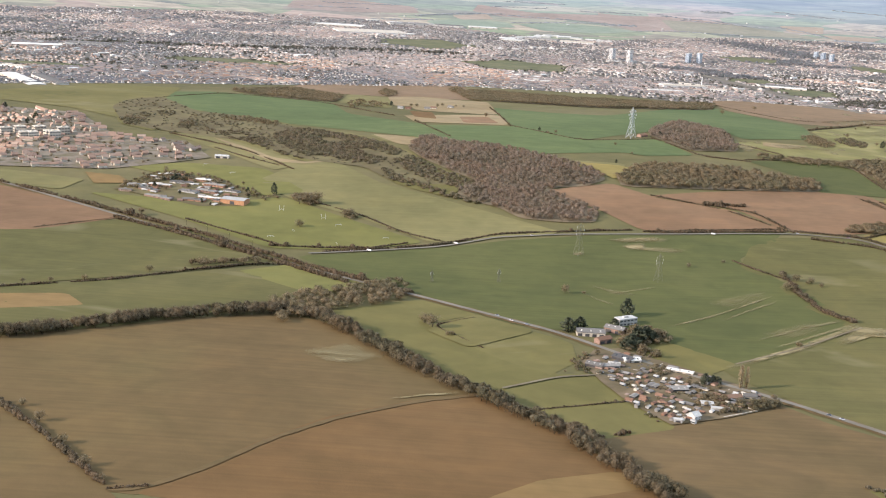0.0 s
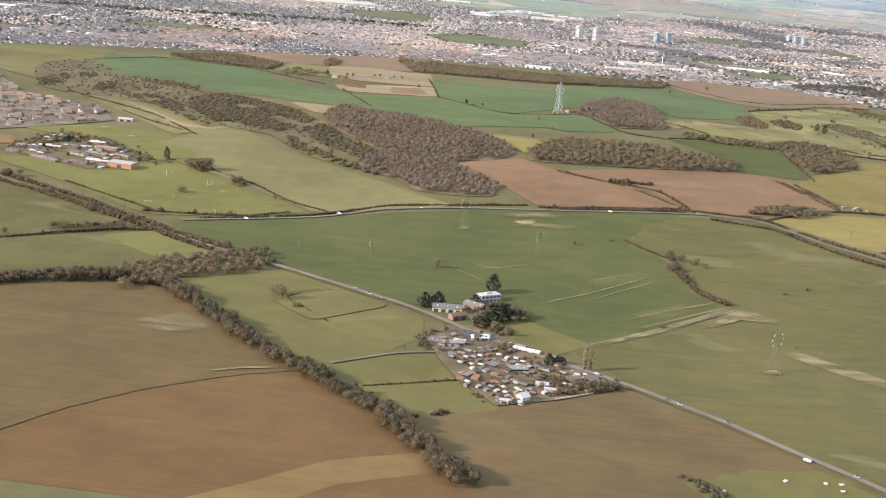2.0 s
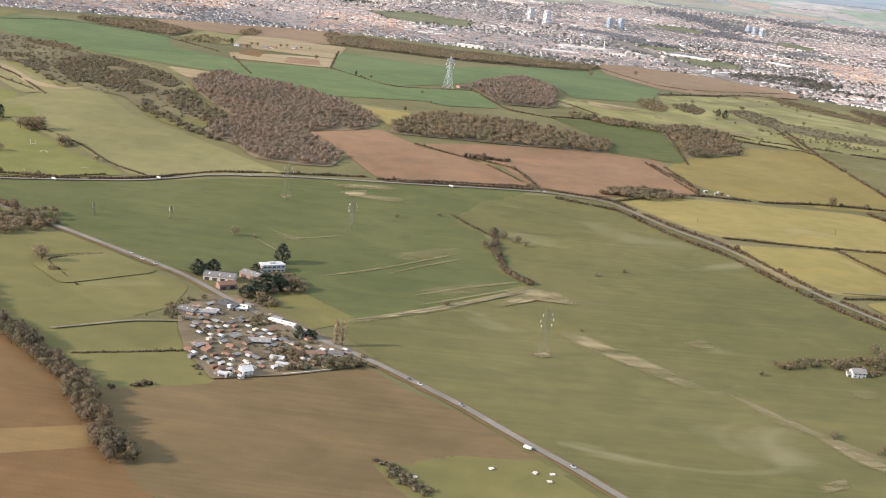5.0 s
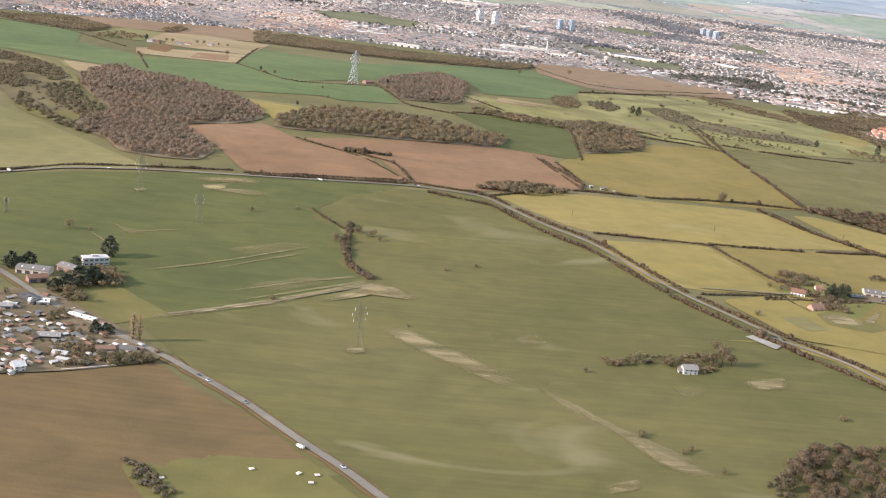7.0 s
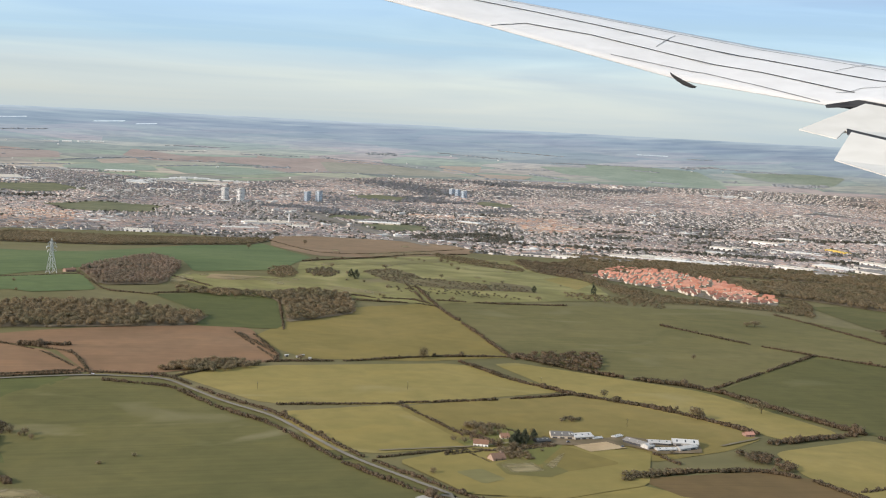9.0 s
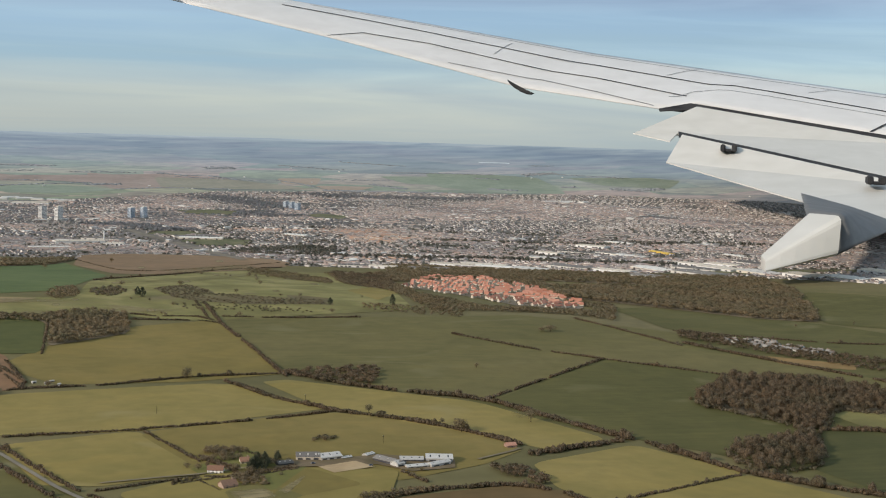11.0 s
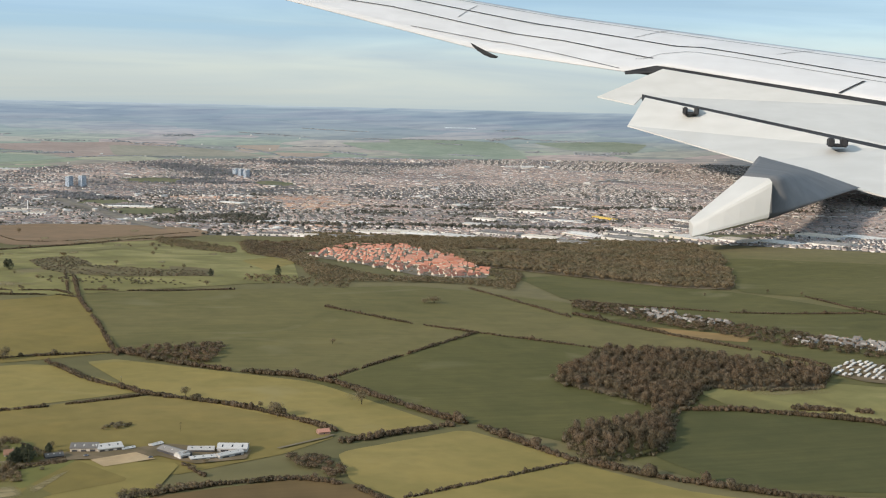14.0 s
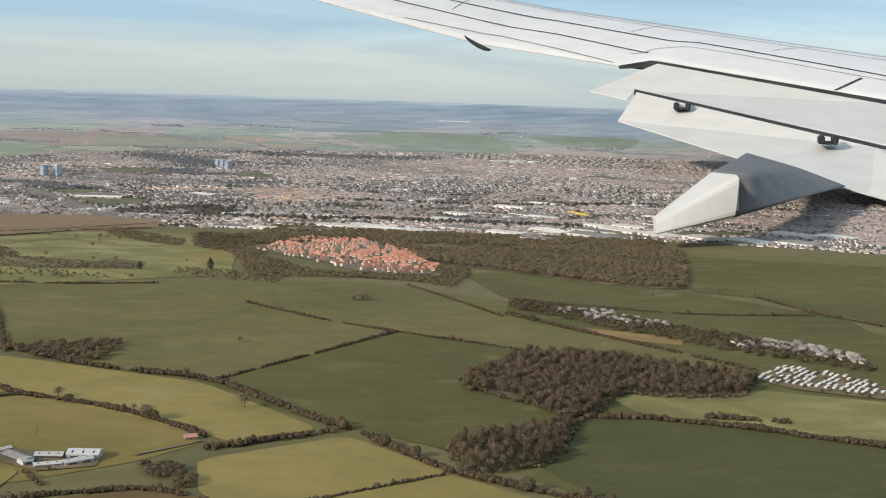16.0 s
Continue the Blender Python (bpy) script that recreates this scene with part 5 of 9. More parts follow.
def far_woods():
    """Hedgerow trees, small woods and scattered white roofs in the far country."""
    r = np.random.default_rng(21)
    for label, n, r0, r1, h0 in (("dark hedgerows and woods in the far country", 44, 3020, 4300, 1.5),):
        xs, ys = [], []
        for _ in range(n):
            a, rad, k = r.uniform(0.75, 2.25), r.uniform(r0, r1), int(r.integers(20, 90))
            s = np.linspace(-1, 1, k) * k * 1.4
            lean = r.normal() * 0.25
            px, py = 390 + rad * math.cos(a), 110 + rad * math.sin(a)
            tx, ty = -math.sin(a), math.cos(a)
            xs.append(px + s * tx + s * lean * ty + r.normal(size=k) * 7)
            ys.append(py + s * ty - s * lean * tx + r.normal(size=k) * 5)
        for line, deep in (([(1000, 3795), (1053, 3706), (1090, 3599)], 6), ([(668, 3971), (725, 3910), (794, 3894)], 6), ([(821, 3897), (883, 3811)], 6), ([(464, 3648), (552, 3661)], 22), ([(831, 4086), (917, 4093)], 30), ([(1810, 3593), (1852, 3588)], 20),
                           ([(1945, 3540), (2003, 3495), (2094, 3519)], 28), ([(1803, 3896), (1918, 3921)], 26), ([(1620, 3836), (1686, 3794)], 8), ([(1257, 3696), (1328, 3580)], 20), ([(1574, 3573), (1644, 3531)], 18), ([(540, 3530), (660, 3590), (840, 3562)], 6),
                           ([(1090, 3545), (1230, 3520), (1440, 3470)], 22), ([(200, 3560), (330, 3630), (470, 3690)], 7), ([(-60, 3600), (60, 3720), (180, 3760)], 8), ([(1400, 3980), (1500, 3965), (1700, 3912)], 8)):
            px, py, _ = along(line, 2.2)
            px, py = np.tile(px, 1 + deep // 8), np.tile(py, 1 + deep // 8)
            xs.append(px + r.normal(size=len(px)) * 4)
            ys.append(py + r.normal(size=len(px)) * deep * 0.45)
        x, y = np.concatenate(xs), np.concatenate(ys)
        h = h0 * r.uniform(0.5, 1.2, len(x))
        tagged(scatter("far_trees", "puff", x, y, h, h * 7.5, M_HAZY_FAR_TREE), label, "trees", kind="stuff")
    a, rad = r.uniform(0.75, 2.25, 130), 3050 + 1000 * r.random(130) ** 2
    x, y = 390 + rad * np.cos(a), 110 + rad * np.sin(a)
    for (ax, ay), (bx, by), k in (((-113, 3365), (-21, 3372), 3), ((-150, 3080), (-72, 3048), 2), ((166, 3093), (284, 3261), 6), ((284, 3261), (410, 3184), 5), ((-119, 4034), (9, 4070), 4), ((1629, 3245), (1715, 3218), 3)):
        s = np.linspace(0, 1, k)
        x, y = np.append(x, ax + (bx - ax) * s), np.append(y, ay + (by - ay) * s)
    big = np.arange(len(x)) >= 130
    wv, wf, rv, rf = gabled(x, y, np.where(big, r.normal(size=len(x)) * 0.2, r.uniform(0, 3, len(x))), np.where(big, r.uniform(24, 42, len(x)), r.uniform(3, 8, len(x))), np.where(big, 20, r.uniform(3, 5, len(x))), np.where(big, 3.4, r.uniform(1.5, 2.6, len(x))), r.uniform(0.6, 1.4, len(x)))
    far = tagged(new("far_villages"), "scattered pale farms and villages in the distance", "houses", kind="stuff")
    for name, v, f, m in (("walls", wv, wf, M_SHED), ("roofs", rv, rf, M_SHED)):
        new(name, np_mesh(name, v, f, [m])).parent = far


parks()
sprawl()
town_greens()
far_woods()
# ---- materials of the things ----
M_WHITE = varied("white_render", [(0.72, 0.70, 0.66), (0.82, 0.80, 0.76)], 0.85, 0.2, 1.5, "object")
M_CHALK = varied("weathered_white", [(0.42, 0.405, 0.375), (0.54, 0.525, 0.49)], 0.85, 0.2, 1.5, "object")
M_CREAM = varied("cream_render", [(0.552, 0.480, 0.384), (0.667, 0.597, 0.492)], 0.85, 0.2, 1.5, "object")
M_BRICK = varied("red_brick", [(0.26, 0.165, 0.125), (0.32, 0.21, 0.16), (0.40, 0.29, 0.225)], 0.9, 0.15, 2.0, "object")
M_TILE = varied("orange_tiles", [(0.386, 0.154, 0.098), (0.442, 0.198, 0.132), (0.460, 0.242, 0.175), (0.331, 0.145, 0.102)], 0.85, 0.2, 2.0, "object")
M_TERRACOTTA = varied("orange_brick", [(0.40, 0.215, 0.135), (0.46, 0.26, 0.17), (0.36, 0.20, 0.13)], 0.9, 0.15, 2.0, "object")
M_BROWN_TILE = varied("brown_tiles", [(0.135, 0.078, 0.053), (0.206, 0.114, 0.074), (0.269, 0.153, 0.100), (0.174, 0.121, 0.090)], 0.85, 0.2, 2.0, "object")
M_ROSE_TILE = varied("rose_tiles", [(0.323, 0.200, 0.144), (0.408, 0.265, 0.191), (0.275, 0.191, 0.148), (0.446, 0.321, 0.244)], 0.85, 0.2, 2.0, "object")
M_SLATE = varied("grey_roofing", [(0.13, 0.12, 0.107), (0.21, 0.195, 0.175), (0.31, 0.29, 0.26)], 0.85, 0.15, 2.0, "object")
M_METAL = varied("pale_sheeting", [(0.56, 0.53, 0.475), (0.69, 0.655, 0.59), (0.80, 0.765, 0.69)], 0.75, 0.2, 0.6, "object")
M_DARK = varied("dark_cladding", [(0.05, 0.05, 0.055), (0.09, 0.085, 0.08)], 0.7, 0.3, 1.0, "object")
M_GLASS = varied("window_glass", [(0.03, 0.035, 0.04), (0.07, 0.08, 0.09)], 0.12, 0.6, 1.0, "object")
M_BLUE = varied("blue_panels", [(0.44, 0.51, 0.58), (0.54, 0.60, 0.65)], 0.6, 0.3, 1.0, "object")
M_YELLOW = varied("yellow_sheeting", [(0.70, 0.46, 0.08), (0.74, 0.50, 0.10)], 0.6, 0.3, 1.0, "object")
M_ORANGE = varied("orange_cladding", [(0.46, 0.235, 0.12), (0.50, 0.26, 0.14)], 0.7, 0.3, 1.0, "object")
M_STEEL = varied("galvanised_steel", [(0.42, 0.44, 0.44), (0.52, 0.54, 0.53)], 0.5, 0.4, 1.0, "object")
M_DULL = varied("weathered_steel", [(0.15, 0.15, 0.10), (0.18, 0.175, 0.12)], 0.6, 0.3, 1.0, "object")
M_PAINT = varied("car_paint", [(0.55, 0.56, 0.57), (0.10, 0.11, 0.13), (0.75, 0.75, 0.75), (0.30, 0.05, 0.04), (0.08, 0.12, 0.25)], 0.3, 0.5, 1.0, "object")
M_TYRE = varied("tyre_rubber", [(0.02, 0.02, 0.02), (0.03, 0.03, 0.03)], 0.9, 0.2, 2.0, "object")
M_SAND = land("arena_sand", (0.361, 0.262, 0.147), (0.430, 0.316, 0.186), (0.482, 0.362, 0.218), big=0.05, small=0.5)
M_CHIP = land("gravel", (0.24, 0.225, 0.19), (0.30, 0.28, 0.24), (0.35, 0.33, 0.29), big=0.05, small=0.5)
M_GARDEN = land("yard_ground", (0.115, 0.092, 0.05), (0.165, 0.125, 0.075), (0.235, 0.175, 0.115), big=0.06, small=0.35, patch=(0.13, 0.125, 0.055))
M_POPLAR = varied("pale_poplar_twigs", [(0.40, 0.32, 0.21), (0.50, 0.40, 0.27)], 0.95, 0.05, 0.9)
M_PALE = shader("worn_pale_grass", 0.95, 0.1)[0]


def soft_material(m, dark, light, strength):
    """Bare ground that thins out towards the edge of its patch."""
    nt = m.node_tree
    b, out = nt.nodes["Principled BSDF"], nt.nodes["Material Output"]
    n = noise_node(nt, 0.03, 5, 0.5, (1, 5, 1), -48)
    col = ramp_node(nt, [(0.3, dark), (0.7, light)])
    nt.links.new(n.outputs["Fac"], col.inputs["Fac"])
    nt.links.new(col.outputs["Color"], b.inputs["Base Color"])
    at = nt.nodes.new("ShaderNodeAttribute")
    at.attribute_name = "cover"
    add = nt.nodes.new("ShaderNodeMath")
    add.operation = "MULTIPLY_ADD"
    add.inputs[1].default_value, add.inputs[2].default_value = 1.6, -0.55
    nt.links.new(n.outputs["Fac"], add.inputs[0])
    mul = nt.nodes.new("ShaderNodeMath")
    mul.operation, mul.use_clamp = "MULTIPLY_ADD", True
    mul.inputs[1].default_value = strength
    nt.links.new(at.outputs["Fac"], mul.inputs[0])
    half = nt.nodes.new("ShaderNodeMath")
    half.operation = "MULTIPLY"
    nt.links.new(add.outputs[0], half.inputs[0])
    nt.links.new(at.outputs["Fac"], half.inputs[1])
    nt.links.new(half.outputs[0], mul.inputs[2])
    clear, mix = nt.nodes.new("ShaderNodeBsdfTransparent"), nt.nodes.new("ShaderNodeMixShader")
    nt.links.new(mul.outputs[0], mix.inputs[0])
    nt.links.new(clear.outputs[0], mix.inputs[1])
    nt.links.new(b.outputs[0], mix.inputs[2])
    nt.links.new(mix.outputs[0], out.inputs["Surface"])


soft_material(M_PALE, (0.23, 0.19, 0.095), (0.34, 0.275, 0.15), 0.42)


def patch(label, poly, full=1.0):
    """A worn, pale place in a field, fading at its edge."""
    p = rounded(poly, 2)
    c = p.mean(0)
    n, rings = len(p), [1.0, 0.8, 0.6, 0.3]
    v, cover = [], []
    for i, k in enumerate(rings):
        q = c + (p - c) * k
        v.append(np.c_[q, ground_z(q[:, 0], q[:, 1]) + 0.61])
        cover += [min(1.0, i * 0.5) * full] * n
    v = np.concatenate(v)
    v = np.vstack([v, [[*c, gz(*c) + 0.61]]])
    f = []
    for r in range(len(rings) - 1):
        for j in range(n):
            a, b = r * n + j, r * n + (j + 1) % n
            f += [(a, b, b + n), (a, b + n, a + n)]
    f += [((len(rings) - 1) * n + j, (len(rings) - 1) * n + (j + 1) % n, len(v) - 1) for j in range(n)]
    me = np_mesh("bare_patch", v, f, [M_PALE], smooth=True)
    at = me.attributes.new("cover", "FLOAT", "POINT")
    at.data.foreach_set("value", np.array(cover + [full], np.float32))
    return tagged(new("bare_patch", me), label, "ground", kind="structure")


# ---- buildings ----
def box(bm, x0, y0, z0, x1, y1, z1):
    m = Matrix.LocRotScale(((x0 + x1) / 2, (y0 + y1) / 2, (z0 + z1) / 2), None, (x1 - x0, y1 - y0, z1 - z0))
    bmesh.ops.create_cube(bm, size=1, matrix=m)


def prism(bm, x0, x1, section):
    """A section in y and z drawn out along x."""
    a = [bm.verts.new((x0, y, z)) for y, z in section]
    b = [bm.verts.new((x1, y, z)) for y, z in section]
    bm.faces.new(a[::-1])
    bm.faces.new(b)
    for i in range(len(a)):
        j = (i + 1) % len(a)
        bm.faces.new((a[i], a[j], b[j], b[i]))


def boxes(*dims):
    bm = bmesh.new()
    for d in dims:
        box(bm, *d)
    return bm


def place(ob, x, y, a):
    ob.matrix_basis = pose(x, y, gz(x, y) - 0.08, 0, 0, a)
    return ob


def house(name, label, category, length, depth, h, rh, wall, roof, windows=3, storeys=2, chimney=True, door=True, group=""):
    """A gabled house, its front towards -y."""
    root = tagged(new(name), label, category, group)
    d, l = depth / 2, length / 2
    bm = bmesh.new()
    prism(bm, -l, l, [(-d, -0.4), (d, -0.4), (d, h), (0, h + rh), (-d, h)])
    part("wall", bm, wall, root)
    bm = bmesh.new()
    k = rh / d
    e = 0.28
    for s in (-1, 1):
        sec = [(0, h + rh), (s * (d + e), h - k * e), (s * (d + e), h - k * e + 0.16), (0, h + rh + 0.18)]
        prism(bm, -l - e, l + e, sec)
    bmesh.ops.recalc_face_normals(bm, faces=bm.faces[:])
    part("roof", bm, roof, root)
    if chimney:
        part("chimney", boxes((l * 0.55, -0.3, h + rh * 0.5, l * 0.55 + 0.5, 0.25, h + rh + 0.75)), M_BRICK, root)
    for i in range(windows):
        x = -l + length * (i + 0.5) / windows
        for s in range(storeys):
            z = 0.5 + s * h / storeys
            if door and s == 0 and i == windows // 2:
                part("door", boxes((x - 0.25, -d - 0.04, -0.05, x + 0.25, -d + 0.05, 1.05)), M_DARK, root)
                continue
            part("window", boxes((x - 0.35, -d - 0.03, z, x + 0.35, -d + 0.05, z + 0.6)), M_GLASS, root)
    return root


def shed(label, length, depth, h, rh, wall, roof, doors=2, category="shed", name="shed", lights=3, group=""):
    """A farm shed or warehouse with a low roof, big doors and roof lights."""
    root = tagged(new(name), label, category, group)
    d, l = depth / 2, length / 2
    bm = bmesh.new()
    prism(bm, -l, l, [(-d, -0.4), (d, -0.4), (d, h), (0, h + rh), (-d, h)])
    part("wall", bm, wall, root)
    bm = bmesh.new()
    for s in (-1, 1):
        prism(bm, -l - 0.2, l + 0.2, [(0, h + rh), (s * (d + 0.25), h - 0.05), (s * (d + 0.25), h + 0.1), (0, h + rh + 0.15)])
    bmesh.ops.recalc_face_normals(bm, faces=bm.faces[:])
    part("roof", bm, roof, root)
    for i in range(doors):
        x = -l + length * (i + 0.5) / doors
        w = min(1.6, length / doors * 0.3)
        part("door", boxes((x - w, -d - 0.05, -0.1, x + w, -d + 0.05, h * 0.72)), M_DARK, root)
    for i in range(lights):
        x = -l + length * (i + 0.5) / lights
        bm = bmesh.new()
        y0, y1 = -d * 0.75, -d * 0.3
        z0, z1 = h + rh * 0.25 + 0.16, h + rh * 0.7 + 0.17
        vs = [bm.verts.new(q) for q in ((x - 0.35, y0, z0), (x + 0.35, y0, z0), (x + 0.35, y1, z1), (x - 0.35, y1, z1))]
        bm.faces.new(vs)
        bmesh.ops.solidify(bm, geom=bm.faces[:], thickness=-0.06)
        part("roof_light", bm, M_GLASS if roof is not M_SLATE else M_METAL, root)
    return root


def block(label, length, depth, h, wall, storeys=3, bays=5, name="flat_roofed_block", category="building", trim=None, group="", single=False):
    """A flat-roofed block with a parapet and bands of windows."""
    root = tagged(new(name), label, category, group)
    l, d = length / 2, depth / 2
    part("wall", boxes((-l, -d, -0.4, l, d, h)), wall, root)
    part("roof", boxes((-l - 0.1, -d - 0.1, h, l + 0.1, d + 0.1, h + 0.25), (-l * 0.3, -d * 0.3, h + 0.2, l * 0.2, d * 0.3, h + 1.0)), trim or M_SLATE, root)
    step, every = h / storeys, []
    for s in range(storeys):
        z = s * step + step * 0.35
        dims = [(-l + length * (i + 0.18) / bays, -d - 0.05, z, -l + length * (i + 0.82) / bays, -d + 0.04, z + step * 0.36) for i in range(bays)]
        every += dims
        n = max(2, int(bays * depth / length))
        dims = [(-l - 0.05, -d + depth * (i + 0.2) / n, z, -l + 0.04, -d + depth * (i + 0.8) / n, z + step * 0.45) for i in range(n)]
        every += dims
    if single:
        for d_ in every:
            part("window", boxes(d_), M_GLASS, root)
    else:
        tagged(part("window_grid", boxes(*every), M_GLASS, root), kind="stuff")
    return root


def caravan(label, length=4.2, colour=None):
    root = tagged(new("static_caravan"), label, "caravan", "caravans of the park")
    bm = boxes((-length / 2, -0.85, 0.2, length / 2, 0.85, 1.45))
    bmesh.ops.bevel(bm, geom=bm.edges[:], offset=0.12, segments=1, affect="EDGES")
    part("body", bm, colour or M_WHITE, root)
    bm = bmesh.new()
    prism(bm, -length / 2 - 0.05, length / 2 + 0.05, [(-0.9, 1.42), (0.9, 1.42), (0.9, 1.5), (0, 1.75), (-0.9, 1.5)])
    part("roof", bm, M_METAL if length > 3 else colour, root)
    for i in range(3):
        x = -length / 2 + length * (i + 0.5) / 3
        part("window", boxes((x - 0.4, -0.88, 0.7, x + 0.4, -0.8, 1.15)), M_GLASS, root)
    part("chassis", boxes((-length / 2 + 0.2, -0.7, 0.0, length / 2 - 0.2, 0.7, 0.22)), M_DARK, root)
    return root


# ---- trees that stand alone ----
def limb(bm, p, q, r0, r1, k=5):
    axis = (q - p).normalized()
    side = axis.orthogonal().normalized()
    up = axis.cross(side)
    rings = []
    for c, r in ((p, r0), (q, r1)):
        rings.append([bm.verts.new(c + (side * math.cos(i * 2 * math.pi / k) + up * math.sin(i * 2 * math.pi / k)) * r) for i in range(k)])
    for i in range(k):
        j = (i + 1) % k
        bm.faces.new((rings[0][i], rings[0][j], rings[1][j], rings[1][i]))


def tree(label, kind, seed):
    """One unit high: a tapered trunk with limbs, and a loose crown."""
    rnd = random.Random(seed)
    root = tagged(new({"bare": "bare_tree", "cone": "conifer", "poplar": "poplar", "bush": "bush"}[kind]), label, "bush" if kind == "bush" else "tree")
    bm = bmesh.new()
    top = {"bare": 0.55, "cone": 0.9, "poplar": 0.9, "bush": 0.3}[kind]
    limb(bm, Vector((0, 0, -0.03)), Vector((0.01, 0, top)), 0.012 if kind == "poplar" else 0.03, 0.006)
    if kind in ("bare", "bush"):
        for i in range(7):
            a, z = i * 2.4 + rnd.random(), top * (0.45 + 0.5 * rnd.random())
            r = 0.22 + 0.12 * rnd.random()
            limb(bm, Vector((0, 0, z)), Vector((r * math.cos(a), r * math.sin(a), z + 0.15 + 0.2 * rnd.random())), 0.014, 0.005, 3)
    part("trunk", bm, M_BARK, root)
    if kind == "cone":
        n = 260
        t = RNG.random(n) ** 0.75
        a = RNG.random(n) * 2 * np.pi
        r = np.clip(0.26 * np.sin(np.pi * (0.12 + 0.88 * t)) + 0.05 * (1 - t), 0.02, 1) * (0.55 + 0.5 * RNG.random(n))
        c = np.stack([r * np.cos(a), r * np.sin(a), 0.05 + 0.92 * t], -1)
        size = 0.07
    elif kind == "poplar":
        n = 420
        t = RNG.random(n)
        a = RNG.random(n) * 2 * np.pi
        r = 0.055 * np.sin(np.pi * (0.1 + 0.85 * t)) * (0.4 + 0.7 * RNG.random(n))
        c = np.stack([r * np.cos(a), r * np.sin(a), 0.06 + 0.92 * t], -1)
        size = 0.022
    else:
        low = 0.0 if kind == "bush" else 0.18
        v, f = tuft_cloud(330, 0.055, 1.0, low, 0.25, 0.35)
        size = 0
    if size:
        u, w = RNG.normal(size=(n, 3)) * size * 0.7, RNG.normal(size=(n, 3)) * size * 0.7
        v, f = np.stack([c + u, c + w, c - u - w], 1).reshape(-1, 3), np.arange(3 * n).reshape(-1, 3)
    crown = new("crown", np_mesh("crown", v, f, [M_EVERGREEN if kind == "cone" else M_TWIG if kind != "poplar" else M_POPLAR]))
    crown.parent = root
    return root


FIRST = {}


def plant(kind, x, y, h, wide=1.0):
    """Another tree of its kind, of its own size and turn."""
    which = (kind, len(FIRST) % 3 if (kind, 0) not in FIRST else int(abs(x * 7 + y)) % 3)
    labels = {"bare": "leafless brown tree standing in the open", "cone": "dark evergreen conifer beside buildings", "poplar": "tall narrow bare poplar by the road", "bush": "rounded leafless bush in a field"}
    m = pose(x, y, gz(x, y), 0, 0, (x * 37 + y * 11) % 360) @ Matrix.Diagonal((h * wide, h * wide, h, 1))
    if which not in FIRST:
        FIRST[which] = tree(labels[kind], kind, len(FIRST))
        FIRST[which].matrix_basis = m
        return FIRST[which]
    src = FIRST[which]
    ob = copy_thing(src, Matrix.Identity(4))
    ob.matrix_basis = m
    return ob


# ---- pylons ----
def bar(bm, p, q, r):
    limb(bm, Vector(p), Vector(q), r, r, 4)


def pylon(label, x, y, h, a, r, steel):
    root = place(tagged(new("pylon"), label, "pylon", "pylons of the power line"), x, y, a)
    levels = [(0, 0.115), (0.2, 0.09), (0.38, 0.066), (0.54, 0.046), (0.66, 0.034), (0.76, 0.030), (0.86, 0.026), (0.94, 0.02), (1.0, 0.004)]
    pt = lambda i, sx, sy: (levels[i][1] * h * sx, levels[i][1] * h * sy, levels[i][0] * h)
    corners = [(-1, -1), (1, -1), (1, 1), (-1, 1)]
    for sx, sy in corners:
        bm = bmesh.new()
        for i in range(len(levels) - 1):
            bar(bm, pt(i, sx, sy), pt(i + 1, sx, sy), r)
        part("leg", bm, steel, root)
    for k in range(4):
        c0, c1 = corners[k], corners[(k + 1) % 4]
        bm = bmesh.new()
        for i in range(len(levels) - 2):
            bar(bm, pt(i, *c0), pt(i + 1, *c1), r * 0.7)
            bar(bm, pt(i, *c1), pt(i + 1, *c0), r * 0.7)
            bar(bm, pt(i + 1, *c0), pt(i + 1, *c1), r * 0.6)
        tagged(part("bracing", bm, steel, root), kind="stuff")
    for z, reach in ((0.66, 0.13), (0.77, 0.16), (0.88, 0.12)):
        for s in (-1, 1):
            bm = bmesh.new()
            tip = (s * reach * h, 0, z * h)
            for sy in (-1, 1):
                bar(bm, (s * 0.03 * h, sy * 0.03 * h, z * h), tip, r * 0.7)
                bar(bm, (s * 0.03 * h, sy * 0.028 * h, (z + 0.05) * h), tip, r * 0.6)
            part("crossarm", bm, steel, root)
            part("insulator", boxes((tip[0] - r * 1.4, -r * 1.4, z * h - 0.05 * h, tip[0] + r * 1.4, r * 1.4, z * h)), M_WHITE, root, "pale insulator string")
    return root


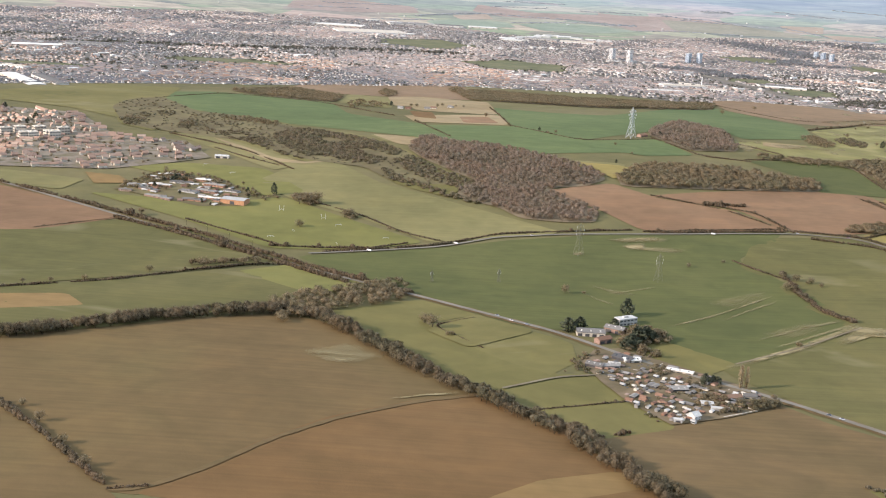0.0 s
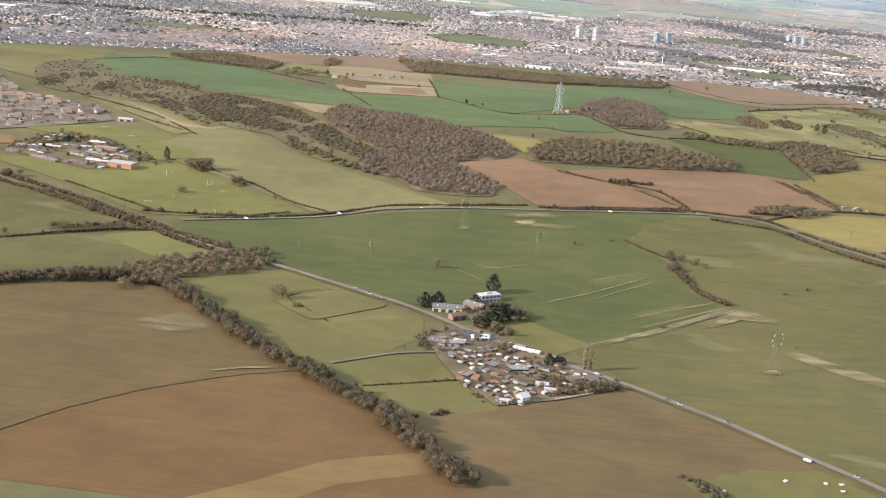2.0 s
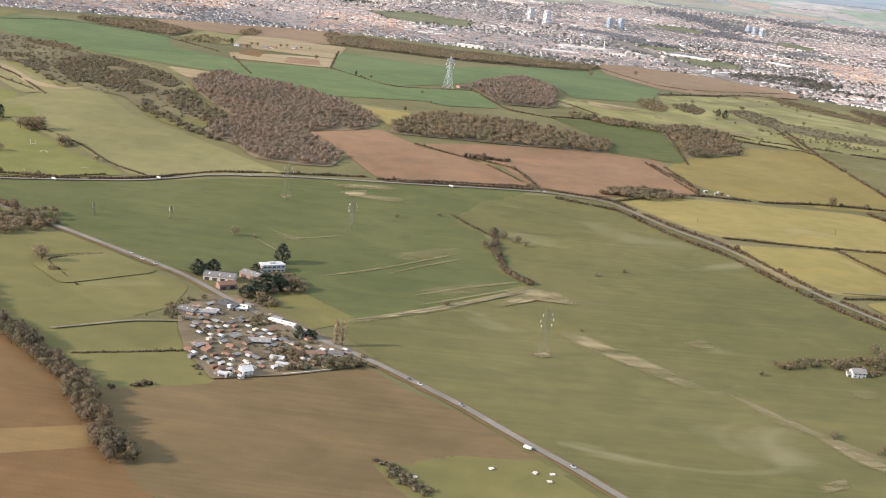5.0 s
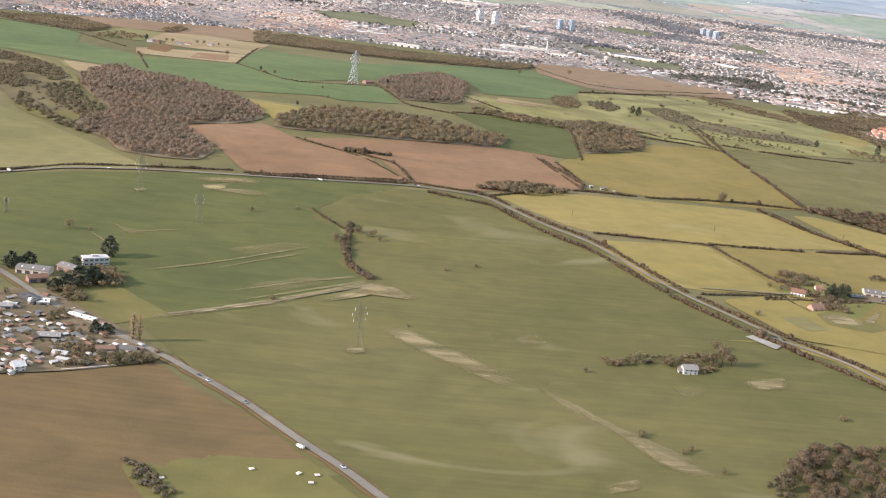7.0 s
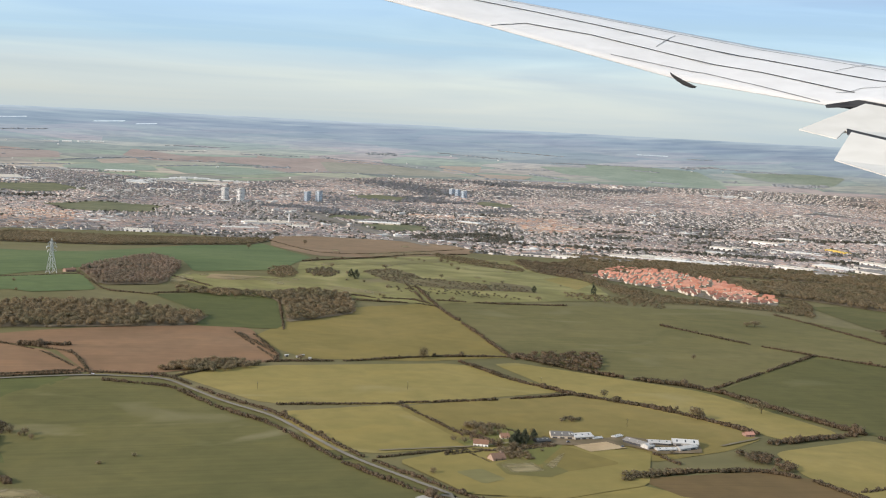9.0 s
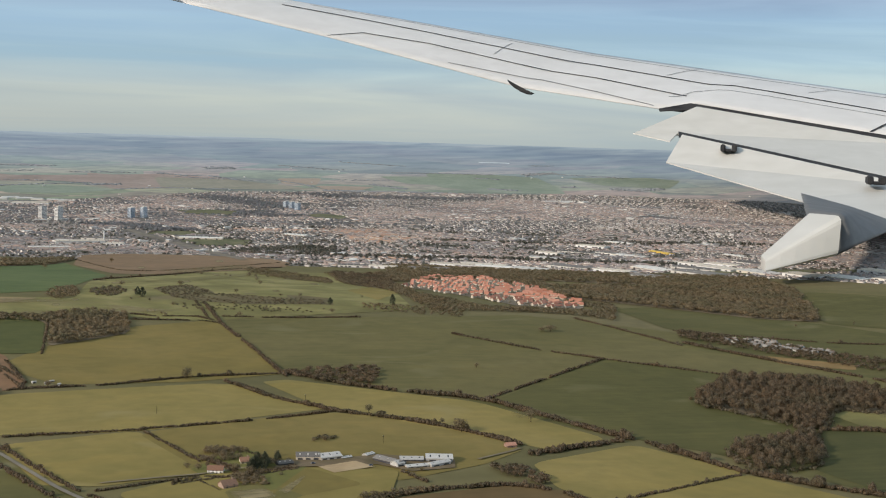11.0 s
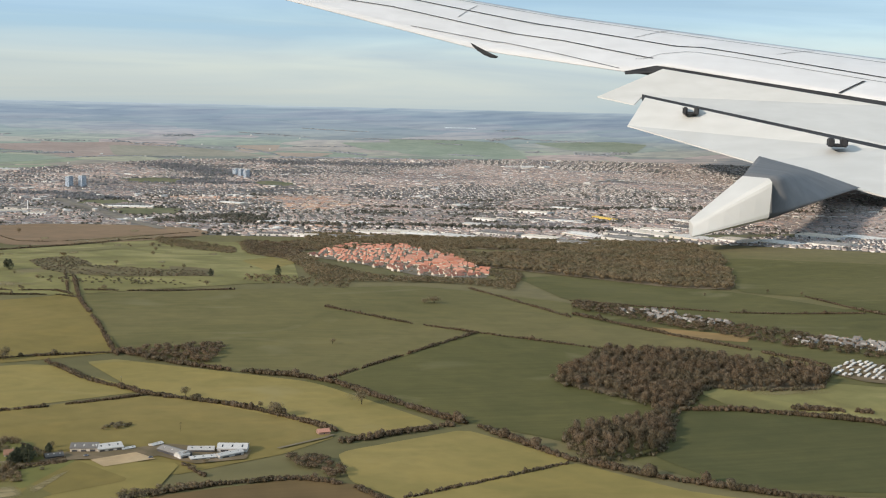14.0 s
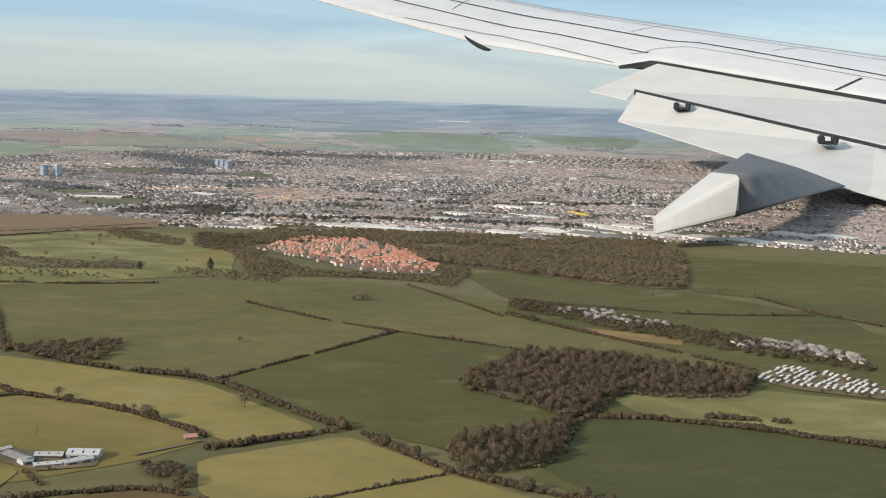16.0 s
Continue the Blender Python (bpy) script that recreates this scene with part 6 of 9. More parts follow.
# ---- vehicles ----
def car(label, van=False):
    root = tagged(new("van" if van else "car"), label, "vehicle")
    l, w = (2.9, 1.0) if van else (2.1, 0.86)
    bm = boxes((-l / 2, -w / 2, 0.16, l / 2, w / 2, 0.95 if van else 0.48))
    bmesh.ops.bevel(bm, geom=bm.edges[:], offset=0.07, segments=2, affect="EDGES")
    part("body", bm, M_WHITE if van else M_PAINT, root)
    bm = bmesh.new()
    prism(bm, -w * 0.42, w * 0.42, [(-0.62, 0.46), (0.48, 0.46), (0.28, 0.74), (-0.45, 0.74)] if not van else [(0.9, 0.55), (1.46, 0.55), (1.3, 0.9), (0.9, 0.97)])
    for v in bm.verts:
        v.co.x, v.co.y = v.co.y, v.co.x
    bmesh.ops.recalc_face_normals(bm, faces=bm.faces[:])
    part("cabin", bm, M_GLASS, root)
    for sx in (-0.32, 0.32):
        for sy in (-1, 1):
            bm = bmesh.new()
            m = Matrix.Translation((sx * l, sy * w * 0.46, 0.16)) @ Matrix.Rotation(math.pi / 2, 4, "X")
            bmesh.ops.create_cone(bm, cap_ends=True, segments=10, radius1=0.17, radius2=0.17, depth=0.1, matrix=m)
            part("wheel", bm, M_TYRE, root)
    return root


def goal(x, y, a, rugby):
    root = place(tagged(new("goal"), "white tubular goal on a playing field", "goal", "goals on the playing field"), x, y, a)
    w, h = (1.6, 4.2) if rugby else (1.9, 1.3)
    for s in (-1, 1):
        bm = bmesh.new()
        bar(bm, (s * w, 0, 0), (s * w, 0, h), 0.09)
        part("post", bm, M_WHITE, root)
    bm = bmesh.new()
    bar(bm, (-w, 0, 1.5 if rugby else h), (w, 0, 1.5 if rugby else h), 0.09)
    part("crossbar", bm, M_WHITE, root)


def copies(proto, spots):
    """The thing itself at the first spot and copies at the others."""
    for i, (x, y, a) in enumerate(spots):
        m = pose(x, y, gz(x, y) - 0.08, 0, 0, a)
        if i == 0:
            proto.matrix_basis = m
        else:
            copy_thing(proto, m)


def street_houses(poly, protos, seeds, pitch, row, keep, limit):
    """Houses along the streets of a small quarter, taken in turn from a few kinds."""
    q = house_rows([tuple(p) for p in poly], seeds, pitch, row, keep)
    r = np.random.default_rng(5)
    q = q[r.permutation(len(q))[:limit]]
    for k, proto in enumerate(protos):
        copies(proto, [(x, y, math.degrees(a) + 180 * (i % 2)) for i, (x, y, a) in enumerate(q[k::len(protos)])])


# ---- the wing ----
M_WING = shader("wing_paint", 0.38, 0.45)[0]


def wing_material(m, a, b):
    nt = m.node_tree
    n = noise_node(nt, 0.012, 5, 0.4, (1, 1, 3))
    col = ramp_node(nt, [(0.3, a), (0.7, b)])
    nt.links.new(n.outputs["Fac"], col.inputs["Fac"])
    nt.links.new(col.outputs["Color"], nt.nodes["Principled BSDF"].inputs["Base Color"])


wing_material(M_WING, (0.62, 0.605, 0.575), (0.69, 0.675, 0.645))
M_FLAP = shader("flap_paint", 0.5, 0.35)[0]
wing_material(M_FLAP, (0.54, 0.525, 0.475), (0.60, 0.585, 0.535))
M_SEAM = shader("wing_seam", 0.8, 0.2)[0]
wing_material(M_SEAM, (0.025, 0.025, 0.027), (0.05, 0.05, 0.05))
# flap paint darkened: the shade under the flap is put into the colour
M_FLAP_SHADE = shader("shaded_flap_paint", 0.6, 0.3)[0]
wing_material(M_FLAP_SHADE, (0.10, 0.10, 0.098), (0.15, 0.15, 0.147))
M_LINE = shader("panel_joint", 0.8, 0.2)[0]
wing_material(M_LINE, (0.17, 0.17, 0.17), (0.25, 0.25, 0.25))


def slab(corners, thick, edge=0.0):
    """A plate over the given corners, with depth below it."""
    bm = bmesh.new()
    f = bm.faces.new([bm.verts.new(c) for c in corners])
    f.normal_update()
    if f.normal.z < 0:
        f.normal_flip()
    low = bmesh.ops.extrude_face_region(bm, geom=[f])
    for v in low["geom"]:
        if isinstance(v, bmesh.types.BMVert):
            v.co.z -= thick
    bmesh.ops.recalc_face_normals(bm, faces=bm.faces[:])
    if edge:
        bmesh.ops.bevel(bm, geom=[e for e in bm.edges if len(e.link_faces) == 2 and e.calc_face_angle(0) > 0.6], offset=edge, segments=2, affect="EDGES")
    return bm


def loft(sections):
    bm = bmesh.new()
    rings = [[bm.verts.new(p) for p in s] for s in sections]
    for r, s in zip(rings, rings[1:]):
        for i in range(len(r)):
            j = (i + 1) % len(r)
            bm.faces.new((r[i], r[j], s[j], s[i]))
    bm.faces.new(rings[0][::-1])
    bm.faces.new(rings[-1])
    bmesh.ops.recalc_face_normals(bm, faces=bm.faces[:])
    return bm


def fine(sections, steps):
    """More sections between the given ones, each with its corners rounded off."""
    out = []
    for s, q in zip(sections, sections[1:]):
        for k in range(steps + (q is sections[-1])):
            p = np.array(s, float) * (1 - k / steps) + np.array(q, float) * (k / steps)
            for _ in range(2):
                nxt = np.roll(p, -1, 0)
                mid = np.empty((2 * len(p), 3))
                mid[0::2], mid[1::2] = p * 0.9 + nxt * 0.1, p * 0.1 + nxt * 0.9
                p = mid
            out.append([tuple(c) for c in p])
    return out


# trailing and leading edge from the tip to the root, kilometres long, shaped to fit the camera's view
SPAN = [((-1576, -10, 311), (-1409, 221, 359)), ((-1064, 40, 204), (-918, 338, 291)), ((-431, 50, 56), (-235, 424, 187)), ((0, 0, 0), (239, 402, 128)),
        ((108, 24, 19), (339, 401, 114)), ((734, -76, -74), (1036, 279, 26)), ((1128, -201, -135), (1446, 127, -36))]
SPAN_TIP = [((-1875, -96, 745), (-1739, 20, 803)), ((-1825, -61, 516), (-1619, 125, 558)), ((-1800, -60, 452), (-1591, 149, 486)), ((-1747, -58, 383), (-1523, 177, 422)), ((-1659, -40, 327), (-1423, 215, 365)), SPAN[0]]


def wing_at(span, s, f, lift=0.0):
    """A point of the upper skin: s counts the stations, f goes from the trailing to the leading edge."""
    i = min(int(s), len(span) - 2)
    q = np.array(span[i], float) * (1 - s + i) + np.array(span[i + 1], float) * (s - i)
    return q[0] * (1 - f) + q[1] * f + np.array([0, 0, 14 * math.sin(math.pi * f) + lift])


def wing_skin(span, steps, thick):
    """A closed aerofoil along the span: cambered above, flatter below, thin at the trailing edge."""
    fs = [0, 0.08, 0.2, 0.35, 0.5, 0.65, 0.8, 0.92, 1.0]
    out = []
    for k in range((len(span) - 1) * steps + 1):
        s = k / steps
        out.append([tuple(wing_at(span, s, f)) for f in fs] + [tuple(wing_at(span, s, f, -4 - thick * math.sin(math.pi * f ** 0.6))) for f in fs[::-1]])
    bm = loft(out)
    for f in bm.faces:
        f.smooth = True
    return bm


def wing_seam(points, width):
    """A joint in the upper skin, laid along stations and chord."""
    bm = bmesh.new()
    way = []
    for (s0, f0), (s1, f1) in zip(points, points[1:]):
        way += [Vector(wing_at(SPAN, s0 + (s1 - s0) * k / 6, f0 + (f1 - f0) * k / 6, 1.2)) for k in range(6)]
    way.append(Vector(wing_at(SPAN, *points[-1], 1.2)))
    for p, q in zip(way, way[1:]):
        d = (q - p).normalized()
        s = d.cross(Vector((-0.2, -0.35, 0.92))).normalized() * width / 2
        bm.faces.new([bm.verts.new(c) for c in (p - s, q - s, q + s, p + s)])
    bmesh.ops.remove_doubles(bm, verts=bm.verts[:], dist=0.01)
    for f in bm.faces:
        f.normal_update()
        if f.normal.z < 0:
            f.normal_flip()
    return bm


def wing():
    root = tagged(new("aircraft_wing"), "pale grey aircraft wing with lowered flaps and upturned tip", "aircraft wing")
    # set far off, with depths stretched to look right from the camera
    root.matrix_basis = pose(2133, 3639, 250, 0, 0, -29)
    part("skin", wing_skin(SPAN, 4, 10), M_WING, root)
    part("winglet", wing_skin(SPAN_TIP, 3, 5), M_WING, root, "upturned pale wing tip")
    part("spar_seam", wing_seam([(0.45, 0.56), (1.3, 0.62), (2.2, 0.62), (3.2, 0.53), (4.15, 0.48), (4.85, 0.40), (5.9, 0.30)], 7), M_SEAM, root)
    part("hinge_seam", wing_seam([(1.0, 0.01), (1.1, 0.24), (1.4, 0.34), (2.35, 0.34), (3.25, 0.22)], 6), M_SEAM, root)
    part("tab_seam", wing_seam([(1.6, 0.08), (2.05, 0.16), (2.5, 0.10), (2.95, 0.02)], 5), M_LINE, root)
    part("slat_seam", wing_seam([(0.5, 0.86), (1.2, 0.90), (2.05, 0.90), (4.1, 0.84), (4.7, 0.82), (5.9, 0.80)], 3), M_LINE, root)
    part("spoiler_seam", wing_seam([(4.8, 0.0), (4.8, 0.28)], 10), M_SEAM, root)
    for line in ([(2.7, 0.62), (2.75, 1.0)], [(1.7, 0.42), (1.65, 0.82)], [(2.95, 0.2), (3.2, 0.32), (4.2, 0.36), (5.0, 0.30)], [(4.3, 0.6), (4.35, 0.94)]):
        part("panel_seam", wing_seam(line, 3), M_LINE, root)
    # cove and aft_cove: dark plates standing in for shade in the flap gaps
    part("cove", slab([(93, 16, 17), (734, -80, -75), (1126, -210, -136), (1122, -230, -150), (730, -110, -92), (113, -28, 0), (4, -14, -9), (0, -2, -2)], 3), M_SEAM, root, "dark plate for the shaded gap ahead of the flap")
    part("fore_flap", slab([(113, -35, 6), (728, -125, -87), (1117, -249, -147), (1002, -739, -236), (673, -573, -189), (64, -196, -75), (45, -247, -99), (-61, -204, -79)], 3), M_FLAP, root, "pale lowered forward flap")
    part("aft_cove", slab([(70, -336, -71), (646, -771, -180), (860, -1322, -220), (848, -1371, -227), (637, -841, -191), (73, -396, -86)], 2), M_SEAM, root, "dark plate for the shaded gap ahead of the aft flap")
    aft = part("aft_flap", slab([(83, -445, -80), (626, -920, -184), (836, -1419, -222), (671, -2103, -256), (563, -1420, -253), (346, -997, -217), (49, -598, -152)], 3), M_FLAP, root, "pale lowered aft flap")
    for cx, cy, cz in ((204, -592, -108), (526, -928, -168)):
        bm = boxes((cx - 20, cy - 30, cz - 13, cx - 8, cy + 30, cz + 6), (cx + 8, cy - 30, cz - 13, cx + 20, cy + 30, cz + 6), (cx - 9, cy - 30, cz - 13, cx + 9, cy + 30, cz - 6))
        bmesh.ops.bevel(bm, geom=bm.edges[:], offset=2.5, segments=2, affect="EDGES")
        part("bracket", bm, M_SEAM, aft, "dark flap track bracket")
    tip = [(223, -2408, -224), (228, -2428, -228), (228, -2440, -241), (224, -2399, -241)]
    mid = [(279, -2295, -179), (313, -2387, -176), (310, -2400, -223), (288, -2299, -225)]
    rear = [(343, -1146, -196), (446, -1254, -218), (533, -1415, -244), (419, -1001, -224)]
    for name, ends, label in (("fairing_tail", [tip, mid], "drooped pale tail of the flap track fairing"), ("fairing_body", [mid, rear], "fairing body coloured dark for the flap's shade")):
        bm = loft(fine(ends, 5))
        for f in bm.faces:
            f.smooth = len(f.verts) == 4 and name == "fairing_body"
        part(name, bm, M_FLAP if name == "fairing_tail" else M_FLAP_SHADE, root, label)
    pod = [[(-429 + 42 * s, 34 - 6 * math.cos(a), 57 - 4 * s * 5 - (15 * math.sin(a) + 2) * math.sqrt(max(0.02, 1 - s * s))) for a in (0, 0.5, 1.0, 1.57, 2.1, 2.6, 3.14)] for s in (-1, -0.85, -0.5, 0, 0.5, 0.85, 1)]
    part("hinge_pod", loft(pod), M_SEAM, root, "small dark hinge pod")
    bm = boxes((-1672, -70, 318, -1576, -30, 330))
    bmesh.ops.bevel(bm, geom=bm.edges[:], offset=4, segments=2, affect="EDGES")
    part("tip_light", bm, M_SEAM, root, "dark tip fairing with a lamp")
    return root


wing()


def wall_strip(label, line, h):
    x, y, a = along(line, 4.0)
    bm = bmesh.new()
    for i in range(len(x) - 1):
        limb(bm, Vector((x[i], y[i], gz(x[i], y[i]) + h / 2)), Vector((x[i + 1], y[i + 1], gz(x[i + 1], y[i + 1]) + h / 2)), h * 0.55, h * 0.55, 4)
    me = bpy.data.meshes.new("garden_wall")
    bm.to_mesh(me)
    me.materials.append(M_CREAM)
    tagged(new("garden_wall", me), label, "wall", kind="structure")


def chimney_stack(x, y, h):
    root = place(tagged(new("chimney_stack"), "tall pale hospital chimney stack", "chimney"), x, y, 0)
    bm = bmesh.new()
    limb(bm, Vector((0, 0, 0)), Vector((0, 0, h)), 1.1, 0.8, 12)
    part("shaft", bm, M_WHITE, root)
    bm = bmesh.new()
    limb(bm, Vector((0, 0, h)), Vector((0, 0, h + 0.6)), 0.95, 0.95, 12)
    part("cap", bm, M_DARK, root)


def on_road(ob, x, y, a):
    ob.matrix_basis = pose(x, y, gz(x, y) + 0.66, 0, 0, a)


# ---- the roadside hamlet ----
tagged(draped('yard', np.array([(74, 560), (83, 581), (95, 585), (131, 551), (157, 523), (154, 513), (127, 494), (102, 481), (88, 506), (80, 531)], float), M_GARDEN, 0.57), 'trodden yard ground between sheds and caravans', 'ground', kind='structure')
place(block('white rendered house with a flat parapet roof', 11.4, 5, 3.6, M_CHALK, 2, 5, 'white_house', 'house', M_CHALK, single=True), 104.2, 629.0, 31)
place(shed('long grey farm shed beside the road', 14.1, 8, 2.2, 0.9, M_CREAM, M_SLATE, 4, 'shed', 'shed', 3), 83.7, 607.3, 358)
place(shed('low red brick barn with a tiled roof', 8.3, 4, 2.2, 1.2, M_BRICK, M_BROWN_TILE, 2, 'shed', 'shed', 0), 88.5, 594.5, 35)
place(shed('grey roofed barn behind the farmhouse', 10.3, 6, 2.4, 1.1, M_BRICK, M_SLATE, 2, 'shed', 'shed', 3), 97.2, 614.1, 328)
place(shed('dark roofed workshop along the road', 9.9, 6, 1.9, 0.8, M_DARK, M_DARK, 2, 'shed', 'shed', 3), 94.8, 566.9, 321)
place(shed('pale roofed garage by the road', 8.0, 5, 1.8, 0.6, M_CREAM, M_METAL, 2, 'shed', 'shed', 3), 98.0, 565.2, 10)
place(shed('dark shed on the edge of a paddock', 8.0, 5, 1.9, 0.8, M_DARK, M_SLATE, 2, 'shed', 'shed', 3), 79.8, 553.6, 332)
place(shed('white and dark stable block', 9.4, 4, 1.8, 0.8, M_CHALK, M_SLATE, 3, 'shed', 'shed', 3), 86.1, 553.7, 14)
place(shed('small white roofed yard store', 5.1, 2.5, 1.6, 0.5, M_CHALK, M_METAL, 1, 'shed', 'shed', 3), 89.0, 557.3, 358)
place(shed('long pale open shelter by the verge', 12.2, 3, 1.5, 0.4, M_CREAM, M_METAL, 3, 'shed', 'shed', 3), 118.6, 552.8, 337)
place(house('white_cottage', 'small white cottage with a pale gable', 'house', 4.0, 4, 2.4, 1.4, M_CHALK, M_METAL, 2, 2, True), 112.7, 490.2, 40)
place(house('bungalow', 'white bungalow beside dark conifers', 'house', 3.6, 4, 1.8, 1.2, M_CHALK, M_SLATE, 2, 1, True), 130.3, 541.8, 333)
place(shed('pale rounded tent roof in the yard', 5.2, 4, 1.6, 0.6, M_CHALK, M_CHALK, 1, 'shed', 'shed', 0), 121.9, 509.1, 357)
place(shed('white lorry body parked in the yard', 4.9, 2, 1.9, 0.2, M_CHALK, M_CHALK, 1, 'shed', 'shed', 0), 124.8, 502.8, 351)
place(shed('white box trailer at the yard edge', 3.4, 2, 1.9, 0.2, M_CHALK, M_CHALK, 1, 'shed', 'shed', 0), 105.3, 485.2, 352)
place(shed('dark flat shed among the caravans', 8.5, 5, 1.5, 0.4, M_DARK, M_SLATE, 2, 'shed', 'shed', 3), 112.7, 527.1, 11)
place(shed('brown tiled shed by the field wall', 7.0, 4, 1.7, 0.8, M_BRICK, M_BROWN_TILE, 2, 'shed', 'shed', 0), 135.4, 519.5, 18)
place(shed('grey store near the poplars', 5.9, 4, 1.7, 0.8, M_CREAM, M_SLATE, 2, 'shed', 'shed', 0), 143.1, 522.2, 1)
wall_strip('pale low wall at the field edge', [(126, 495), (134, 500), (144, 507)], 0.7)
copies(caravan('white static caravan in a crowded yard', 2.3, M_CHALK), [(106.0, 543.1, -38), (110.8, 528.2, -30), (117.8, 530.1, 52), (106.8, 491.2, 52), (95.6, 500.0, 52), (111.7, 485.8, -45), (91.4, 504.4, -38), (102.9, 496.8, 52), (136.0, 522.3, 52), (137.9, 525.5, -30), (97.6, 527.4, -30), (88.9, 528.2, -38)])
copies(caravan('cream touring caravan in a crowded yard', 1.8, M_CREAM), [(97.6, 539.3, -30), (109.2, 540.0, 52), (113.4, 531.1, -45), (114.8, 496.2, -38), (111.1, 501.6, -30), (106.3, 495.8, -38), (105.9, 501.7, -45), (107.4, 486.9, -45), (131.3, 512.5, -45), (141.4, 526.1, -45), (93.8, 522.0, 52), (93.6, 526.8, -45)])
copies(caravan('dull grey mobile home in a crowded yard', 2.4, M_SLATE), [(116.5, 522.1, -30), (107.9, 535.2, -30), (94.8, 537.0, -38), (100.9, 500.9, -38), (116.5, 502.0, -38), (103.2, 486.5, 52), (98.7, 496.6, 60), (91.0, 500.7, 60), (134.8, 515.7, -38), (85.3, 534.3, -30), (98.1, 523.7, 52)])
copies(caravan('brown timber chalet in a crowded yard', 2.6, M_BROWN_TILE), [(100.9, 541.5, 60), (100.6, 534.9, 60), (109.3, 531.6, -30), (110.6, 489.1, -30), (98.8, 505.1, 52), (103.4, 506.7, -30), (100.9, 492.2, 52), (117.6, 498.3, -30), (142.9, 521.9, -45), (96.5, 533.0, 52), (89.3, 533.2, -38)])
copies(shed('small dark felted yard shed', 2.6, 1.8, 1.2, 0.4, M_DARK, M_SLATE, 1, lights=0), [(86.1, 546.0, 52), (86.0, 566.2, 52), (98.7, 545.4, 60), (90.1, 560.8, 60), (132.2, 526.4, -38), (146.4, 518.9, 60), (138.0, 515.9, 52), (125.4, 501.7, -38), (101.2, 552.1, 60), (127.9, 537.8, 52), (119.1, 524.1, 52), (112.7, 493.7, -38), (102.4, 548.9, -38), (106.8, 508.5, 52), (122.7, 523.0, 52), (111.6, 534.9, 52)])
copies(shed('small brick outhouse with a tiled roof', 3.0, 2.2, 1.3, 0.6, M_BRICK, M_BROWN_TILE, 1, lights=0), [(115.9, 542.2, 52), (130.9, 536.7, 52), (94.9, 509.1, -38), (128.0, 515.3, -38), (128.7, 505.8, -38), (103.0, 516.5, -30), (94.6, 517.8, 60), (140.6, 510.8, -38), (108.4, 522.9, 60), (129.0, 521.8, -38), (121.0, 517.8, -30), (88.8, 507.4, -30), (128.7, 502.7, 60), (91.0, 568.5, 60), (103.6, 490.6, 60), (80.8, 556.8, 60)])
copies(car('car parked in the crowded yard'), [(116.9, 508.1, -30), (131.0, 517.8, 60), (93.6, 529.9, 52), (95.8, 554.8, 60), (151.3, 519.9, 52), (140.3, 529.6, -30), (147.1, 515.3, 52), (105.0, 525.9, -38), (118.9, 504.6, 60), (82.2, 546.1, -30), (98.2, 512.7, -30), (102.2, 561.0, -38), (95.3, 495.1, 52), (101.7, 522.1, 52), (100.6, 558.3, -38), (141.0, 514.2, 52)])
copies(shed('rusty brown container in the yard', 3.0, 1.2, 1.2, 0.05, M_BRICK, M_BRICK, 1, lights=0), [(118.5, 534.9, 60), (104.9, 550.8, 60), (108.4, 515.3, 60), (87.7, 550.4, -38), (94.4, 544.7, -30), (85.1, 554.5, 60), (81.1, 550.0, -30), (92.1, 556.3, -30), (136.3, 508.6, 60), (112.1, 551.2, -30), (89.6, 541.7, -30), (110.7, 511.9, -30), (110.6, 497.5, 60), (144.2, 525.0, -38), (81.4, 560.5, -30), (147.2, 525.0, -38)])

YARD = [(78, 558), (86, 576), (96, 578), (129, 549), (152, 523), (150, 515), (127, 498), (103, 485), (91, 507), (83, 531)]


def yard_clutter(protos, count):
    """More low sheds, trailers and stacks between the others, in the yards' rows."""
    r = np.random.default_rng(17)
    x, y = r.uniform(78, 152, 4000), r.uniform(485, 578, 4000)
    m = inside(x, y, YARD) & ((0.6 * x + 0.8 * y + 1.5 * np.sin(x / 9)) % 8.6 < 2.6)
    taken = [(o.location.x, o.location.y) for o in scene.objects if o.parent is None and 70 < o.location.x < 160 and 480 < o.location.y < 590]
    spots = []
    for px, py in zip(x[m], y[m]):
        if len(spots) < count and all((px - q[0]) ** 2 + (py - q[1]) ** 2 > 5.2 for q in taken):
            taken.append((px, py))
            spots.append((round(float(px), 1), round(float(py), 1), float(r.choice([-38, -35, -30, 52, 57]))))
    for k, proto in enumerate(protos):
        copies(proto, spots[k::len(protos)])


bpy.context.view_layer.update()
yard_clutter([shed('low dark tarred shed in the yards', 4.6, 2.2, 1.3, 0.3, M_DARK, M_SLATE, 1, lights=0), caravan('dull white caravan wedged between sheds', 2.2, M_CHALK),
              shed('brown timber store in the yards', 2.6, 1.7, 1.1, 0.4, M_BRICK, M_BROWN_TILE, 1, lights=0), shed('stack of pale building boards', 1.7, 0.8, 0.5, 0.05, M_CREAM, M_CREAM, 0, 'stack', 'board_stack', 0),
              shed('grey roofed lock-up garage', 3.4, 2.0, 1.2, 0.2, M_CREAM, M_SLATE, 1, lights=0), car('car squeezed between the sheds'), shed('reddish scrap skip in the yard', 1.8, 1.1, 0.7, 0.02, M_BRICK, M_BRICK, 0, 'skip', 'skip', 0)], 62)

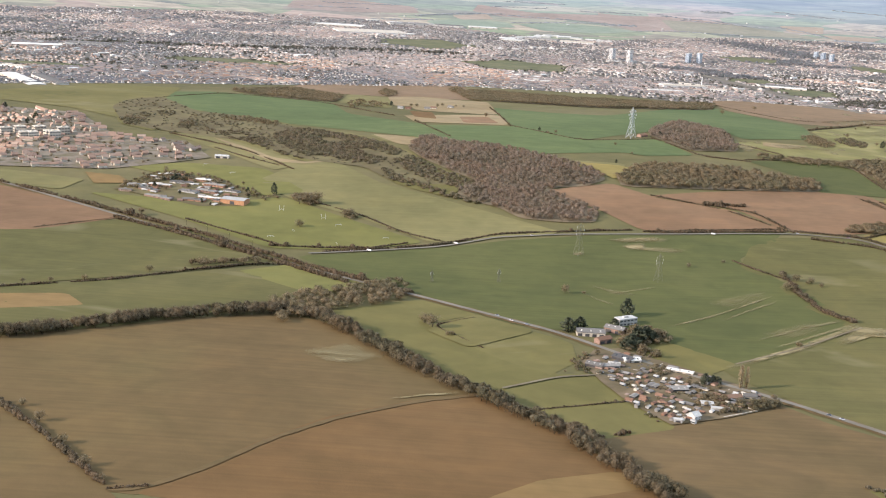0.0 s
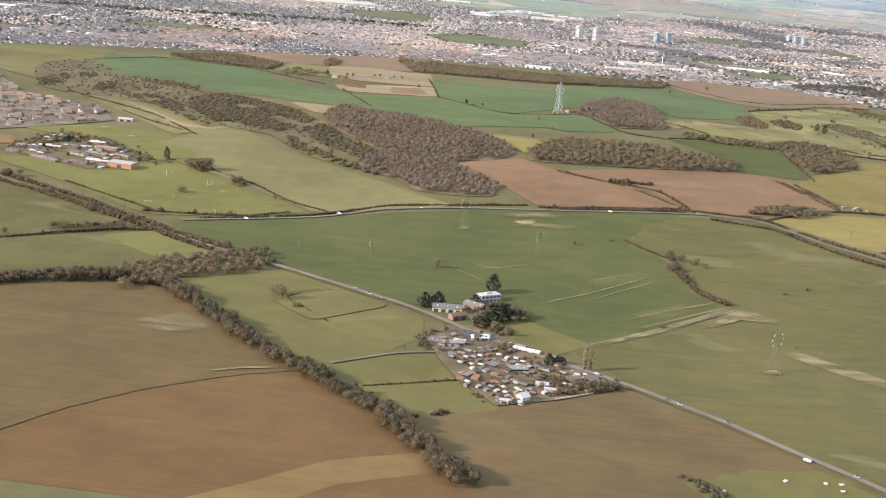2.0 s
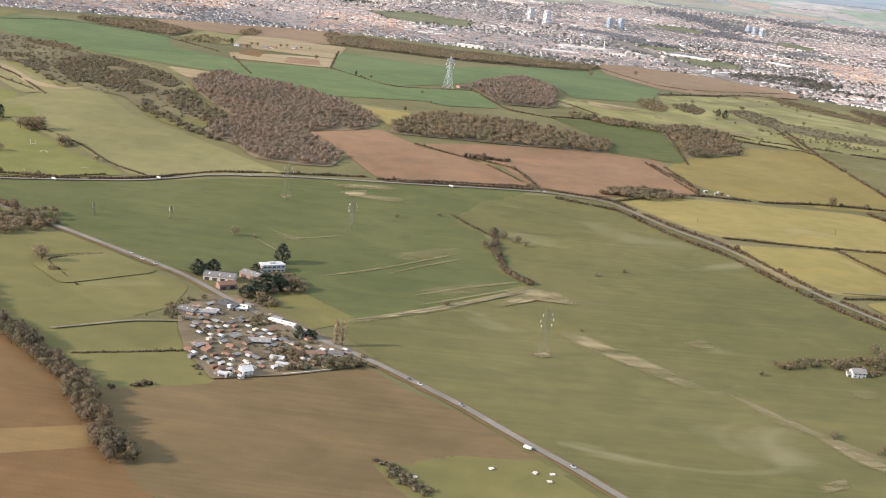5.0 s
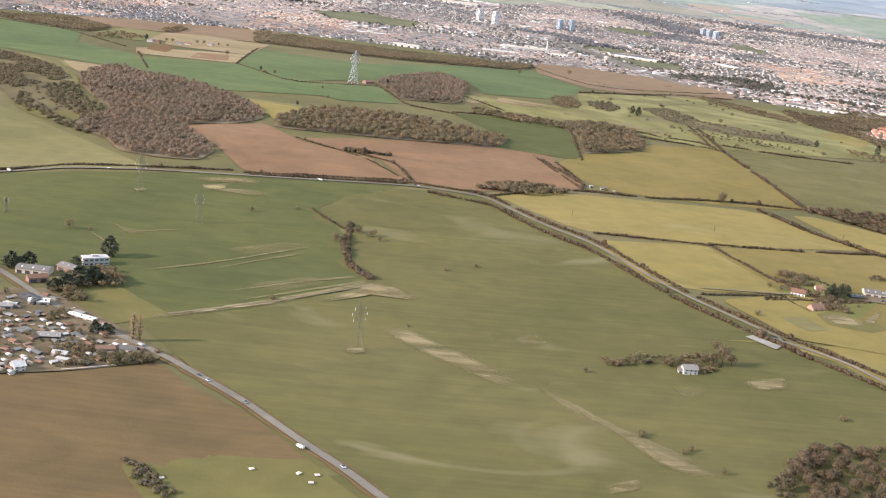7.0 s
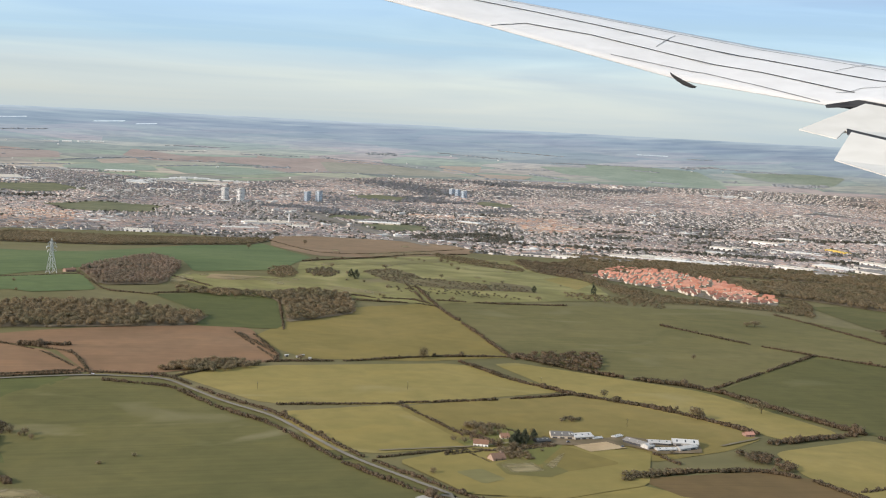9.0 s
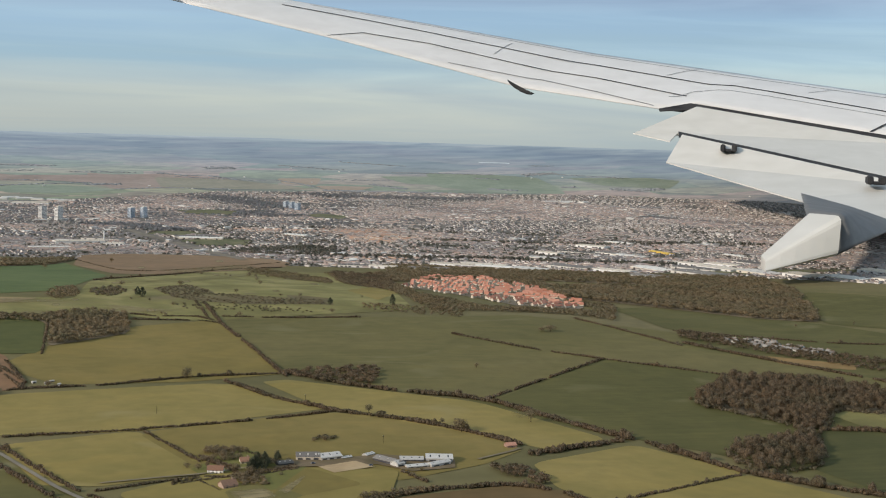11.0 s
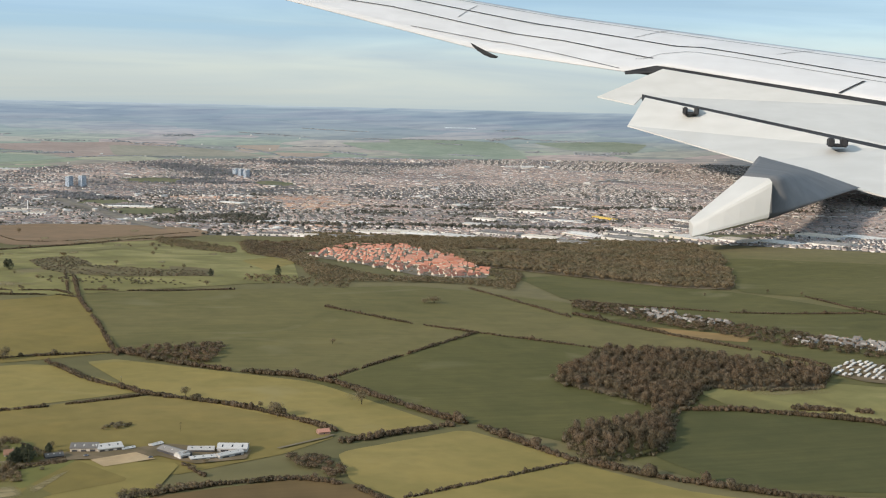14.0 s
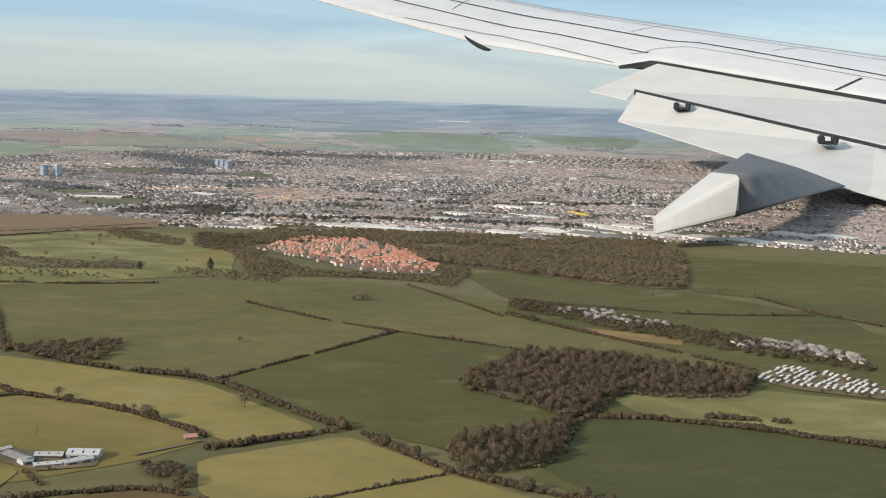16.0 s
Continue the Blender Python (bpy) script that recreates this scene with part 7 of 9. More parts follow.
# ---- the farm ----
place(house('farmhouse', 'white farmhouse with a brown tiled roof', 'house', 7.0, 4, 1.9, 1.5, M_WHITE, M_BROWN_TILE, 4, 2, True), 439.4, 684.8, 342)
place(house('brick_house', 'brick house with a steep red roof', 'house', 6.8, 5, 1.45, 2.0, M_BRICK, M_BROWN_TILE, 2, 2, True), 441.6, 661.3, 21)
place(house('cottage', 'brick cottage among garden trees', 'house', 4.2, 4, 1.52, 1.5, M_CREAM, M_BROWN_TILE, 2, 2, True), 454.2, 698.2, 1)
place(shed('dark timber stable by the yard', 7.3, 5, 1.32, 0.9, M_DARK, M_SLATE, 2, 'shed', 'shed', 3), 471.7, 692.7, 11)
place(shed('broad grey barn with white doors', 11.1, 9, 1.98, 1.2, M_CREAM, M_SLATE, 3, 'barn', 'barn', 3), 484.5, 702.3, 351)
place(shed('second grey barn with skylights', 10.7, 8, 1.72, 1.2, M_CREAM, M_CHALK, 3, 'barn', 'barn', 3), 494.1, 701.0, 12)
place(shed('low white lean to beside a barn', 5.8, 2.5, 0.92, 0.4, M_CHALK, M_CHALK, 2, 'shed', 'shed', 3), 502.1, 699.5, 21)
place(shed('long dark barn with pale roof', 15.5, 6, 1.85, 1.0, M_DARK, M_SLATE, 4, 'barn', 'barn', 3), 520.6, 688.6, 303)
place(shed('tall barn with white ends', 4.6, 5, 1.98, 1.0, M_CHALK, M_CHALK, 1, 'barn', 'barn', 3), 523.0, 682.9, 28)
place(shed('pale roofed cattle shed', 11.1, 6, 1.45, 0.9, M_DARK, M_CHALK, 3, 'shed', 'shed', 3), 532.2, 691.8, 348)
place(shed('low white shed in the yard', 10.7, 4, 1.19, 0.6, M_CHALK, M_CHALK, 3, 'shed', 'shed', 3), 531.3, 679.9, 7)
place(shed('large white steel barn', 12.7, 9, 2.11, 1.1, M_CHALK, M_CHALK, 2, 'barn', 'barn', 3), 545.7, 691.2, 345)
place(shed('white steel store with big doors', 12.0, 4, 1.72, 0.8, M_CHALK, M_CHALK, 2, 'shed', 'shed', 3), 542.7, 681.9, 25)
place(shed('small pale metal yard hut', 5.8, 3, 0.86, 0.5, M_CHALK, M_CHALK, 1, 'shed', 'shed', 3), 514.3, 704.0, 34)
place(house('brick_hut', 'small red brick hut by the drive', 'hut', 5.2, 4, 1.4, 1.0, M_BRICK, M_TILE, 1, 1, False), 590.0, 713.4, 7)
tagged(draped('riding_arena', np.array([(486, 685), (505, 693), (512, 682), (491, 674)], float), M_SAND, 0.60), 'pale sand riding arena beside barns', 'arena', kind='structure')
tagged(draped('farm_yard', np.array([(465, 687), (477, 699), (500, 699), (520, 704), (553, 689), (549, 676), (527, 672), (514, 686), (488, 686)], float), M_GARDEN, 0.57), 'grey trodden farmyard', 'ground', kind='structure')

plant('bush', 440, 719, 4.2, 1.2)
plant('bush', 446, 712, 3.6, 1.2)
plant('bush', 452, 721, 3.6, 1.2)
plant('bush', 456, 719, 3.4, 1.2)
plant('bush', 471, 708, 3.6, 1.2)
tagged(draped('garden_lawn', np.array([(429, 691), (436, 700), (444, 692), (448, 683), (432, 682)], float), LAND['turf'], 0.55), 'clipped green lawn round a farmhouse', 'lawn', kind='structure')
tagged(draped('garden_lawn', np.array([(443, 722), (454, 722), (463, 705), (468, 690), (450, 686), (445, 700)], float), LAND['turf'], 0.55), 'green garden under trees by a cottage', 'lawn', kind='structure')
hedge([(419, 669), (432, 673), (446, 677), (457, 677), (476, 684)], 1.5, 2.6)
hedge([(437, 706), (443, 695), (448, 681)], 1.4, 1.8)
hedge([(431, 672), (438, 656)], 1.1, 1.4)
plant('cone', 462.5, 690.5, 6.4, 1.3)
plant('cone', 457.0, 689.0, 5.2, 1.9)
plant('cone', 470.0, 700.0, 3.6, 1.8)
plant('bush', 446.0, 709.0, 3.6, 1.7)
plant('bush', 450.0, 711.0, 3.2, 1.6)

# ---- the lone white house ----
place(house('white_house', 'lone white rendered house among fields', 'house', 5.9, 4, 2.4, 1.4, M_CHALK, M_SLATE, 3, 2, True), 358.6, 554.9, 10)
place(shed('low white outbuilding beside the lone house', 2.2, 3, 1.5, 0.5, M_CHALK, M_SLATE, 1, 'shed', 'shed', 0), 355.3, 555.2, 354)
copies(shed('small stack of pale wrapped bales', 1.2, 0.9, 0.55, 0.1, M_CHALK, M_CREAM, 0, 'bale', 'bale_stack', 0), [(220.6, 431.2, 20), (215.0, 431.1, 60), (219.2, 425.4, 10), (176.3, 418.0, 30), (200.8, 430.9, 40)])
tagged(draped('gravel_pad', np.array([(394, 607), (398, 610), (408, 598), (404, 593)], float), M_CHIP, 0.62), 'pale gravel pad beside a hedge', 'ground', kind='structure')

# ---- single trees ----
plant('bare', 116.7, 604.6, 6.8, 1.1)
plant('bare', 119.7, 603.9, 5.8, 1.1)
plant('bare', 105.3, 579.8, 5.6, 1.2)
plant('bare', 111.2, 574.1, 5.1, 1.2)
plant('bare', 122.6, 601.6, 3.9, 1.1)
plant('bare', 82.8, 571.5, 3.7, 1.3)
plant('bare', 76.6, 569.1, 3.2, 1.3)
plant('bare', 130.2, 513.2, 4.9, 1)
plant('bare', 126.9, 514.6, 4.5, 1)
plant('bare', 136.0, 510.2, 4.9, 1.1)
plant('bare', 141.8, 509.6, 4.9, 1.1)
plant('bare', 147.6, 511.4, 4.9, 1.1)
plant('bare', 152.6, 512.9, 4.5, 1.1)
plant('bare', 122.3, 533.7, 3.4, 1.2)
plant('bare', 118.8, 535.2, 3.4, 1.2)
plant('bare', 441.8, 714.5, 5.5, 1.2)
plant('bare', 445.2, 706.5, 4.9, 1.6)
plant('bare', 451.4, 715.5, 4.0, 1.3)
plant('bare', 457.3, 713.5, 4.0, 1.2)
plant('bare', 448.0, 682.3, 5.2, 1.4)
plant('bare', 453.5, 677.0, 5.1, 1.3)
plant('bare', 432.3, 689.7, 3.8, 1.3)
plant('bare', 500.4, 735.1, 2.6, 1.8)
plant('bare', 493.6, 732.8, 2.1, 1.8)
plant('bare', 531.8, 673.0, 2.4, 1.5)
plant('bare', 525.6, 665.1, 2.4, 1.5)
plant('bare', 326.0, 555.8, 3.1, 1.5)
plant('bare', 331.8, 556.8, 4.0, 1.3)
plant('bare', 337.7, 559.1, 5.8, 1.1)
plant('bare', 352.6, 560.6, 4.5, 1.2)
plant('bare', 356.6, 563.9, 4.1, 1.2)
plant('bare', 367.7, 568.0, 5.5, 1.2)
plant('bare', 370.9, 566.6, 6.8, 1.1)
plant('bare', 374.3, 566.0, 10.9, 0.9)
plant('bare', 378.4, 566.8, 5.9, 1.1)
plant('bare', 359.9, 563.2, 3.2, 1.3)
plant('bare', 316.1, 545.9, 2.6, 1.5)
plant('bare', 367.0, 558.2, 2.7, 1.5)
plant('bare', 747.5, 1051.1, 6.0, 2.4)
plant('bare', 740.2, 1050.7, 4.2, 2)
plant('bare', 621.0, 765.0, 8.7, 1.1)
plant('bare', 573.8, 749.7, 7.2, 1.2)
plant('bare', 447.3, 893.0, 5.8, 1.2)
plant('bare', 569.6, 764.0, 3.9, 1.1)
plant('bare', 499.4, 733.9, 2.6, 2)
plant('bare', 639.1, 912.3, 4.2, 1.2)
plant('bare', 999.6, 1096.7, 3.8, 1)
plant('bare', 1083.8, 1081.7, 3.9, 1)
plant('bare', 1064.2, 1103.3, 3.9, 1)
plant('bare', 364.9, 1612.5, 7.9, 1.2)
plant('bare', 444.3, 1769.4, 7.3, 1.2)
plant('bare', 448.4, 895.8, 7.9, 1.2)
plant('bare', 536.3, 792.5, 5.8, 1.2)
plant('bare', 574.8, 745.8, 8.0, 1.1)
plant('bare', 474.1, 868.6, 3.5, 1)
plant('bare', 367.9, 876.9, 4.8, 1.3)
plant('bare', 334.2, 1088.4, 6.8, 1)
plant('bare', -77.7, 867.1, 10.2, 1.4)
plant('bare', -89.2, 865.0, 7.8, 1.3)
plant('bare', -83.4, 866.1, 9.4, 1.3)
plant('bare', -51.9, 836.3, 6.8, 1.5)
plant('bare', -55.7, 835.6, 6.0, 1.3)
plant('bare', -24.1, 804.9, 4.4, 1.3)
plant('bare', -95.7, 705.6, 5.8, 1.4)
plant('bare', -123.8, 691.9, 7.0, 1.6)
plant('bare', -113.7, 697.7, 6.4, 1.5)
plant('bare', -103.5, 703.4, 5.8, 1.5)
plant('bare', -149.6, 673.1, 4.3, 1.6)
plant('bare', -192.4, 636.4, 3.5, 1.3)
plant('bare', -176.9, 643.7, 4.1, 1.3)
plant('bare', -204.9, 630.2, 3.5, 1.2)
plant('bare', -186.3, 812.7, 5.1, 1.6)
plant('bare', -194.1, 807.1, 5.8, 1.4)
plant('bare', -321.5, 1097.6, 4.8, 1.000108166756558)
plant('bare', -345.8, 1063.3, 3.6, 1.1154838131692006)
plant('bare', -344.6, 1022.3, 5.8, 1.1170850303358457)
plant('bare', -362.0, 1091.2, 3.0, 1.2785512272144026)
plant('bare', -259.7, 1026.0, 4.3, 1.3486196246844706)
plant('bare', -323.2, 1085.3, 4.0, 1.0146937044604387)
plant('bare', -305.3, 978.7, 5.3, 1.1652461508695484)
plant('bare', -204.4, 1052.9, 5.6, 1.1801023636160113)
plant('bare', -334.6, 1058.6, 3.9, 1.3300421515712282)
plant('bare', -384.8, 1181.9, 3.9, 1.12439333587329)
plant('bare', -264.2, 1043.8, 4.4, 1.3894567583511268)
plant('bare', -237.9, 976.4, 3.7, 1.0166933528343114)
plant('bare', -217.7, 998.9, 3.0, 1.0831838362319488)
plant('bare', -356.1, 1039.1, 5.2, 1.379728732762584)
plant('bare', -340.9, 1137.5, 3.1, 1.1740108502469377)
plant('bare', -305.1, 1149.9, 4.0, 1.3994432490243565)
plant('bare', -191.9, 945.8, 2.7, 1.1866456054758867)
plant('bare', -158.3, 915.4, 3.3, 1.017050983971916)
plant('bare', -161.1, 908.5, 3.9, 1.128267904833398)
plant('bare', -185.3, 885.5, 4.5, 1.3214246685259372)
plant('bare', -135.4, 913.9, 3.5, 1.129621227165864)
plant('bare', -189.0, 887.6, 3.7, 1.0811629425473175)
plant('bare', -210.9, 928.3, 3.4, 1.2103900250869528)
plant('bare', 516.2, 1185.5, 3.7, 1.637297007184657)
plant('bare', 558.9, 1519.6, 3.1, 1.4798583782799473)
plant('bare', 587.5, 1157.7, 2.1, 1.7614454687940502)
plant('bare', 529.8, 1265.1, 4.7, 1.3131629311766884)
plant('bare', 616.7, 1503.6, 3.9, 1.4555298840381858)
plant('bare', 643.4, 1254.6, 2.1, 1.7577028968824533)
plant('bare', 486.9, 1343.8, 4.3, 1.3628983471597562)
plant('bare', 497.5, 1496.6, 3.1, 1.5313923655581072)
plant('bare', 567.1, 1247.6, 2.9, 1.826523750483497)
plant('bare', 527.0, 1234.9, 3.7, 1.369073816346282)
plant('bare', 590.8, 1141.2, 4.2, 1.8582399086497778)
plant('bare', 610.0, 1606.6, 5.7, 1.5885888151972791)
plant('bare', 448.6, 1200.6, 3.4, 1.2239008243474148)
plant('cone', 107.2, 644.1, 9.7, 1.35)
plant('cone', 72.9, 610.2, 7.3, 1.9500000000000002)
plant('cone', 79.2, 614.0, 6.9, 1.7999999999999998)
plant('cone', 97.7, 621.8, 5.0, 1.6500000000000001)
plant('cone', 102.0, 589.7, 6.5, 2.25)
plant('cone', 105.9, 597.6, 8.4, 1.7999999999999998)
plant('cone', 110.1, 600.7, 7.8, 1.7999999999999998)
plant('cone', 113.0, 600.0, 6.0, 1.7999999999999998)
plant('cone', 98.5, 585.2, 5.3, 2.25)
plant('cone', 127.0, 537.9, 5.4, 1.5)
plant('cone', 130.8, 539.2, 4.3, 1.5)
plant('cone', 132.6, 538.4, 4.1, 1.5)
plant('cone', 461.5, 686.5, 8.1, 0.8)
plant('cone', 457.4, 687.3, 6.7, 1.2)
plant('cone', 455.0, 685.1, 5.2, 1.2)
plant('cone', 469.8, 700.2, 4.4, 1.1)
plant('cone', 459.5, 693.0, 6.3, 1)
plant('cone', -109.9, 889.1, 8.8, 0.9)
plant('cone', 444.7, 1227.2, 8.5, 1.2)
plant('cone', 441.8, 1242.2, 7.1, 1.2)
plant('cone', 600.4, 1192.7, 6.0, 1.3)
plant('cone', 655.6, 1191.5, 10.1, 0.9)
plant('cone', -334.8, 1094.1, 6.3, 1.31800549474027)
plant('cone', -298.7, 1016.9, 3.0, 1.1570189068949193)
plant('cone', -365.1, 1145.2, 5.2, 1.2311087073391216)
plant('cone', -248.4, 1070.7, 3.4, 1.055582519985919)
plant('cone', -418.6, 1245.8, 5.3, 1.3357402537357717)
plant('cone', -392.8, 1106.6, 3.0, 1.2303113405074484)
plant('cone', -366.3, 1172.4, 6.8, 1.374554936623372)
plant('cone', -195.2, 891.9, 4.4, 1.2897556961629442)
plant('cone', -174.2, 876.8, 3.3, 1.0643961513344131)
plant('cone', -154.5, 854.3, 2.6, 1.2590020609763972)
plant('cone', -192.9, 915.2, 3.3, 1.0024317739223747)
plant('cone', -147.8, 849.3, 2.4, 1.1974404719749754)
plant('cone', -155.3, 857.5, 3.1, 1.0262919390841263)
plant('cone', -128.5, 889.5, 4.4, 1.1220961968731933)
plant('bush', 122.0, 520.0, 2.6, 1.3126752250363944)
plant('bush', 127.0, 521.4, 2.4, 1.5691216124449157)
plant('bush', 108.9, 490.9, 2.7, 1.4313113135805569)
plant('bush', 101.9, 512.5, 2.2, 1.1959365107974531)
plant('bush', 89.5, 545.7, 3.3, 1.5668385175160435)
plant('bush', 80.1, 541.9, 3.0, 1.3639217899885092)
plant('bush', 126.9, 504.2, 1.9, 1.1703623194281065)
plant('bush', 133.9, 510.3, 1.7, 1.236657209858829)
plant('bush', 134.1, 519.2, 2.1, 1.58442698904771)
plant('bush', 104.9, 488.9, 1.6, 1.3286370375930672)
plant('bush', 154.0, 522.9, 2.8, 1.5417883369121457)
plant('bush', 126.8, 529.1, 2.9, 1.3657307060729225)
plant('bush', 151.3, 515.6, 1.5, 1.2437749279386083)
plant('bush', 132.2, 532.5, 3.0, 1.4460492752498457)
plant('bush', 91.1, 508.9, 1.5, 1.2675843478642634)
plant('bush', 107.1, 487.0, 1.7, 1.2881625784768314)
plant('bush', 112.9, 550.9, 2.9, 1.4967933525094668)
plant('bush', 124.1, 497.3, 2.2, 1.4734845324830528)
plant('bush', 106.2, 489.7, 2.2, 1.2882321819740754)
plant('bush', 141.8, 508.8, 2.6, 1.5018524595868676)
plant('bush', 121.6, 543.8, 2.1, 1.2314570812503423)
plant('bush', 105.2, 526.4, 3.0, 1.2181428746085408)
plant('bush', 108.0, 553.1, 2.4, 1.1305158029662035)
plant('bush', 127.0, 499.1, 2.9, 1.2793312130924364)
plant('bush', 94.7, 500.1, 2.7, 1.1951289118020345)
plant('bush', 108.4, 525.3, 2.5, 1.5419741485253908)
plant('bush', 87.8, 546.0, 1.6, 1.4444515857259772)
plant('bush', 125.5, 532.1, 2.0, 1.5346350492953302)
plant('bush', 142.0, 522.8, 1.6, 1.1558404376615248)
plant('bush', 102.8, 502.9, 1.7, 1.5778898495678895)
plant('bush', 145.5, 526.1, 1.8, 1.3021927200585424)
plant('bush', 99.8, 531.9, 1.7, 1.2648723564756643)
plant('bush', 113.4, 493.2, 2.5, 1.214044347952533)
plant('bush', 114.3, 494.6, 3.0, 1.1374212443851865)
plant('bush', 80.7, 543.4, 1.7, 1.5641652641864487)
plant('bush', 94.3, 571.3, 2.1, 1.2550004931110217)
plant('bush', 112.2, 488.0, 1.6, 1.4505546106284526)
plant('bush', 445.8, 702.7, 3.9, 1.8)
plant('bush', 440.4, 703.8, 4.4, 1.3)
plant('bush', 465.8, 693.6, 3.4, 1.5)
plant('bush', 449.8, 703.8, 3.4, 1.6)
plant('bush', 452.9, 705.0, 3.9, 1.3)
plant('bush', 458.7, 677.7, 3.8, 1.4)
plant('bush', 450.0, 672.8, 4.2, 1.4)
plant('bush', 455.5, 671.7, 3.2, 1.4)
plant('bush', 427.8, 694.9, 3.3, 1.4)
plant('bush', 467.0, 674.4, 2.3, 1.4)
plant('bush', 474.4, 697.6, 2.5, 1.3)
plant('bush', 435.8, 704.7, 3.4, 1.3)
plant('bush', 187.1, 602.5, 3.3, 1.1)
plant('bush', 206.6, 703.6, 6.2, 1)
plant('bush', 216.5, 724.9, 4.1, 1.4)
plant('bush', 211.8, 729.0, 3.5, 1.4)
plant('bush', 222.8, 718.1, 2.9, 1.4)
plant('bush', 262.5, 669.8, 2.2, 1.8)
plant('bush', 277.5, 679.8, 2.2, 1.8)
plant('bush', 246.0, 583.8, 1.6, 1.5)
plant('bush', 327.7, 484.0, 2.7, 1.3)
plant('bush', 409.6, 516.6, 2.5, 1.4)
plant('bush', 186.1, 603.4, 3.1, 1.2)
plant('bush', 78.2, 682.6, 6.5, 1)
plant('bush', 209.3, 702.4, 4.9, 1.1)
plant('bush', 217.6, 722.4, 5.6, 1.2)
plant('bush', 225.0, 718.9, 5.0, 1.2)
plant('bush', 228.8, 711.4, 3.7, 1.2)
plant('bush', 181.9, 757.9, 2.6, 1.6)
plant('bush', 158.5, 745.8, 3.9, 1)
plant('bush', 88.6, 682.8, 2.4, 1.5)
plant('bush', 12.7, 588.3, 3.3, 1.2)
plant('bush', 1.3, 608.2, 6.3, 1.4)
plant('bush', 65.0, 542.3, 1.9, 1)
plant('bush', 5.1, 601.4, 8.3, 1.2)
plant('bush', 14.7, 588.7, 3.3, 1)
plant('bush', -82.5, 805.2, 5.8, 1.6)
plant('bush', -136.7, 436.3, 4.9, 1.3)
plant('bush', -122.7, 416.4, 4.3, 1.4)
plant('bush', -109.9, 398.2, 4.5, 1.3)
plant('bush', -147.4, 450.8, 3.4, 1.3)
plant('bush', -101.5, 387.7, 2.9, 1.2)
plant('bush', -126.5, 899.6, 3.0, 1.3335541417954244)
plant('bush', -217.2, 899.6, 4.1, 1.3643974208995633)
plant('bush', -206.2, 887.1, 3.6, 1.2997354947416704)
plant('bush', -141.1, 850.6, 3.4, 1.2218883028912586)
plant('bush', -189.6, 932.7, 5.0, 1.1077810480720003)
plant('bush', -171.8, 896.5, 4.6, 1.349425476325084)
plant('bush', -198.8, 947.9, 5.1, 1.088172315964067)
plant('bush', -143.8, 869.2, 3.4, 1.0422220070240222)
plant('bush', -126.4, 883.0, 4.5, 1.2583701026173977)
plant('bush', 434.6, 1212.6, 2.4, 1.8298007251072417)
plant('bush', 453.2, 1134.1, 2.9, 1.2767847738718068)
plant('bush', 679.8, 1507.1, 3.1, 1.414590557264907)
plant('bush', 488.8, 1344.8, 4.2, 1.7832766106674378)
plant('bush', 641.3, 1541.4, 5.2, 1.8222208739015007)
plant('bush', 417.6, 1269.4, 3.6, 1.8322878529489155)
plant('bush', 440.8, 1256.5, 4.5, 1.22031168891996)
plant('bush', 455.2, 1126.1, 3.5, 1.3960101476940554)
plant('bush', 466.3, 1178.1, 4.0, 1.691666898035914)
plant('bush', 584.7, 1247.7, 4.1, 1.3077367199732943)
plant('bush', 627.9, 1623.3, 3.3, 1.6981799562783286)
plant('bush', 532.1, 1555.1, 4.1, 1.6978839445797722)
plant('bush', 538.1, 1154.9, 3.6, 1.804303151256767)
plant('bush', 580.2, 1466.7, 4.7, 1.2759739192913038)
plant('bush', 570.8, 1386.3, 4.6, 1.3793799671108136)
plant('bush', 558.5, 1203.1, 3.9, 1.7511892698676643)
plant('bush', 558.9, 1554.4, 3.1, 1.7080256028565368)
plant('bush', 583.3, 1542.6, 5.5, 1.5794736775370453)
plant('bush', 473.6, 1224.0, 3.3, 1.746521080790096)
plant('bush', 483.7, 1175.2, 2.8, 1.6452378756651302)
plant('bush', 685.0, 1613.9, 2.9, 1.3496849996022924)
plant('bush', 590.2, 1538.7, 3.9, 1.5607952792943014)
plant('bush', 433.3, 1326.8, 4.7, 1.5564573425351451)
plant('bush', 630.9, 1189.5, 2.2, 1.8078655496777016)
plant('bush', 651.6, 1507.0, 2.8, 1.8466909732644805)
plant('bush', 436.6, 1347.1, 2.2, 1.4767900772493663)
plant('bush', 512.9, 1126.2, 4.0, 1.7825988430984383)
plant('bush', 658.8, 1536.9, 3.7, 1.8966772520872182)
plant('bush', 420.2, 1264.0, 2.4, 1.3501171873958868)
plant('bush', 602.5, 1530.5, 3.7, 1.6238012481335273)
plant('bush', 328.5, 486.6, 3.1, 1.5)
plant('bush', 340.7, 472.9, 2.5, 1.3)
plant('bush', 343.8, 476.3, 2.9, 1.2)
plant('bush', 351.1, 458.9, 3.3, 1.0)
plant('bush', 325.6, 560.9, 2.7, 1.5)
plant('bush', 340.5, 568.3, 3.2, 1.3)
plant('bush', 379.1, 573.5, 2.8, 1.6)
plant('bush', 376.0, 586.4, 5.7, 1.2)
plant('bush', 408.9, 517.7, 2.5, 1.3)
plant('bush', 407.9, 641.0, 3.7, 1.2)
plant('poplar', 142.0, 534.8, 11.2, 2.0)
plant('poplar', 144.6, 534.8, 10.8, 1.7)

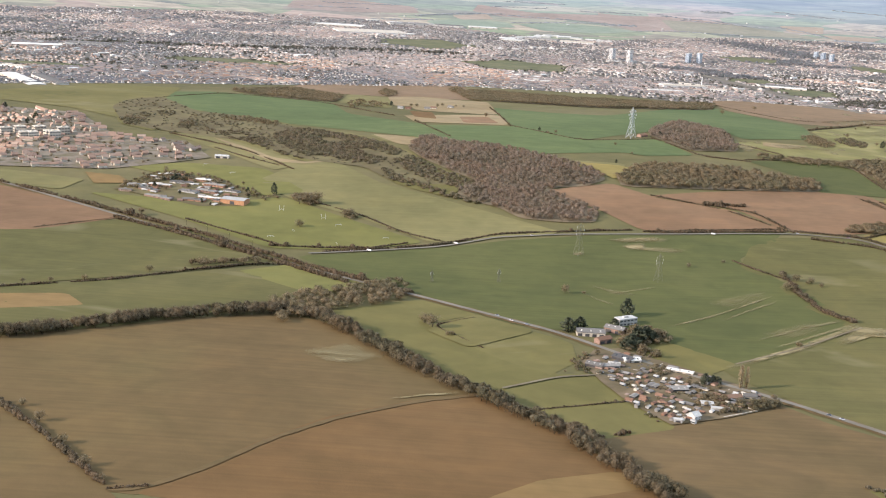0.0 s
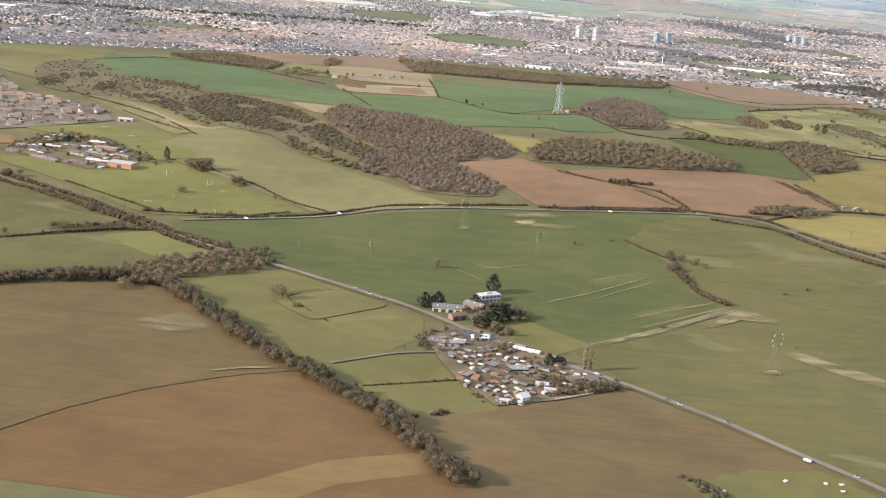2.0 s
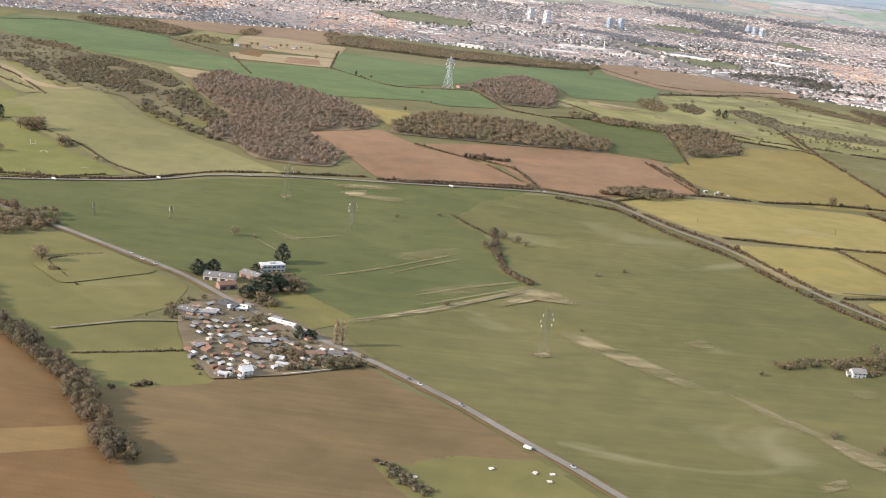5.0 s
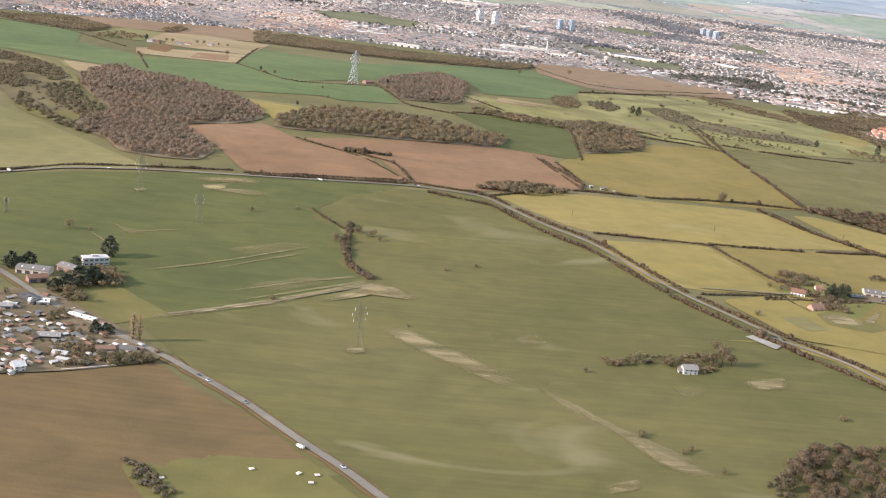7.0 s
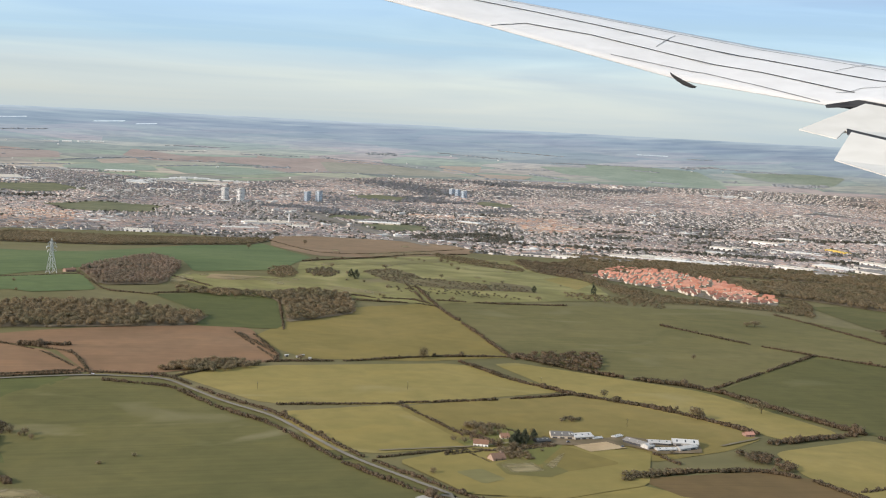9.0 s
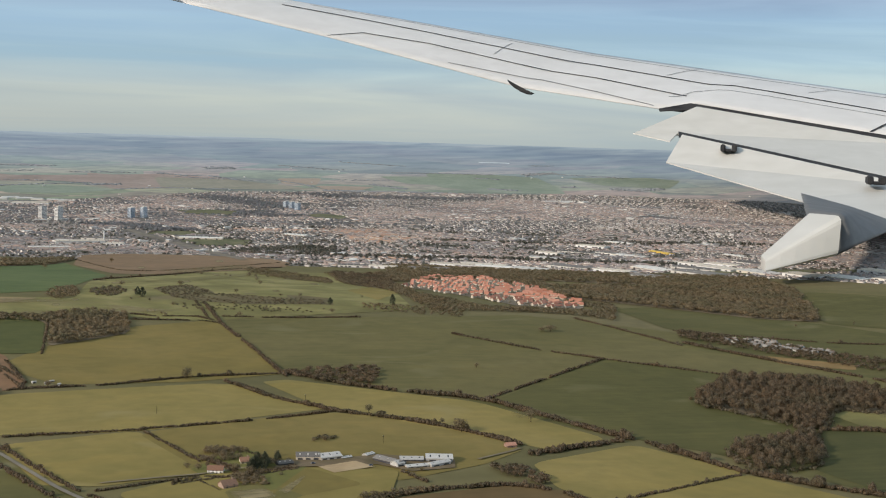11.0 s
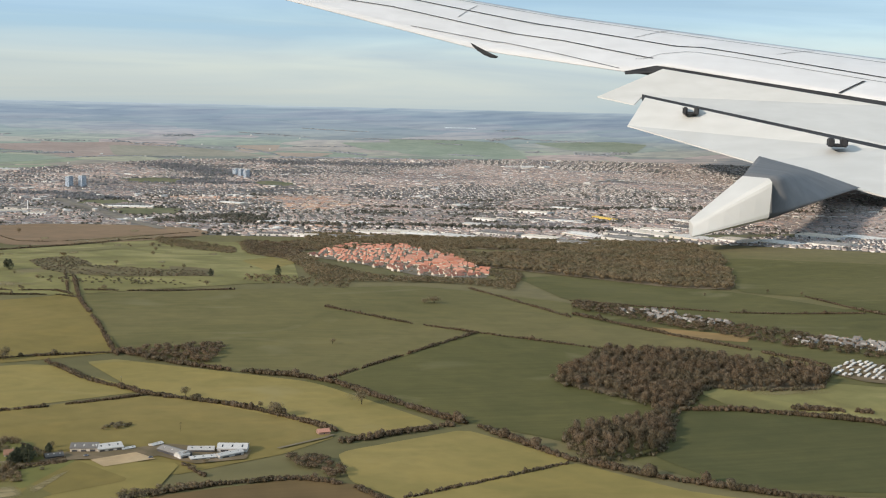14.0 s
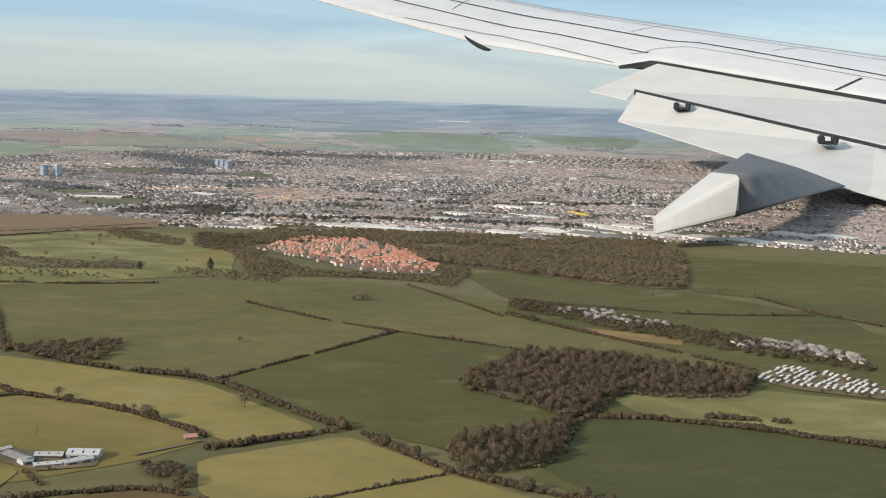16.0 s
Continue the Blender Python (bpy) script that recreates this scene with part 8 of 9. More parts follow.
# ---- the farmstead on the ridge ----
place(house('farm_cottage', 'small white farmhouse on the ridge', 'house', 5.9, 4, 1.8, 1.2, M_CHALK, M_SLATE, 2, 1, True), -37.2, 1417.0, 344)
place(house('farm_cottage', 'brick farm cottage on the ridge', 'house', 5.9, 4, 1.8, 1.2, M_BRICK, M_BROWN_TILE, 2, 1, True), -28.4, 1409.9, 343)
place(house('farm_cottage', 'white farm cottage on the ridge', 'house', 6.3, 4, 1.8, 1.2, M_CHALK, M_SLATE, 2, 1, True), -7.6, 1420.4, 350)
place(house('farm_cottage', 'cream farm cottage on the ridge', 'house', 6.0, 4, 1.8, 1.2, M_CREAM, M_BROWN_TILE, 2, 1, True), -0.5, 1430.1, 342)
place(house('farm_cottage', 'white farm cottage behind trees', 'house', 5.9, 4, 1.8, 1.2, M_CHALK, M_SLATE, 2, 1, True), 18.8, 1458.7, 332)
place(house('farm_cottage', 'brown roofed cottage beside the rusty wood', 'house', 9.8, 5, 1.8, 1.2, M_BRICK, M_BROWN_TILE, 2, 1, True), 199.1, 1205.0, 39)
plant('cone', -49.0, 1454.8, 5.6, 1.2)
plant('bare', -26.3, 1447.6, 5.0, 1.2)
plant('bare', -19.9, 1446.7, 5.0, 1.2)
plant('bare', 3.7, 1461.9, 5.0, 1.2)
plant('bare', 9.3, 1470.8, 5.1, 1.2)
plant('bare', 24.9, 1473.5, 3.8, 1.2)
plant('bush', 34.2, 1477.2, 3.8, 1.2)
plant('cone', 102.1, 1219.0, 3.7, 1.2)
plant('bush', 116.5, 1201.8, 4.1, 1.2)
plant('cone', 152.5, 1040.5, 3.1, 1.2)
plant('cone', 215.3, 1202.6, 6.2, 1.2)
plant('bush', 163.9, 1133.7, 3.4, 1.2)
plant('bush', 172.0, 1086.3, 2.8, 1.2)
plant('bare', 54.8, 1333.7, 5.7, 1.2)

# ---- pylons ----
pylon('tall galvanised lattice pylon in a green field', 186, 1191, 29, 35, 0.15, M_STEEL)
pylon('weathered lattice pylon standing in wheat', 94, 766, 21, 35, 0.05, M_DULL)
pylon('weathered lattice pylon in a crop field', 135, 715, 17, 35, 0.05, M_DULL)
pylon('weathered lattice pylon with pale insulators', 226, 548, 21, 35, 0.05, M_DULL)
pylon('slim lattice pylon in a far wheat field', 4, 692, 7, 35, 0.05, M_DULL)
pylon('slim lattice pylon near a hedge', 42, 700, 8, 35, 0.05, M_DULL)

# ---- the school and its playing field ----
goal(-99, 844, 30, True)
goal(-69, 826, 30, True)
goal(-85, 792, 110, False)
goal(-58, 812, 20, False)
goal(-55, 765, 110, False)
goal(-26, 785, 20, False)
goal(-97, 774, 20, False)
goal(-174, 976, 20, False)
goal(-149, 950, 30, False)
tagged(draped('school_yard', np.array([(-222, 881), (-210, 916), (-196, 946), (-150, 926), (-127, 886), (-126, 851), (-155, 844), (-199, 869)], float), LAND["heath"], 0.57), 'paved school grounds', 'ground', kind='structure')
tagged(draped('bare_earth', np.array([(-255, 931), (-228, 924), (-213, 902), (-239, 895)], float), LAND['straw'], 0.57), 'sandy bare building ground', 'ground', kind='structure')
place(shed('orange clad sports hall with white roof', 17.1, 10, 3.6, 0.5, M_ORANGE, M_CHALK, 1, 'hall', 'sports_hall', 0), -132.6, 858.1, 345)
place(block('orange brick school wing with a grey roof', 16.6, 4.8, 1.5, M_TERRACOTTA, 2, 6, 'school_building', 'school', M_SLATE), -196.7, 882.7, 327)
place(block('brick school wing with a flat roof', 23.4, 3.5999999999999996, 1.5, M_BRICK, 2, 6, 'school_building', 'school', M_SLATE), -185.6, 861.3, 329)
place(block('orange brick school wing with a pale roof', 16.4, 4.2, 2.1, M_TERRACOTTA, 2, 6, 'school_building', 'school', M_METAL), -192.1, 896.0, 348)
place(block('white classroom block with a flat roof', 14.2, 6.0, 1.5, M_CHALK, 2, 6, 'school_building', 'school', M_SLATE), -169.0, 883.2, 336)
place(block('orange brick school wing with a grey roof', 16.9, 4.8, 1.5, M_TERRACOTTA, 2, 6, 'school_building', 'school', M_SLATE), -161.1, 858.9, 345)
place(block('brick school wing with a flat roof', 16.7, 4.8, 2.1, M_BRICK, 2, 6, 'school_building', 'school', M_SLATE), -156.7, 884.7, 335)
place(block('orange brick school wing with a pale roof', 15.7, 3.5999999999999996, 1.5, M_TERRACOTTA, 2, 6, 'school_building', 'school', M_METAL), -151.6, 866.6, 348)
place(block('white classroom block with a flat roof', 16.7, 4.8, 1.5, M_CHALK, 2, 6, 'school_building', 'school', M_SLATE), -179.3, 909.7, 354)
place(block('orange brick school wing with a grey roof', 16.3, 4.8, 2.1, M_TERRACOTTA, 2, 6, 'school_building', 'school', M_SLATE), -154.3, 904.0, 339)
place(block('brick school wing with a flat roof', 10.7, 3.0, 1.5, M_BRICK, 2, 6, 'school_building', 'school', M_SLATE), -194.9, 919.5, 353)
place(block('orange brick school wing with a pale roof', 15.6, 3.0, 1.5, M_TERRACOTTA, 2, 6, 'school_building', 'school', M_METAL), -193.6, 933.7, 13)
place(block('white classroom block with a flat roof', 11.0, 3.5999999999999996, 2.1, M_CHALK, 2, 6, 'school_building', 'school', M_SLATE), -208.8, 892.3, 345)
place(block('orange brick school wing with a grey roof', 7.1, 3.5999999999999996, 1.5, M_TERRACOTTA, 2, 6, 'school_building', 'school', M_SLATE), -144.7, 859.9, 346)
place(block('brick school wing with a flat roof', 9.0, 3.0, 1.5, M_BRICK, 2, 6, 'school_building', 'school', M_SLATE), -212.1, 877.4, 352)
place(block('orange brick school wing with a pale roof', 12.1, 4.2, 2.1, M_TERRACOTTA, 2, 6, 'school_building', 'school', M_METAL), -164.9, 918.1, 345)
place(block('white classroom block with a flat roof', 11.7, 4.8, 1.5, M_CHALK, 2, 6, 'school_building', 'school', M_SLATE), -139.8, 890.2, 337)
plant('cone', -186.6, 921.9, 4.8, 1.3)
plant('cone', -182.7, 918.9, 4.8, 1.3)
plant('cone', -187.8, 917.8, 4.0, 1.3)
plant('cone', -178.7, 923.7, 4.0, 1.3)
place(shed('pale pavilion beside the field', 10.9, 5, 1.8, 0.8, M_CREAM, M_CHALK, 2, 'shed', 'shed', 3), -166.9, 1008.9, 358)
copies(shed('low white school hut with a flat roof', 4.5, 2.4, 1.2, 0.2, M_CHALK, M_METAL, 1, 'hut', 'school_hut', 0), [(-192.8, 895.8, -10), (-171.9, 906.0, -20), (-145.1, 850.1, 70), (-203.3, 926.3, -20), (-197.4, 918.4, -20), (-148.5, 876.4, 80), (-190.2, 919.9, -20), (-203.8, 898.3, 70), (-159.5, 918.6, -20), (-168.7, 906.7, -10), (-199.4, 881.8, -10), (-147.6, 886.0, 80), (-163.5, 896.1, 80), (-162.2, 920.4, 70), (-192.3, 877.0, -20)])
copies(shed('low brick school hut with a tiled roof', 4.0, 2.4, 1.3, 0.6, M_BRICK, M_BROWN_TILE, 1, 'hut', 'school_hut', 0), [(-135.8, 879.3, -10), (-177.4, 861.3, 70), (-150.1, 879.1, -20), (-176.2, 901.0, 70), (-158.4, 899.8, -10), (-193.8, 887.6, -10), (-141.3, 878.3, -10), (-169.5, 856.4, -20), (-203.1, 920.5, -20), (-150.9, 906.0, -20), (-184.2, 933.2, -20), (-151.8, 892.2, 70), (-174.9, 898.1, -20), (-173.8, 917.3, -10), (-161.9, 894.9, 80)])
copies(shed('low cream school hut with a grey roof', 5.0, 2.6, 1.3, 0.5, M_CREAM, M_SLATE, 1, 'hut', 'school_hut', 0), [(-202.2, 893.4, -10), (-157.5, 860.8, 80), (-183.6, 909.6, 70), (-162.9, 922.8, 70), (-159.8, 915.8, -10), (-183.5, 864.7, -10), (-142.1, 899.1, 70), (-199.1, 919.6, 80), (-175.3, 925.1, 80), (-158.1, 873.5, -20), (-162.2, 909.0, 70), (-158.9, 897.5, -20), (-155.3, 861.6, -20), (-196.4, 885.0, 80)])

# ---- the western housing ----
place(block('cream block of flats with a flat roof', 9.6, 7, 6.6, M_CREAM, 3, 4, 'apartment_block', 'flats', M_CREAM), -362.3, 1077.1, 37)
place(block('cream block of flats with a flat roof', 9.4, 7, 6.6, M_CREAM, 3, 4, 'apartment_block', 'flats', M_CREAM), -340.1, 1058.6, 35)
place(block('cream block of flats with a flat roof', 8.8, 7, 6.6, M_CREAM, 3, 4, 'apartment_block', 'flats', M_CREAM), -353.1, 1086.7, 39)
place(block('cream block of flats with a flat roof', 9.8, 7, 6.6, M_CREAM, 3, 4, 'apartment_block', 'flats', M_CREAM), -338.0, 1091.4, 36)
place(block('cream block of flats with a flat roof', 8.6, 7, 6.6, M_CREAM, 3, 4, 'apartment_block', 'flats', M_CREAM), -334.2, 1060.3, 37)
place(block('cream block of flats with a flat roof', 9.6, 7, 6.6, M_CREAM, 3, 4, 'apartment_block', 'flats', M_CREAM), -318.5, 1068.1, 35)
place(block('cream block of flats with a flat roof', 7.9, 7, 6.6, M_CREAM, 3, 4, 'apartment_block', 'flats', M_CREAM), -323.0, 1069.9, 39)
place(block('cream block of flats with a flat roof', 9.9, 7, 6.6, M_CREAM, 3, 4, 'apartment_block', 'flats', M_CREAM), -317.5, 1091.0, 35)
tagged(draped('estate_ground', np.array([(-472, 1201), (-426, 1253), (-343, 1233), (-274, 1098), (-210, 1081), (-175, 1006), (-206, 976), (-242, 946), (-320, 937), (-371, 907)], float), M_ESTATE, 0.57), 'streets and gardens of a housing estate', 'ground', kind='structure')
street_houses([(-472, 1201), (-426, 1253), (-343, 1233), (-274, 1098), (-210, 1081), (-175, 1006), (-206, 976), (-242, 946), (-320, 937), (-371, 907)], [house('semi_detached_house', 'brick semi-detached house with a brown tiled roof', 'house', 4.6, 3.2, 2.2, 1.3, M_BRICK, M_ROSE_TILE, 1, 1, True, False, 'western estate houses'), house('semi_detached_house', 'rendered semi-detached house with a brown roof', 'house', 4.2, 3.2, 2.2, 1.3, M_CREAM, M_ROSE_TILE, 1, 1, False, False, 'western estate houses'), house('terraced_house', 'pinkish brick terrace with a tiled roof', 'house', 6.5, 3.2, 2.2, 1.3, M_CREAM, M_ROSE_TILE, 1, 1, False, False, 'western estate houses')], 14, 5.6, 7.0, 0.9, 380)

# ---- the red-roofed estate ----
tagged(draped('estate_ground', np.array([(723, 1437), (809, 1587), (870, 1567), (887, 1437), (873, 1270), (845, 1212), (786, 1215), (764, 1302)], float), M_ESTATE, 0.57), 'new streets between red-roofed houses', 'ground', kind='structure')
street_houses([(723, 1437), (809, 1587), (870, 1567), (887, 1437), (873, 1270), (845, 1212), (786, 1215), (764, 1302)], [house('detached_house', 'new pale brick house with a bright orange tiled roof', 'house', 3.7, 3.1, 2.3, 1.5, M_CREAM, M_TILE, 1, 1, False, False, 'red-roofed estate houses'), house('detached_house', 'new cream rendered house with an orange tiled roof', 'house', 3.7, 3.4, 2.2, 1.6, M_CREAM, M_TILE, 1, 1, False, False, 'red-roofed estate houses'), house('terraced_house', 'new cream terrace with an orange tiled roof', 'house', 5.6, 3.1, 2.1, 1.4, M_CREAM, M_TILE, 1, 1, False, False, 'red-roofed estate houses')], 11, 5.6, 8.6, 0.9, 380)

# ---- bungalows and the caravan park ----
street_houses([(885, 1021), (917, 1028), (949, 963), (938, 946), (902, 984)], [house('bungalow', 'white bungalow with a grey roof in a row', 'house', 5, 3.6, 1.7, 1.2, M_CHALK, M_SLATE, 3, 1, group='row of bungalows'), house('bungalow', 'white rendered bungalow with a grey roof in a row', 'house', 5, 3.6, 1.7, 1.2, M_WHITE, M_SLATE, 3, 1, group='row of bungalows')], 1, 7, 8, 0.9, 46)
street_houses([(960, 898), (1000, 893), (1015, 836), (1005, 821), (979, 861), (950, 880)], [house('bungalow', 'white bungalow with a grey roof in a row', 'house', 5, 3.6, 1.7, 1.2, M_CHALK, M_SLATE, 3, 1, group='row of bungalows'), house('bungalow', 'white rendered bungalow with a grey roof in a row', 'house', 5, 3.6, 1.7, 1.2, M_WHITE, M_SLATE, 3, 1, group='row of bungalows')], 1, 7, 8, 0.9, 46)
tagged(draped('park_ground', np.array([(914, 796), (949, 823), (970, 804), (979, 759), (967, 733), (944, 750), (922, 770)], float), M_GARDEN, 0.57), 'gravel pitches of the caravan park', 'ground', kind='structure')
copies(caravan('white static caravan in a holiday park', 4.6, M_CHALK), [(917.0, 795.3, 38), (919.2, 792.3, 38), (921.2, 788.4, 38), (924.4, 787.1, 38), (928.7, 784.6, 38), (931.0, 780.9, 38), (933.2, 776.7, 38), (936.6, 774.7, 38), (940.0, 772.6, 38), (943.0, 768.4, 38), (947.1, 766.5, 38), (950.2, 764.2, 38), (951.5, 759.3, 38), (954.8, 756.9, 38), (957.0, 754.3, 38), (961.9, 752.5, 38), (967.0, 746.1, 38), (969.6, 743.2, 38), (920.1, 798.8, 38), (924.9, 797.3, 38), (931.1, 790.4, 38), (935.3, 784.8, 38), (939.2, 781.6, 38), (944.6, 776.6, 38), (949.2, 774.6, 38), (951.0, 771.1, 38), (955.2, 767.3, 38), (958.6, 765.4, 38), (960.4, 762.5, 38), (962.9, 759.4, 38)])
copies(caravan('white static caravan in a holiday park', 4.6, M_CHALK), [(967.3, 757.3, 38), (968.6, 752.8, 38), (925.3, 803.9, 38), (932.2, 797.2, 38), (936.6, 796.3, 38), (939.3, 792.9, 38), (943.5, 789.7, 38), (945.1, 787.2, 38), (950.0, 780.5, 38), (953.5, 777.7, 38), (960.7, 773.3, 38), (962.0, 768.4, 38), (966.2, 766.4, 38), (976.2, 757.7, 38), (931.4, 808.2, 38), (935.0, 804.3, 38), (944.4, 797.0, 38), (947.9, 795.0, 38), (950.2, 791.4, 38), (956.1, 784.6, 38), (959.8, 782.7, 38), (966.0, 776.0, 38), (968.1, 773.0, 38), (971.3, 771.1, 38), (973.4, 767.5, 38), (939.0, 812.7, 38), (940.9, 809.6, 38), (946.4, 804.1, 38), (948.5, 800.5, 38), (953.5, 798.3, 38)])
copies(caravan('white static caravan in a holiday park', 4.6, M_CHALK), [(961.1, 788.7, 38), (968.3, 784.3, 38), (970.8, 779.6, 38), (974.8, 777.5, 38), (942.6, 817.0, 38), (945.9, 814.0, 38), (948.4, 810.5, 38), (952.9, 808.9, 38), (954.1, 805.2, 38), (957.5, 801.8, 38), (962.4, 799.2, 38), (965.2, 796.6, 38), (966.4, 793.3, 38), (971.5, 792.3, 38), (949.4, 820.9, 38), (952.1, 817.4, 38), (955.7, 815.4, 38), (956.5, 811.9, 38), (966.1, 803.3, 38)])

# ---- landmarks of the town ----
place(block('tall white tower block above the town', 19.6, 7, 24, M_WHITE, 10, 4, 'tower_block', 'tower block', M_METAL), 358.8, 2636.9, 62)
place(block('tall white tower block above the town', 19.0, 7, 26, M_WHITE, 10, 4, 'tower_block', 'tower block', M_METAL), 387.4, 2586.8, 61)
place(block('tall pale blue tower block above the town', 19.9, 7, 20, M_BLUE, 10, 4, 'tower_block', 'tower block', M_METAL), 524.2, 2683.1, 63)
place(block('tall pale blue tower block above the town', 20.2, 7, 21, M_BLUE, 10, 4, 'tower_block', 'tower block', M_METAL), 548.4, 2689.9, 63)
place(block('tall pale blue tower block above the town', 26.0, 7, 16, M_BLUE, 10, 4, 'tower_block', 'tower block', M_METAL), 893.2, 3036.2, 63)
place(block('tall pale blue tower block above the town', 25.4, 7, 17, M_BLUE, 10, 4, 'tower_block', 'tower block', M_METAL), 899.4, 2999.8, 63)
place(block('tall pale blue tower block above the town', 24.6, 7, 18, M_BLUE, 10, 4, 'tower_block', 'tower block', M_METAL), 902.9, 2945.0, 62)
place(shed('pale roofed warehouse with cream walls', 129.2, 20.4, 2.48, 0.8, M_CREAM, M_METAL, 4, 'warehouse', 'warehouse', 5), -497.5, 1543.5, 303)
place(shed('pale warehouse with a dark grey roof', 104.3, 15.299999999999999, 3.1, 0.8, M_METAL, M_SLATE, 4, 'warehouse', 'warehouse', 5), -467.8, 1554.6, 303)
place(shed('white walled factory with a cream roof', 43.6, 15.299999999999999, 3.7199999999999998, 0.8, M_WHITE, M_CREAM, 4, 'warehouse', 'warehouse', 5), -583.9, 1783.4, 331)
place(shed('pale roofed warehouse with cream walls', 83.6, 34.0, 2.48, 0.8, M_CREAM, M_METAL, 4, 'warehouse', 'warehouse', 5), -694.7, 2238.6, 16)
place(shed('pale warehouse with a dark grey roof', 74.4, 42.5, 3.1, 0.8, M_METAL, M_SLATE, 4, 'warehouse', 'warehouse', 5), -625.4, 2314.3, 3)
place(shed('white walled factory with a cream roof', 163.4, 102.0, 3.7199999999999998, 0.8, M_WHITE, M_CREAM, 4, 'warehouse', 'warehouse', 5), -162.2, 3056.7, 14)
place(shed('pale roofed warehouse with cream walls', 113.7, 68.0, 2.48, 0.8, M_CREAM, M_METAL, 4, 'warehouse', 'warehouse', 5), -240.1, 3214.9, 352)
place(shed('pale warehouse with a dark grey roof', 103.6, 68.0, 3.1, 0.8, M_METAL, M_SLATE, 4, 'warehouse', 'warehouse', 5), -81.4, 3359.7, 12)
place(shed('white walled factory with a cream roof', 32.7, 34.0, 3.7199999999999998, 0.8, M_WHITE, M_CREAM, 4, 'warehouse', 'warehouse', 5), -173.3, 3386.7, 11)
place(shed('pale roofed warehouse with cream walls', 49.3, 51.0, 2.48, 0.8, M_CREAM, M_METAL, 4, 'warehouse', 'warehouse', 5), 178.8, 3048.9, 337)
place(shed('pale warehouse with a dark grey roof', 75.8, 51.0, 3.1, 0.8, M_METAL, M_SLATE, 4, 'warehouse', 'warehouse', 5), 254.3, 3143.1, 348)
place(shed('white walled factory with a cream roof', 80.6, 51.0, 3.7199999999999998, 0.8, M_WHITE, M_CREAM, 4, 'warehouse', 'warehouse', 5), 333.2, 3095.7, 352)
place(shed('pale roofed warehouse with cream walls', 73.6, 51.0, 2.48, 0.8, M_CREAM, M_METAL, 4, 'warehouse', 'warehouse', 5), 115.5, 3383.2, 1)
place(shed('pale warehouse with a dark grey roof', 73.3, 51.0, 3.1, 0.8, M_METAL, M_SLATE, 4, 'warehouse', 'warehouse', 5), 27.0, 3372.7, 1)
place(shed('white walled factory with a cream roof', 74.4, 27.2, 3.7199999999999998, 0.8, M_WHITE, M_CREAM, 4, 'warehouse', 'warehouse', 5), 413.5, 2143.5, 10)
place(shed('pale roofed warehouse with cream walls', 55.4, 20.4, 2.48, 0.8, M_CREAM, M_METAL, 4, 'warehouse', 'warehouse', 5), 369.3, 2053.6, 5)
place(shed('pale warehouse with a dark grey roof', 69.6, 23.8, 3.1, 0.8, M_METAL, M_SLATE, 4, 'warehouse', 'warehouse', 5), 599.1, 2249.7, 8)
place(shed('white walled factory with a cream roof', 38.3, 20.4, 3.7199999999999998, 0.8, M_WHITE, M_CREAM, 4, 'warehouse', 'warehouse', 5), 225.0, 1937.6, 353)
place(shed('pale roofed warehouse with cream walls', 49.7, 23.8, 2.48, 0.8, M_CREAM, M_METAL, 4, 'warehouse', 'warehouse', 5), 402.8, 2155.6, 320)
place(shed('pale warehouse with a dark grey roof', 64.0, 20.4, 3.1, 0.8, M_METAL, M_SLATE, 4, 'warehouse', 'warehouse', 5), 450.4, 2194.3, 332)
place(shed('white walled factory with a cream roof', 26.1, 17.0, 3.7199999999999998, 0.8, M_WHITE, M_CREAM, 4, 'warehouse', 'warehouse', 5), 465.9, 2105.2, 349)
place(shed('pale roofed warehouse with cream walls', 70.6, 23.8, 2.48, 0.8, M_CREAM, M_METAL, 4, 'warehouse', 'warehouse', 5), 607.6, 2220.7, 345)
place(shed('pale warehouse with a dark grey roof', 27.2, 17.0, 3.1, 0.8, M_METAL, M_SLATE, 4, 'warehouse', 'warehouse', 5), 691.4, 2123.6, 349)
place(shed('white walled factory with a cream roof', 63.3, 23.8, 3.7199999999999998, 0.8, M_WHITE, M_CREAM, 4, 'warehouse', 'warehouse', 5), 923.8, 1718.2, 320)
place(shed('pale roofed warehouse with cream walls', 49.8, 27.2, 2.48, 0.8, M_CREAM, M_METAL, 4, 'warehouse', 'warehouse', 5), 968.8, 1661.4, 310)
place(shed('pale warehouse with a dark grey roof', 57.8, 27.2, 3.1, 0.8, M_METAL, M_SLATE, 4, 'warehouse', 'warehouse', 5), 1032.6, 1681.5, 311)
place(shed('white walled factory with a cream roof', 49.6, 23.8, 3.7199999999999998, 0.8, M_WHITE, M_CREAM, 4, 'warehouse', 'warehouse', 5), 1060.0, 1604.8, 305)
place(shed('pale roofed warehouse with cream walls', 63.6, 30.599999999999998, 2.48, 0.8, M_CREAM, M_METAL, 4, 'warehouse', 'warehouse', 5), 1128.4, 1626.7, 288)
place(shed('pale warehouse with a dark grey roof', 63.1, 34.0, 3.1, 0.8, M_METAL, M_SLATE, 4, 'warehouse', 'warehouse', 5), 1151.2, 1552.1, 293)
place(shed('white walled factory with a cream roof', 58.4, 30.599999999999998, 3.7199999999999998, 0.8, M_WHITE, M_CREAM, 4, 'warehouse', 'warehouse', 5), 1212.8, 1606.4, 290)
place(shed('pale roofed warehouse with cream walls', 60.0, 34.0, 2.48, 0.8, M_CREAM, M_METAL, 4, 'warehouse', 'warehouse', 5), 1234.3, 1538.6, 284)
